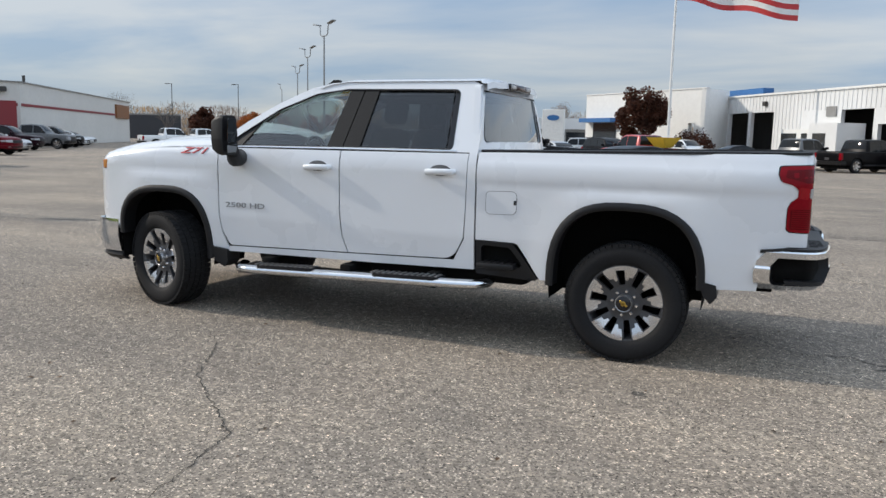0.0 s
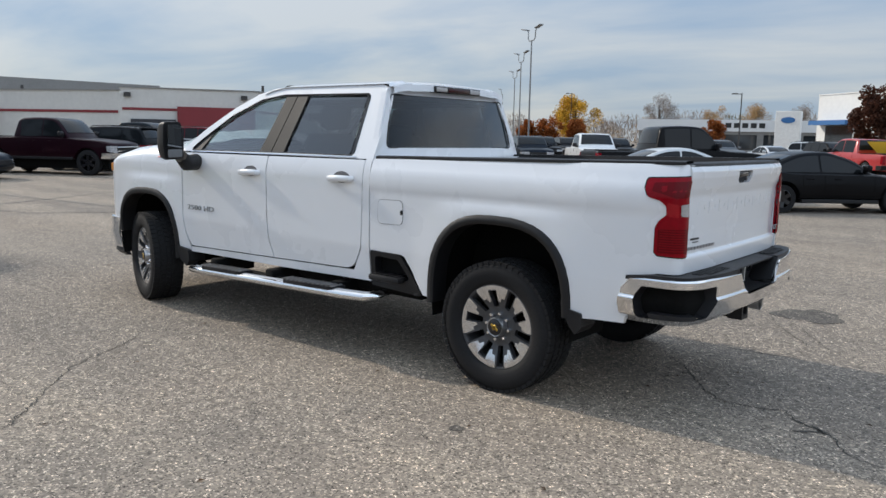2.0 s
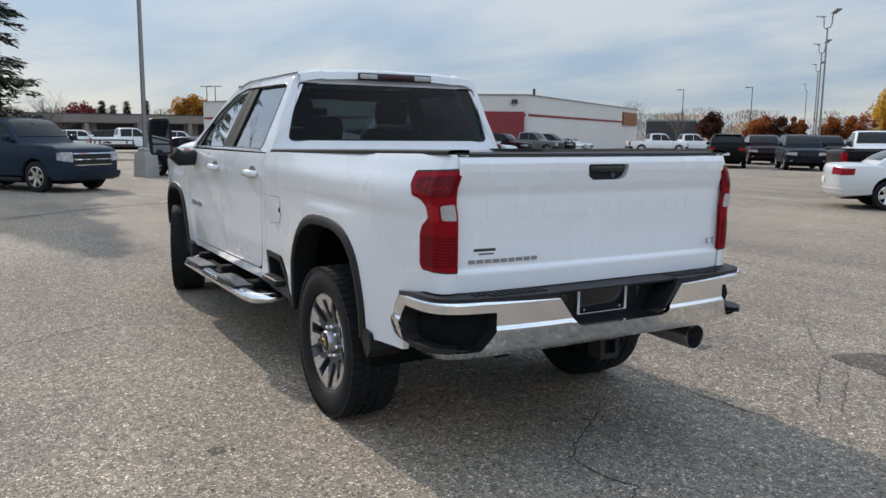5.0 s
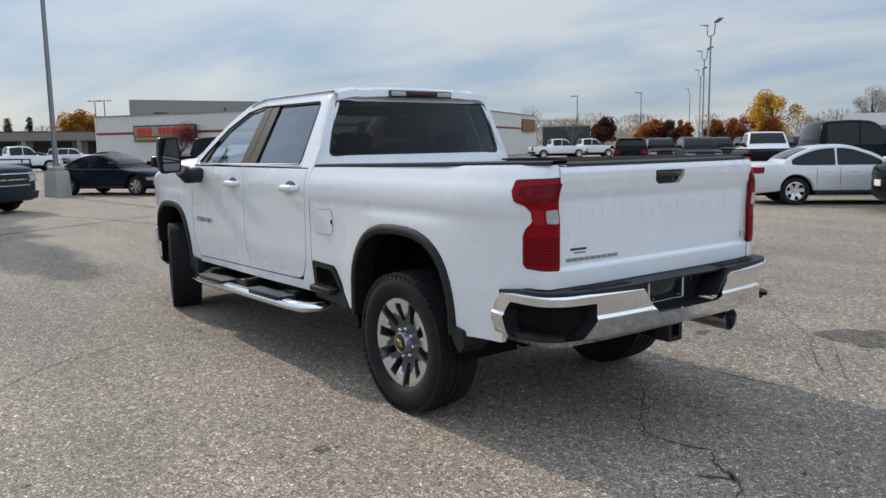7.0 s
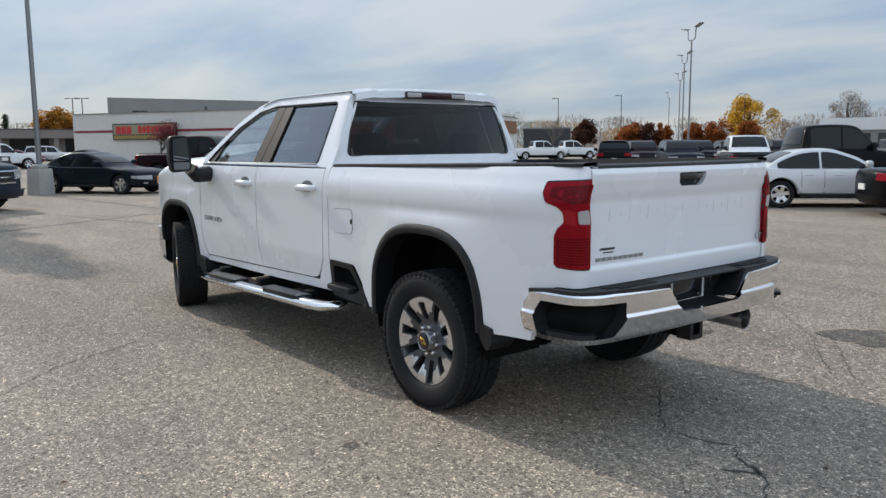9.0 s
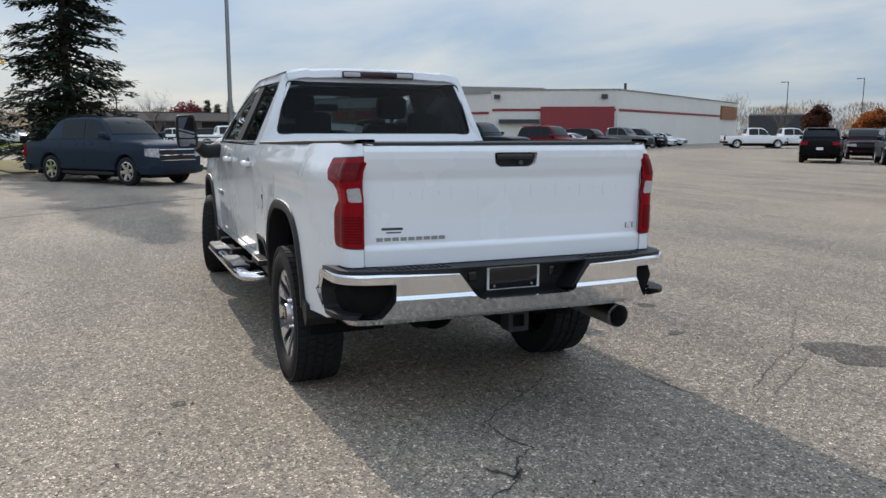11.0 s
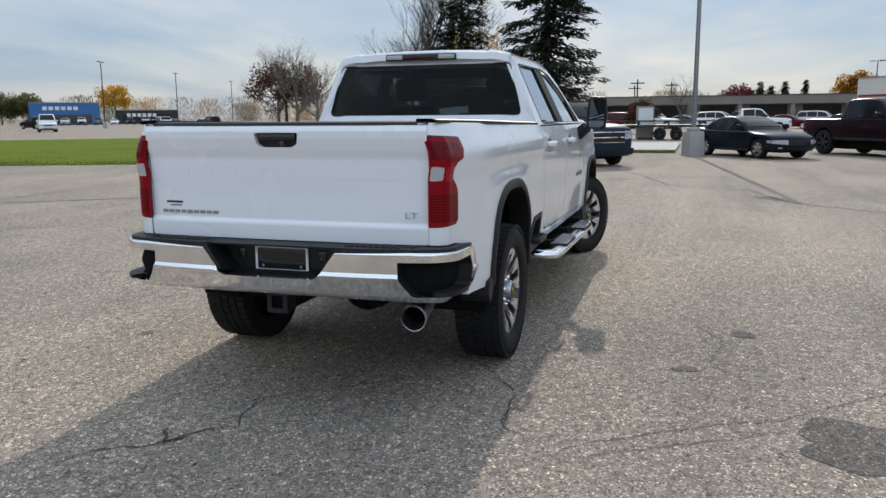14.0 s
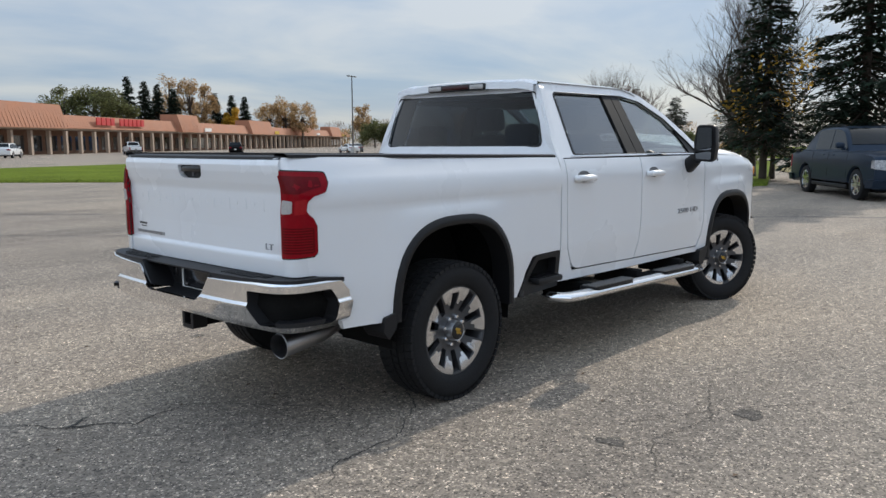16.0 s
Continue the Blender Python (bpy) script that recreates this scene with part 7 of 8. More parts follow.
for p, q, h in ((A, B, 5.3), (B, C, 5.6), (C, D, 5.6)):
    m, ln = wall_m(p, q)
    on_wall(store, "band", p, q, 0.2, ln - 0.2, h - 2.08, h - 1.84, RED_BAND, 0.06, 0.07, "dark red painted band")
    on_wall(store, "coping", p, q, -0.1, ln + 0.1, h - 0.02, h + 0.08, GREY_BLOCK, 0.12, 0.5, "thin grey coping")
m, ln = wall_m(B, C)
on_wall(store, "door_surround", B, C, 5.05, ln - 0.35, 0.0, 3.95, RED_BAND, 0.35, 0.36, "dark red loading bay front")
on_wall(store, "loading_door", B, C, 5.6, ln - 0.9, 0.1, 3.55, RED_BAND, 0.40, 0.06, "red loading door")
for t in (0.03, 0.87):
    on_wall(store, "wall_light", B, C, ln * t, ln * t + 0.6, 4.75, 5.15, POLE_DARK, 0.35, 0.35, "dark wall light")
on_wall(store, "awning", B, C, 0.9, 4.9, 2.3, 2.7, DARK_WALL, 0.5, 0.5, "grey canopy")
m, ln = wall_m(A, B)
sg = empty("store_sign"); sg.parent = store
tagged(sg, "wide sign board with red and yellow bars")
s0 = 6.4
on_wall(sg, "board", A, B, s0, s0 + 9.3, 2.38, 4.15, SIGN_BLACK, 0.22, 0.2, "black framed sign board")
on_wall(sg, "panel", A, B, s0 + 0.15, s0 + 9.15, 2.95, 4.02, SIGN_OLIVE, 0.24, 0.05, "pale sign panel")
on_wall(sg, "strip", A, B, s0 + 0.15, s0 + 9.15, 2.48, 2.86, SIGN_STRIP, 0.24, 0.05, "yellow sign strip")
for k in range(3):
    on_wall(sg, "red_bar", A, B, s0 + 0.6 + 0.80 * k, s0 + 1.25 + 0.80 * k, 3.02, 3.85, SIGN_RED, 0.29, 0.06, "red block")
for k in range(8):
    on_wall(sg, "red_bar", A, B, s0 + 3.9 + 0.62 * k, s0 + 4.38 + 0.62 * k, 3.08, 3.88 - 0.08 * (k % 2), SIGN_RED, 0.29, 0.06, "red block")
on_wall(sg, "brown_block", C, D, 36.0, 43.6, 3.2, 5.0, SIGN_BROWN, 0.25, 0.25, "brown square sign")
for x, y, h in ((-63.5, 45.8, 6.4), (-80, 29, 5.9)):
    part("vent_pipe", tube([(x, y, 5.0), (x, y, h)], 0.14, 8), POLE_DARK, store, "dark roof vent")
# tall grey block behind
blk = tagged(empty("warehouse", pose(0, 0, 0, 0, 0, 0.3)), "tall grey flat-roofed warehouse block behind the store", "building")
for p, q in (((-141, 36), (-136, 78)), ((-136, 78), (-185, 84)), ((-190, 53), (-141, 36))):
    wall(blk, "wall", p, q, 10.2, GREY_BLOCK, 0.5)
for k in range(7):
    on_wall(blk, "window", (-141, 36), (-136, 78), 4 + 4.6 * k, 6.6 + 4.6 * k, 6.6, 8.0, DARK_OPENING, 0.05, 0.06, "dark high window")
raw("roof", [(-141, 36, 10.0), (-136, 78, 10.0), (-185, 84, 10.0), (-190, 53, 10.0)], [(0, 1, 2, 3)], GREY_BLOCK, blk, "flat roof", None)
# low brown shopping building to the west
low = tagged(empty("low_shop_building"), "long low brown building with a flat fascia", "building")
LP, LQ = (-120.9, -14.0), (-117.4, 29.6)
wall(low, "wall", LP, LQ, 3.3, BROWN_FASCIA, 0.4, openings=[(2 + 7 * k, 7 + 7 * k, 0.3, 2.8) for k in range(6)])
on_wall(low, "fascia", LP, LQ, -0.5, 44.2, 2.9, 4.1, BROWN_FASCIA, 1.5, 1.9, "grey-brown fascia")
on_wall(low, "coping", LP, LQ, -0.6, 44.3, 4.06, 4.2, DARK_WALL, 1.55, 2.0, "dark coping")
# a near-black sheet paints the shade behind the shop openings
on_wall(low, "dark_back", LP, LQ, 0.5, 43.0, 0.2, 3.0, DARK_OPENING, -1.2, 0.2, "near-black panel standing for the unlit shop interior")
for k in range(7):
    on_wall(low, "column", LP, LQ, 0.4 + 7 * k, 1.0 + 7 * k, 0.0, 3.0, BROWN_FASCIA, 1.4, 0.5, "brown column")
# service building with workshop doors
dlr = tagged(empty("dealer_building", pose(0, 0, 0, 0, 0, -0.5)), "white service building with open workshop doors and a blue band", "building")
F0, F1, F2, F3 = (-18.3, 74.75), (-5.55, 64.0), (-3.9, 67.6), (17.3, 37.4)
wall(dlr, "wall", F0, F1, 6.1, WALL_WHITE, 0.4, openings=[(14.8, 15.5, 1.5, 3.2)])
wall(dlr, "wall", F1, F2, 6.1, WALL_WHITE, 0.4)
m, ln = wall_m(F2, F3)
wall(dlr, "wall", F2, F3, 5.5, METAL_WHITE, 0.3, openings=[(0.2, 3.1, 0.0, 4.1), (3.5, 6.6, 0.0, 4.1), (14.4, 17.55, 0.0, 4.05), (18.0, 21.0, 0.0, 3.0)])
for k in range(int(ln / 0.45)):
    if not any(a - 0.1 < 0.45 * k < b + 0.1 for a, b in ((0.2, 3.1), (3.5, 6.6), (14.4, 17.55), (18.0, 21.0), (10.4, 16.9))):
        on_wall(dlr, "siding_rib", F2, F3, 0.45 * k, 0.45 * k + 0.09, 0.0, 5.45, METAL_WHITE, 0.035, 0.04, "")
    else:
        on_wall(dlr, "siding_rib", F2, F3, 0.45 * k, 0.45 * k + 0.09, 4.1, 5.45, METAL_WHITE, 0.035, 0.04, "")
# a near-black sheet paints the gloom behind the workshop doors
on_wall(dlr, "workshop_inside", F2, F3, -8.0, 27.0, 0.0, 5.2, DARK_OPENING, -3.2, 0.2, "near-black panel standing for the unlit workshop inside")
on_wall(dlr, "office", F2, F3, 10.4, 14.0, 0.0, 2.65, WALL_WHITE, 2.0, 2.0, "white lean-to office")
on_wall(dlr, "office", F2, F3, 14.0, 16.9, 0.0, 3.05, METAL_WHITE, 2.2, 2.2, "taller white lean-to office")
for k in range(3):
    on_wall(dlr, "window", F2, F3, (10.7, 13.0, 14.5)[k], (12.4, 13.6, 15.8)[k], 1.0, 2.35, SHOP_GLASS, 2.25 if k == 2 else 2.05, 0.08, "dark office window")
on_wall(dlr, "gutter", F2, F3, 0, ln, 5.45, 5.6, WALL_WHITE, 0.15, 0.4, "white gutter")
on_wall(dlr, "window", F2, F3, 12.9, 13.95, 3.6, 4.3, GREY_BLOCK, 0.1, 0.1, "grey louvre")
on_wall(dlr, "wall_light", F2, F3, 5.3, 5.7, 4.6, 4.95, POLE_DARK, 0.25, 0.25, "dark wall light")
on_wall(dlr, "blue_band", F2, F3, -5.0, 4.15, 5.3, 6.15, BLUE_BAND, -0.5, 1.0, "blue metal fascia")
on_wall(dlr, "coping", F0, F1, 0, 16.7, 6.1, 6.2, WALL_WHITE, 0.08, 0.5, "white coping")
on_wall(dlr, "entrance_canopy", F0, F1, 0.4, 5.5, 3.35, 3.75, BLUE_BAND, 1.2, 1.2, "blue entrance canopy")
on_wall(dlr, "entrance", F0, F1, 1.4, 5.0, 0.0, 3.3, SHOP_GLASS, 0.1, 0.12, "dark glass entrance")
raw("roof", [(*F0, 5.5), (*F1, 5.5), (*F2, 5.4), (*F3, 5.4), (35, 60, 5.4), (5, 100, 5.5)], [(0, 1, 2, 3, 4, 5)], GREY_BLOCK, dlr, "flat roof", None)
part("satellite_dish", lathe([(0, 0.0), (0.3, 0.05), (0.5, 0.18)], 16, "y"), SIGN_WHITE, dlr, "white roof dish").matrix_basis = Matrix.Translation((7.5, 51.5, 6.3)) @ Matrix.Rotation(radians(50), 4, "Z") @ Matrix.Rotation(radians(25), 4, "X")
part("dish_mast", tube([(7.5, 51.6, 5.4), (7.5, 51.6, 6.4)], 0.05, 6), POLE_GREY, dlr, "mast")
# blue oval pylon and showroom beyond
pyl = tagged(empty("sign_pylon"), "white sign pylon with a plain blue oval", "sign")
px_, py_ = -34.3, 123.7
part("slab", box((px_ - 1.9, py_ - 0.35, 0), (px_ + 1.9, py_ + 0.35, 6.6), 0.05, 1), SIGN_WHITE, pyl)
part("oval", lathe([(0, -0.42), (0.62, -0.42), (0.62, -0.34), (0, -0.34)], 28, "y"), BLUE_BAND, pyl, "plain blue oval").matrix_basis = Matrix.Translation((px_, py_, 5.2)) @ Matrix.Diagonal((1.7, 1, 0.75, 1))
shw = tagged(empty("showroom"), "long low grey showroom with dark windows", "building")
SP, SQ = (-58.0, 121.0), (-27.0, 133.0)
wall(shw, "wall", SP, SQ, 5.2, GREY_BLOCK, 0.4, openings=[(2 + 6 * k, 7 + 6 * k, 0.4, 2.9) for k in range(5)])
on_wall(shw, "glazing", SP, SQ, 0.5, 32, 0.2, 3.0, SHOP_GLASS, -0.3, 0.1, "dark shop glass")
on_wall(shw, "fascia", SP, SQ, -0.3, 33.4, 3.4, 5.3, METAL_WHITE, 0.25, 0.3, "pale fascia")
for k in range(5):
    on_wall(shw, "name_bar", SP, SQ, 14.0 + 1.3 * k, 14.9 + 1.3 * k, 4.0, 4.8, SIGN_BLACK, 0.3, 0.06, "dark name block")
dst = tagged(empty("distant_building"), "dark low building at the back of the lot", "building")
wall(dst, "wall", (-124.0, 119.0), (-115.0, 124.5), 5.0, DARK_WALL, 0.4)
on_wall(dst, "coping", (-124.0, 119.0), (-115.0, 124.5), 0, 10.5, 4.9, 5.2, GREY_BLOCK, 0.1, 0.5, "grey coping")
# plaza with terracotta mansard roofs
plz = tagged(empty("shopping_plaza"), "long shopping plaza with terracotta mansard roof and tan columns", "building")
P0, P1 = (2.0, -94.0), (-222.0, -266.8)
mz, lz = wall_m(P0, P1)


def plaza_x(a0, a1, z0, z1, o0, o1, mat, name, label, slope=0.0):
    bm = box((a0, -o1, z0), (a1, -o0, z1))
    for v in bm.verts:
        if v.co.z > (z0 + z1) / 2 and v.co.y < -(o0 + o1) / 2:
            v.co.y += slope
    bmesh.ops.transform(bm, matrix=mz, verts=bm.verts)
    return part(name, bm, mat, plz, label, None)


plaza_x(0, lz, 0, 5.6, -6.0, -0.3, TERRA_DARK, "wall", "brown brick shop front")
_ends = (0, 20, 41, 60, 104, 114.6, 150, 169, 195, 220, 245, 262, lz)
for _k, (a, e) in enumerate(zip(_ends, _ends[1:])):
    tower = _k % 2 == 0
    w = e - a
    if tower:
        plaza_x(a, e, 4.1, 7.9, 0.0, 5.0, TERRACOTTA, "mansard_tower", "taller terracotta mansard block", 1.2)
    else:
        plaza_x(a, e, 4.2, 6.4, 0.0, 4.0, TERRACOTTA, "mansard", "terracotta mansard fascia", 1.0)
    plaza_x(a, e, 3.9, 4.2, 0.0, 4.4 if tower else 3.6, STONE_COL, "soffit", "tan soffit")
    if e < 115:
        n = int(w / 0.9)
        for j in range(n):
            bm = box((a + 0.9 * j, -5.02 if tower else -4.02, 4.25), (a + 0.9 * j + 0.22, -4.9 if tower else -3.9, 7.8 if tower else 6.35))
            for v in bm.verts:
                if v.co.z > 5:
                    v.co.y += 1.2 if tower else 1.0
            bmesh.ops.transform(bm, matrix=mz, verts=bm.verts)
            part("roof_rib", bm, TERRACOTTA, plz, "", None)
    _n = int(w / 4.3)
    for j in range(_n):
        c = a + w * (j + 0.3) / _n
        plaza_x(c, c + 0.55, 0, 3.75, 3.2, 3.75, STONE_COL, "column", "tan stone column")
        plaza_x(c + 0.7, c + w / _n - 0.5, 0.5, 3.0, -0.32, -0.24, SHOP_GLASS, "shop_window", "dark shop window")
    if not tower and a > 70:
        plaza_x(a + 4, a + 8, 4.4, 5.2, 4.0, 4.1, (SIGN_WHITE, SIGN_YELLOW)[_k % 4 == 3], "shop_sign", "pale shop sign")
for k in range(11):
    if k != 4:
        plaza_x(70.2 + 1.63 * k, 71.4 + 1.63 * k, 4.9, 6.2, 4.1, 4.3, SIGN_RED, "sign_block", "red sign block")
# blue and black stores far off
for nm, p, q, h, mt, lb in (("blue_store", (-149.0, -155.5), (-160.0, -143.8), 5.5, BLUE_BAND, "blue flat-roofed store far across the plaza"), ("black_store", (-174.0, -151.0), (-188.0, -141.0), 3.8, SIGN_BLACK, "black flat-roofed store far across the plaza")):
    b_ = tagged(empty(nm), lb, "building")
    wall(b_, "wall", p, q, h, mt, 0.5)
    on_wall(b_, "coping", p, q, 0, wall_m(p, q)[1], h - 0.1, h + 0.15, GREY_BLOCK, 0.1, 0.6, "grey coping")
    on_wall(b_, "shop_front", p, q, 2, wall_m(p, q)[1] - 2, 0.3, 2.6, SHOP_GLASS, 0.05, 0.06, "dark shop front")
    for k in range(6):
        on_wall(b_, "name_bar", p, q, 3 + 1.4 * k, 4 + 1.4 * k, h - 1.8, h - 0.9, SIGN_WHITE, 0.08, 0.06, "pale name block")

# ---- poles ----
def light_pole(x, y, h, heading=0.0, mat=POLE_GREY, heads=2, base=True, label="tall grey twin-head parking lot light", r=0.09, style="gull", bw=0.28):
    o = tagged(empty("light_pole", pose(x, y, 0, 0, 0, heading)), label, "light pole")
    if base:
        bm = bmesh.new()
        vs = [bm.verts.new((sx * w_, sy * w_, z_)) for w_, z_ in ((bw * 1.08, 0.0), (bw * 1.05, 0.3), (bw * 0.98, 0.84), (bw * 0.90, 0.89)) for sx, sy in ((-1, -1), (1, -1), (1, 1), (-1, 1))]
        for i in range(3):
            for j in range(4):
                bm.faces.new((vs[4 * i + j], vs[4 * i + (j + 1) % 4], vs[4 * i + 4 + (j + 1) % 4], vs[4 * i + 4 + j]))
        bm.faces.new(vs[-4:])
        add_box(bm, (-bw * 0.7, -bw * 0.7, 0.88), (bw * 0.7, bw * 0.7, 1.03), 0.04, 1)
        part("concrete_base", bm, CONCRETE, o, "stepped concrete base")
    part("pole", tube([(0, 0, 0.9 if base else 0), (0, 0, h * 0.5), (0, 0, h)], [r, r * 0.85, r * 0.7], 12), mat, o)
    for k in range(heads):
        s = (-1, 1)[k % 2]
        if style == "gull":
            part("arm", tube([(0, 0, h - 0.02), (s * 0.45, 0, h - 0.05), (s * 0.75, 0, h + 0.15), (s * 0.8, 0, h + 0.75), (s * 0.95, 0, h + 0.95)], 0.05, 8), mat, o)
            part("lamp_head", box((-0.55, -0.22, -0.06), (0.55, 0.22, 0.05), 0.04, 1, Matrix.Translation((s * 1.45, 0, h + 1.08)) @ Matrix.Rotation(radians(-10 * s), 4, "Y")), mat, o)
        else:
            part("arm", tube([(0, 0, h - 0.1), (s * 0.6, 0, h - 0.1)], 0.04, 6), mat, o)
            part("lamp_head", box((-0.35, -0.18, -0.06), (0.35, 0.18, 0.06), 0.03, 1, Matrix.Translation((s * 0.75, 0, h - 0.08))), mat, o)
    return o


light_pole(-25.55, 1.87, 9.3, 30, heads=1, label="grey light pole on a stepped concrete base", style="box", r=0.09)
light_pole(-37.9, 56.5, 10.5, -32)
light_pole(-52.6, 76.5, 10.9, -32)
light_pole(-68.0, 97.5, 10.9, -32)
light_pole(-92.0, 128.0, 10.5, -32, heads=1)
light_pole(-65.9, -76.8, 10.4, 20, POLE_DARK, 2, True, "dark slim parking light on a concrete base", 0.10, "box")
light_pole(-98.0, -88.0, 10.4, 20, POLE_DARK, 2, True, "dark slim parking light on a concrete base", 0.10, "box")
light_pole(-130.0, -98.0, 10.4, 20, POLE_DARK, 2, True, "dark slim parking light on a concrete base", 0.10, "box")
light_pole(-165.0, -108.0, 10.4, 20, POLE_DARK, 2, True, "dark slim parking light on a concrete base", 0.10, "box")
for _x, _y, _h in ((-91.0, 95.5, 9.4), (-83.5, 103.0, 9.7), (-77.5, 131.0, 10.6), (-28.3, 84.8, 7.1)):
    light_pole(_x, _y, _h, 20, POLE_DARK, 1, False, "dark slim single light pole", 0.08, "box")
for _x, _y, _h in ((-132.6, 29.0, 9.5), (-134.0, 27.9, 9.5)):
    light_pole(_x, _y, _h, 70, POLE_DARK, 2, False, "dark light pole behind the stores", 0.1, "box")
for _k, (_x, _y, _h) in enumerate(((-121, -18.5, 6.5), (-130, -8, 7.2), (-142, -3, 7.2), (-150, -10, 7.0))):
    u = tagged(empty("utility_pole", pose(_x, _y, 0)), "wooden utility pole with a cross arm", "utility pole")
    part("pole", tube([(0, 0, 0), (0, 0, _h)], [0.16, 0.12], 8), BARK, u)
    part("cross_arm", box((-0.08, -1.1, _h - 0.7), (0.08, 1.1, _h - 0.5)), BARK, u)
# flag
fp = tagged(empty("flagpole", pose(-7.0, 56.7, 0)), "tall white flagpole flying a striped flag", "flagpole")
part("pole", tube([(0, 0, 0), (0, 0, 10), (0, 0, 20)], [0.12, 0.10, 0.06], 12), SIGN_WHITE, fp)
fl_ = empty("flag"); fl_.parent = fp
tagged(fl_, "red and white striped flag with a blue canton")


def flag_map(u, v, d):
    s = 0.35 * math.sin(u * 1.1 + v * 0.25) * min(1, u / 2)
    return (u * 0.93, -0.12 * u + s - d, v - 0.22 * u + 0.12 * math.sin(u * 1.4))


FZ0, FZ1, FU = 12.2, 17.2, 9.2
for k in range(13):
    z0, z1 = FZ0 + (FZ1 - FZ0) * k / 13, FZ0 + (FZ1 - FZ0) * (k + 1) / 13
    u0 = 3.7 if k >= 6 else 0.15
    v, f = sheet([(u0, z0), (FU, z0), (FU, z1), (u0, z1)], [], flag_map, 0.3, 0, 0.01)
    raw("stripe", v, f, SIGN_RED if k % 2 == 0 else SIGN_WHITE, fl_, "red stripe" if k % 2 == 0 else "white stripe")
v, f = sheet([(0.15, FZ0 + (FZ1 - FZ0) * 6 / 13), (3.7, FZ0 + (FZ1 - FZ0) * 6 / 13), (3.7, FZ1), (0.15, FZ1)], [], flag_map, 0.3, 0, 0.01)
raw("canton", v, f, BLUE_BAND, fl_, "blue canton")
# spreader on the red pickup, trailer and cabinet on the island
sp_ = tagged(empty("salt_spreader", pose(-4.75, 37.1, 1.15, 0, 0, 136)), "yellow hopper spreader in a pickup bed", "spreader")
bm = bmesh.new()
q = [(-0.7, -0.6, 0.62), (0.7, -0.6, 0.62), (0.7, 0.6, 0.62), (-0.7, 0.6, 0.62), (-0.45, -0.2, 0.08), (0.45, -0.2, 0.08), (0.45, 0.2, 0.08), (-0.45, 0.2, 0.08)]
vs = [bm.verts.new(p) for p in q]
for fc in ((0, 1, 2, 3), (4, 7, 6, 5), (0, 4, 5, 1), (1, 5, 6, 2), (2, 6, 7, 3), (3, 7, 4, 0)):
    bm.faces.new([vs[i] for i in fc])
part("hopper", bm, SIGN_YELLOW, sp_, "yellow hopper", None)
part("chute", box((-0.2, -0.2, -0.05), (0.2, 0.2, 0.14), 0.02, 1), SIGN_BLACK, sp_, "black chute")
tr_ = tagged(empty("flat_trailer", pose(-44.5, 0.3, 0, 0, 0, 92)), "black flatbed trailer with rails", "trailer")
part("deck", box((-3.6, -1.1, 0.75), (3.6, 1.1, 0.9), 0.02, 1), SIGN_BLACK, tr_)
for xx in (-0.5, 0.45):
    for s in (-1, 1):
        car_wheel(0.36, True, tr_, pose(xx, s * 1.05, 0.36, 0, 0, 0 if s < 0 else 180))
for xx in (-3.5, -1.75, 0, 1.75, 3.5):
    for s in (-1, 1):
        part("stake", box((xx - 0.04, s * 1.08 - 0.04, 0.9), (xx + 0.04, s * 1.08 + 0.04, 1.14)), SIGN_BLACK, tr_)
for s in (-1, 1):
    part("rail", box((-3.55, s * 1.08 - 0.03, 1.08), (3.55, s * 1.08 + 0.03, 1.14)), SIGN_BLACK, tr_)
cb_ = tagged(empty("metal_cabinet", pose(-46.0, -1.2, 0.0, 0, 0, 10)), "pale grey metal cabinet on the trailer's far side", "cabinet")
part("body", box((-0.4, -0.5, 0.0), (0.4, 0.5, 2.0), 0.03, 1), GREY_BLOCK, cb_)
part("door", box((0.4, -0.44, 0.1), (0.43, 0.44, 1.9), 0.01, 1), METAL_WHITE, cb_)

# ---- trees ----
def limb(bm, p, d, ln, r, depth, rnd, spread, tips, shrink_l=0.72, up=0.12, n=None):
    """Grows a branch and its children."""
    k = 3
    pts, rad = [p.copy()], [r]
    for i in range(k):
        d = (d + Vector((rnd.uniform(-1, 1), rnd.uniform(-1, 1), rnd.uniform(-0.6, 1.0) + up)) * 0.16).normalized()
        p = p + d * (ln / k)
        pts.append(p.copy()); rad.append(r * (1 - 0.42 * (i + 1) / k))
    add_tube(bm, pts, rad, n or (8 if depth > 4 else 5 if depth > 2 else 3), caps=False)
    if depth <= 0:
        tips.append(p)
        return
    for i in range(rnd.choice((2, 2, 3)) + (1 if depth > 3 else 0)):
        ax = Vector((rnd.uniform(-1, 1), rnd.uniform(-1, 1), rnd.uniform(-0.3, 0.5)))
        nd = (d + ax * spread).normalized()
        q = pts[rnd.choice((1, 2, 3, 3))]
        limb(bm, q, nd, ln * shrink_l * rnd.uniform(0.75, 1.15), r * 0.55, depth - 1, rnd, spread, tips, shrink_l, up)


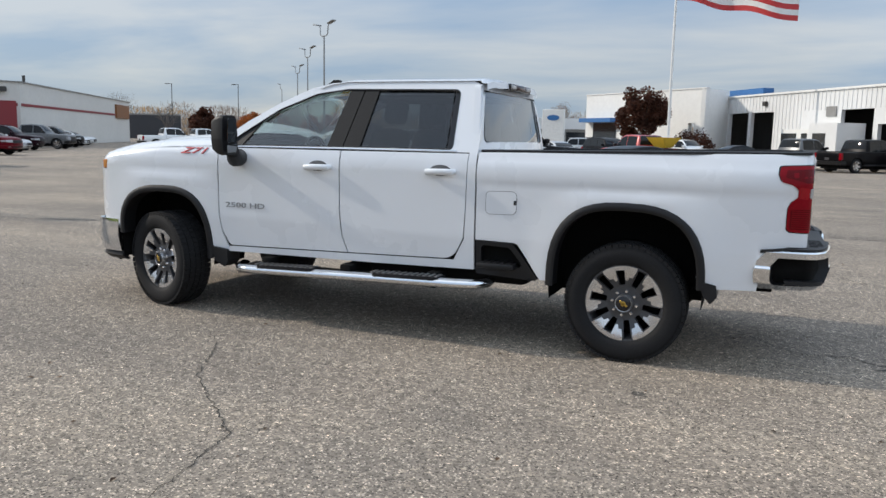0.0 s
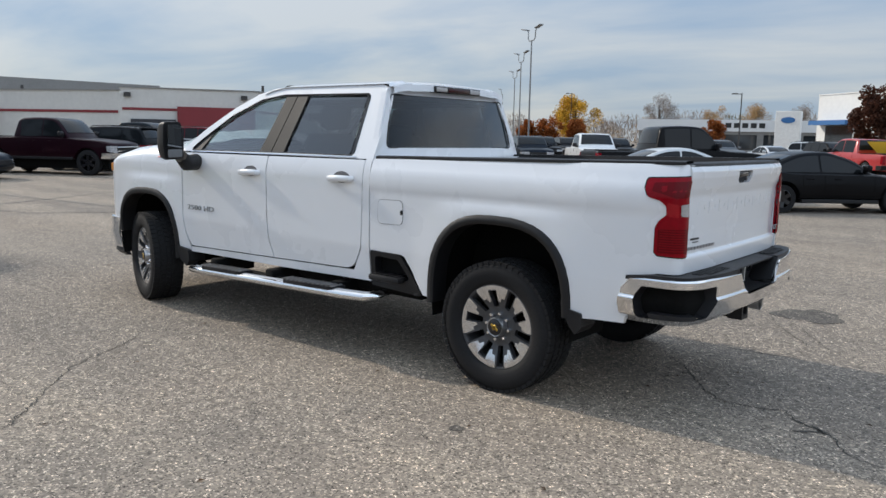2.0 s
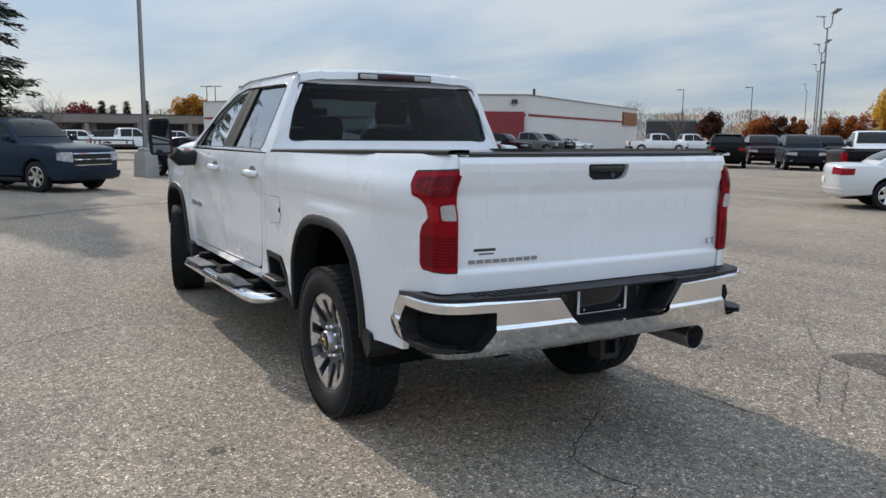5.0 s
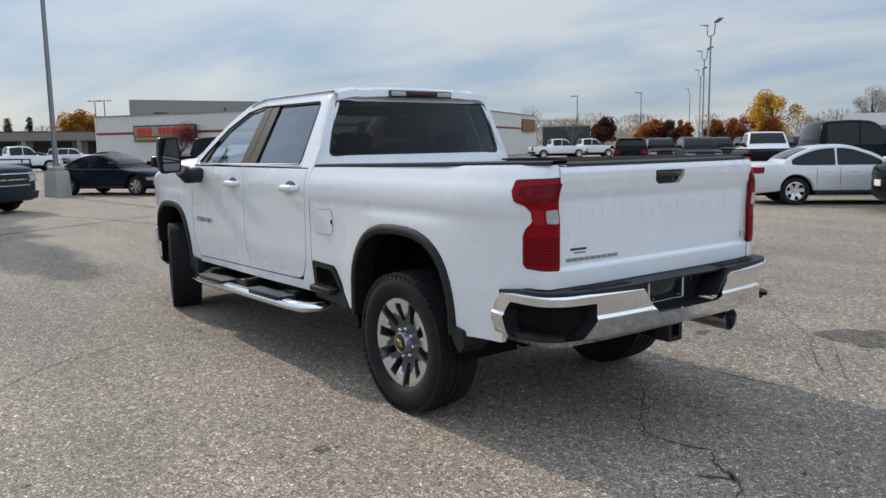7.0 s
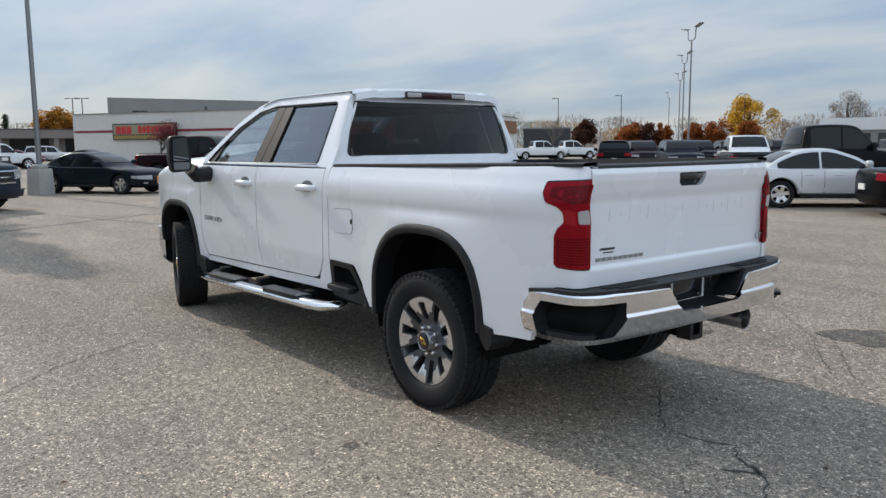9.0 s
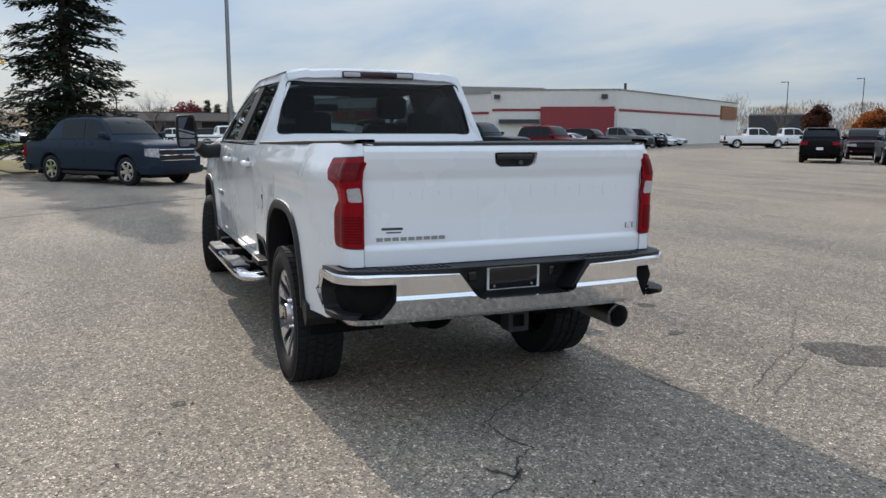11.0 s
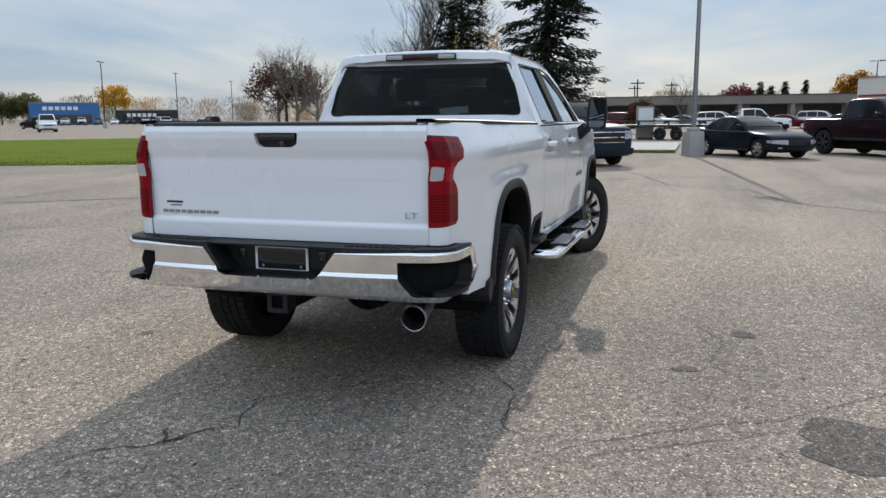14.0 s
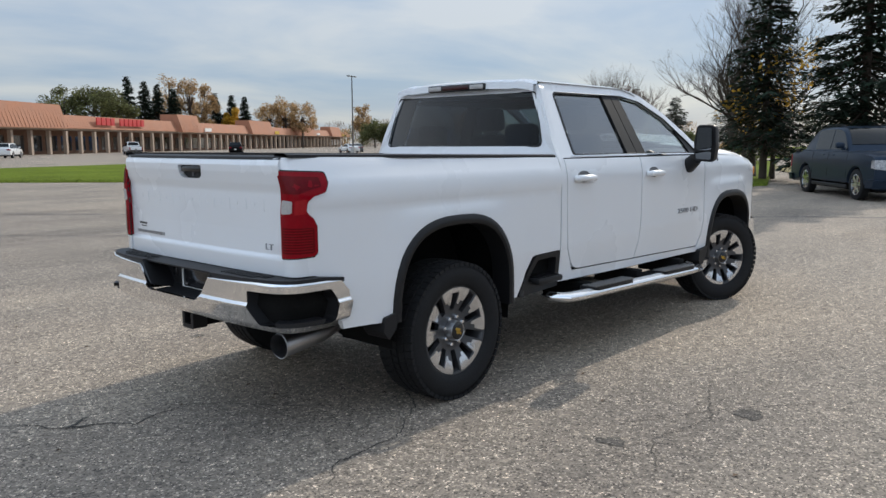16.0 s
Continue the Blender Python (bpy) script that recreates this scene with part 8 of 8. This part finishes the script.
def leaf_cloud(pts, count, size, rnd, jitter, flat=0.6):
    v, f = [], []
    for _ in range(count):
        p = rnd.choice(pts)
        c = Vector(p) + Vector((rnd.gauss(0, jitter), rnd.gauss(0, jitter), rnd.gauss(0, jitter * 0.8)))
        a = Vector((rnd.uniform(-1, 1), rnd.uniform(-1, 1), rnd.uniform(-flat, flat))).normalized()
        b = a.cross(Vector((rnd.uniform(-1, 1), rnd.uniform(-1, 1), rnd.uniform(-1, 1)))).normalized()
        s = size * rnd.uniform(0.6, 1.4)
        o = len(v)
        v += [c - a * s, c + b * s * 0.55, c + a * s, c - b * s * 0.55]
        f.append((o, o + 1, o + 2, o + 3))
    return v, f


def bare_tree(x, y, h, seed, label, depth=6, mat=BARK, leaves=None, spread=0.75, r=None, lean=0.0):
    rnd = random.Random(seed)
    o = tagged(empty("tree", pose(x, y, 0)), label, "tree")
    bm = bmesh.new()
    tips = []
    p, d = Vector((0, 0, 0)), Vector((lean, rnd.uniform(-0.05, 0.05), 1)).normalized()
    r = r or h * 0.018
    add_tube(bm, [p, p + d * h * 0.12, p + d * h * 0.26], [r * 1.35, r, r * 0.9], 9, caps=False)
    part("trunk", bm, mat, o, "", 60)
    bm = bmesh.new()
    p = p + d * h * 0.24
    limb(bm, p, d, h * 0.24, r * 0.8, depth, rnd, spread, tips, 0.76, 0.16)
    for _ in range(3):
        limb(bm, p - d * h * rnd.uniform(0.0, 0.08), Vector((rnd.uniform(-1, 1), rnd.uniform(-1, 1), 0.7)).normalized(), h * 0.2, r * 0.55, depth - 1, rnd, spread, tips, 0.76, 0.12)
    part("branch_crown", bm, mat, o, "bare branching crown", 60)
    if leaves:
        lm, count, size = leaves
        v, f = leaf_cloud([tuple(t) for t in tips], count, size, rnd, 0.22)
        raw("crown", v, f, lm, o, "sparse autumn leaves", None)
    return o


def crown_tree(x, y, h, rx, seed, mat, label, count=5000, size=0.16, trunk_h=0.3, squash=1.0, bark=BARK):
    rnd = random.Random(seed)
    o = tagged(empty("tree", pose(x, y, 0)), label, "tree")
    bm = bmesh.new()
    r = h * 0.022
    add_tube(bm, [(0, 0, 0), (0.03, 0, h * trunk_h), (0, 0.05, h * 0.6), (0.0, 0, h * 0.85)], [r * 1.3, r, r * 0.6, r * 0.2], 9)
    cz, rz = h * (1 + trunk_h) / 2, h * (1 - trunk_h) / 2 * 1.02 * squash
    pts = []
    lobes = []
    for _ in range(34):
        a, e = rnd.uniform(0, 6.28), math.asin(rnd.uniform(-0.9, 1))
        k = rnd.uniform(0.5, 0.9)
        lobes.append((Vector((rx * k * math.cos(a) * math.cos(e), rx * k * math.sin(a) * math.cos(e), cz + rz * k * math.sin(e))), rnd.uniform(0.22, 0.4) * rx))
    for c, s in lobes:
        add_tube(bm, [(0, 0, min(c.z - 0.3, h * 0.55)), (c.x * 0.5, c.y * 0.5, (c.z + h * 0.4) / 2), tuple(c)], [r * 0.4, r * 0.25, r * 0.08], 4, caps=False)
    part("trunk", bm, bark, o, "", 60)
    v, f = [], []
    for _ in range(count):
        c, s = rnd.choice(lobes)
        d = Vector((rnd.gauss(0, 1), rnd.gauss(0, 1), rnd.gauss(0, 1))).normalized() * s * rnd.random() ** 0.4
        p = c + d
        a = Vector((rnd.uniform(-1, 1), rnd.uniform(-1, 1), rnd.uniform(-0.7, 0.7))).normalized()
        b = a.cross(Vector((rnd.uniform(-1, 1), rnd.uniform(-1, 1), rnd.uniform(-1, 1)))).normalized()
        sz = size * rnd.uniform(0.6, 1.4)
        k = len(v)
        v += [p - a * sz, p + b * sz * 0.6, p + a * sz, p - b * sz * 0.6]
        f.append((k, k + 1, k + 2, k + 3))
    raw("crown", v, f, mat, o, "leafy crown", None)
    return o


def spruce(x, y, h, r, seed, label, dens=1.0, mat=NEEDLE, clear=0.06, name="spruce_tree", big=1.0):
    rnd = random.Random(seed)
    o = tagged(empty(name, pose(x, y, 0)), label, "tree")
    bm = bmesh.new()
    add_tube(bm, [(0, 0, 0), (0, 0, h * 0.5), (0, 0, h)], [h * 0.017, h * 0.010, 0.015], 9)
    v, f = [], []
    z = h * clear
    while z < h * 0.985:
        t = z / h
        reach = r * (1 - t) ** 0.82 + 0.12
        nb = 5 if t < 0.85 else 4
        for b in range(nb):
            a = rnd.uniform(0, 6.28)
            ln = reach * rnd.uniform(0.62, 1.12)
            droop = 0.30 * (1 - t) + 0.02
            tip = Vector((math.cos(a) * ln, math.sin(a) * ln, z - droop * ln + 0.10 * ln * rnd.uniform(-1, 1)))
            midp = Vector((math.cos(a) * ln * 0.55, math.sin(a) * ln * 0.55, z - droop * ln * 0.75))
            root = Vector((0, 0, z))
            add_tube(bm, [root, midp, tip], [0.045 * (1 - t) + 0.012, 0.02, 0.006], 4, caps=False)
            for _ in range(int(ln * 26 * dens) + 4):
                s = rnd.random() ** 0.75
                p = root.lerp(midp, s * 2) if s < 0.5 else midp.lerp(tip, s * 2 - 1)
                side = Vector((-math.sin(a), math.cos(a), 0)) * rnd.gauss(0, 0.16 * (ln * (1.1 - s)) + 0.05)
                p = p + side + Vector((0, 0, -abs(rnd.gauss(0, 0.10)) + 0.03))
                dd = (Vector((math.cos(a), math.sin(a), 0)) * 0.8 + side.normalized() * 0.7 + Vector((0, 0, rnd.uniform(-0.7, 0.2)))).normalized()
                wv = dd.cross(Vector((rnd.uniform(-0.4, 0.4), rnd.uniform(-0.4, 0.4), 1))).normalized()
                l_, w_ = rnd.uniform(0.10, 0.24) * big, rnd.uniform(0.03, 0.06) * big
                k = len(v)
                v += [p - wv * w_, p + wv * w_, p + dd * l_ + wv * w_ * 0.6, p + dd * l_ * 1.15, p + dd * l_ - wv * w_ * 0.6]
                f.append((k, k + 1, k + 2, k + 3, k + 4))
        z += h * 0.0135 + 0.05
    part("trunk", bm, BARK, o, "", 60)
    raw("crown", v, f, mat, o, "dense dark needles", None)
    return o


spruce(-25.6, -3.6, 11.2, 2.9, 11, "tall dark green spruce behind the parked sport truck", 1.7, clear=0.12, big=1.15)
spruce(-27.3, -7.5, 9.0, 2.2, 12, "dark spruce thinning at the top", 1.0, clear=0.16, big=1.15)
bare_tree(-29.0, -8.6, 8.3, 21, "leafless tree with fine upright branches", 7, spread=0.62)
bare_tree(-31.0, -10.4, 8.6, 22, "leafless tree with a dark trunk", 7, spread=0.7)
bare_tree(-28.8, -7.7, 5.2, 27, "small tree with a few yellow leaves", 5, leaves=(LEAF_GOLD, 700, 0.10), spread=0.8)
bare_tree(-38.5, -12.8, 8.0, 23, "leafless tree by the service road", 7, spread=0.7)
spruce(-57.5, -26.2, 5.2, 2.3, 13, "small dark evergreen on the lawn", 0.9, PINE, 0.02)
crown_tree(-50.8, -22.2, 2.4, 1.3, 31, LEAF_OLIVE, "olive green shrub on the lawn", 2500, 0.10, 0.05)
crown_tree(-38.0, -14.2, 1.1, 1.6, 32, LEAF_TAN, "low dry brown shrub under the trees", 1800, 0.08, 0.02)
crown_tree(-44.0, -15.5, 1.0, 1.8, 33, LEAF_OLIVE, "low shrub under the trees", 1600, 0.08, 0.02)
bare_tree(-70.0, -38.5, 10.5, 24, "leafless tree on the far lawn", 7, BARK_GREY)
bare_tree(-64.0, -33.0, 8.0, 25, "leafless tree on the far lawn", 6, BARK_GREY)
crown_tree(-74.0, -42.0, 7.4, 4.0, 34, LEAF_MAROON, "maroon-leaved tree on the far lawn", 8500, 0.11)
bare_tree(-80.0, -46.5, 11.0, 26, "leafless tree on the far lawn", 6, BARK_GREY)
for _k, (_x, _y, _h, _r) in enumerate(((-75.0, -29.0, 8.5, 4.0), (-80.0, -26.0, 9.0, 4.2), (-84.0, -31.0, 8.0, 4.0), (-78.0, -21.0, 6.0, 3.0), (-72.0, -24.0, 6.5, 3.2))):
    spruce(_x, _y, _h, _r, 40 + _k, "dark pine in a row along the road", 0.35, PINE, 0.05, "pine_tree")
crown_tree(-9.95, 63.0, 6.1, 2.15, 51, LEAF_MAROON, "round dark maroon maple at the white building", 11000, 0.13, 0.16)
crown_tree(-5.65, 62.45, 2.4, 2.0, 52, LEAF_MAROON, "low dark shrub at the white building", 2500, 0.1, 0.02)
bare_tree(-80.3, 24.0, 5.3, 53, "small tree with sparse berry red leaves at the store", 6, leaves=(LEAF_BERRY, 1500, 0.10), spread=0.9)
crown_tree(-137.2, 25.9, 7.9, 3.5, 54, LEAF_AMBER, "golden orange autumn tree behind the stores", 8000, 0.2)
crown_tree(-132.0, 7.8, 5.9, 2.7, 55, LEAF_BERRY, "red autumn tree behind the low building", 2500, 0.24)
crown_tree(-60.0, -2.5, 2.6, 1.6, 56, LEAF_MAROON, "dark red bush by the road", 2200, 0.12, 0.05)
bare_tree(-62.0, 0.6, 4.6, 57, "small leafless tree by the road", 6, BARK_GREY)
for _k, (_x, _y, _h) in enumerate(((-131.0, 10.9, 6.6), (-131.5, 12.6, 6.0), (-131.0, 14.6, 6.6), (-130.0, 17.4, 6.8))):
    spruce(_x, _y, _h, 0.9, 130 + _k, "slim dark conifer behind the low building", 0.35, PINE, 0.05, "conifer", big=2.2)
crown_tree(-83.1, 93.4, 5.4, 2.1, 58, LEAF_MAROON, "round maroon tree at the back of the lot", 3500, 0.2, 0.2)
bare_tree(-99.2, 91.6, 8.6, 59, "pale leafless tree at the back of the lot", 6, BARK_GREY)
bare_tree(-93.8, 97.2, 7.8, 60, "pale leafless tree at the back of the lot", 6, BARK_GREY)
for _k, (_x, _y, _h, _r, _m, _lb) in enumerate((
        (-77.8, 98.0, 4.9, 2.4, LEAF_RUST, "rust orange autumn tree behind the lot"),
        (-75.3, 99.9, 4.7, 2.6, LEAF_MAROON, "dark maroon autumn tree behind the lot"),
        (-73.6, 101.1, 4.9, 1.6, LEAF_RUST, "rust orange autumn tree behind the lot"),
        (-69.8, 103.9, 4.6, 1.8, LEAF_RUST, "rust orange autumn tree behind the lot"),
        (-66.5, 106.0, 5.0, 2.4, LEAF_RUST, "rust orange autumn tree behind the lot"),
        (-62.7, 108.4, 5.0, 1.9, LEAF_RUST, "rust orange autumn tree behind the lot"),
        (-83.2, 142.7, 10.7, 5.4, LEAF_GOLD, "large golden willow behind the lot"),
        (-75.9, 168.1, 11.9, 4.9, LEAF_GREY, "tall bare tan tree beyond the showroom"),
        (-64.2, 172.9, 10.0, 4.0, LEAF_TAN, "tan tree beyond the showroom"),
        (-56.4, 175.6, 10.4, 4.0, LEAF_TAN, "tan tree beyond the showroom"),
        (-49.5, 188.1, 10.0, 4.6, LEAF_GREY, "bare tan tree beyond the showroom"),
        (-36.5, 99.0, 4.6, 1.5, LEAF_RUST, "rust orange tree by the showroom"))):
    crown_tree(_x, _y, _h, _r, 70 + _k, _m, _lb, 5200 if _m is LEAF_RUST or _m is LEAF_MAROON else 11000, 0.15 if _y < 130 else 0.17 if _m is LEAF_GOLD else 0.10, 0.12)
# trees behind the plaza
for _k, (_x, _y, _h, _m, _w) in enumerate((
        (-72, -187, 14.6, LEAF_OLIVE, 5.5), (-78, -185, 16.0, LEAF_OLIVE, 6.0), (-85, -187, 15.0, LEAF_OLIVE, 5.0), (-107, -203, 22.3, LEAF_TAN, 5.0), (-112, -201, 21.5, LEAF_TAN, 4.2), (-118, -203, 20.0, LEAF_TAN, 4.0), (-127, -204, 12.6, LEAF_GOLD, 3.2),
        (-148, -214, 16.2, LEAF_TAN, 5.5), (-152, -211, 17.0, LEAF_TAN, 5.5), (-158, -210, 16.0, LEAF_TAN, 5.5), (-188, -214, 15.8, LEAF_TAN, 4.2), (-158, -174, 8.0, LEAF_OLIVE, 5.0), (-163, -170, 8.2, LEAF_OLIVE, 5.0))):
    crown_tree(_x, _y, _h, _w, 90 + _k, _m, "autumn tree behind the plaza", 3800 if _m is LEAF_TAN else 6500, 0.24, 0.2)
for _k, (_x, _y, _h) in enumerate(((-93, -199, 19.5), (-94.6, -193, 18), (-98.5, -193.4, 17.4), (-102, -191.6, 16.4), (-123, -206, 16.8), (-130, -208, 16.6), (-133, -205.7, 16))):
    spruce(_x, _y, _h, _h * 0.24, 110 + _k, "dark spruce behind the plaza", 0.45, PINE, 0.05, big=3.4)
crown_tree(-187.0, -162.0, 11.5, 5.5, 120, LEAF_GOLD, "golden tree far across the plaza", 3200, 0.3)
# far woods all round, one sheet of trunks and twig clumps
_rw = random.Random(77)
for _m, _frac, _nm in ((LEAF_GREY, 0.55, "grey"), (LEAF_TAN, 0.25, "tan"), (LEAF_OLIVE, 0.20, "olive")):
    _v, _f = [], []
    for _k in range(int(520 * _frac)):
        _a = _rw.uniform(0, 2 * math.pi)
        _deg = math.degrees(_a) % 360
        _d = _rw.uniform(250, 330) if 60 < _deg < 200 else _rw.uniform(280, 380)
        _cx, _cy = _d * math.cos(_a), _d * math.sin(_a)
        _h = _rw.uniform(6, 13) * (1.0 if _nm != "grey" else 1.1)
        for _j in range(420):
            _z = _h * 0.8 * _rw.random() ** 0.8
            _w = _h * 0.30 * math.sin(math.pi * min(0.95, 0.2 + 0.75 * _z / _h))
            _p = Vector((_cx + _rw.uniform(-1, 1) * _w * 1.6, _cy + _rw.uniform(-1, 1) * _w * 1.6, _z))
            _b = Vector((_rw.uniform(-0.5, 0.5), _rw.uniform(-0.5, 0.5), 1.0)) * _rw.uniform(0.5, 1.1)
            _c = Vector((_rw.uniform(-1, 1), _rw.uniform(-1, 1), 0)).normalized() * _rw.uniform(0.05, 0.12)
            _o = len(_v)
            _v += [_p - _b, _p + _c, _p + _b, _p - _c]
            _f.append((_o, _o + 1, _o + 2, _o + 3))
    tagged(raw("far_woods", _v, _f, _m, None, "", None), "distant autumn woods on the horizon", "woods", kind="stuff")
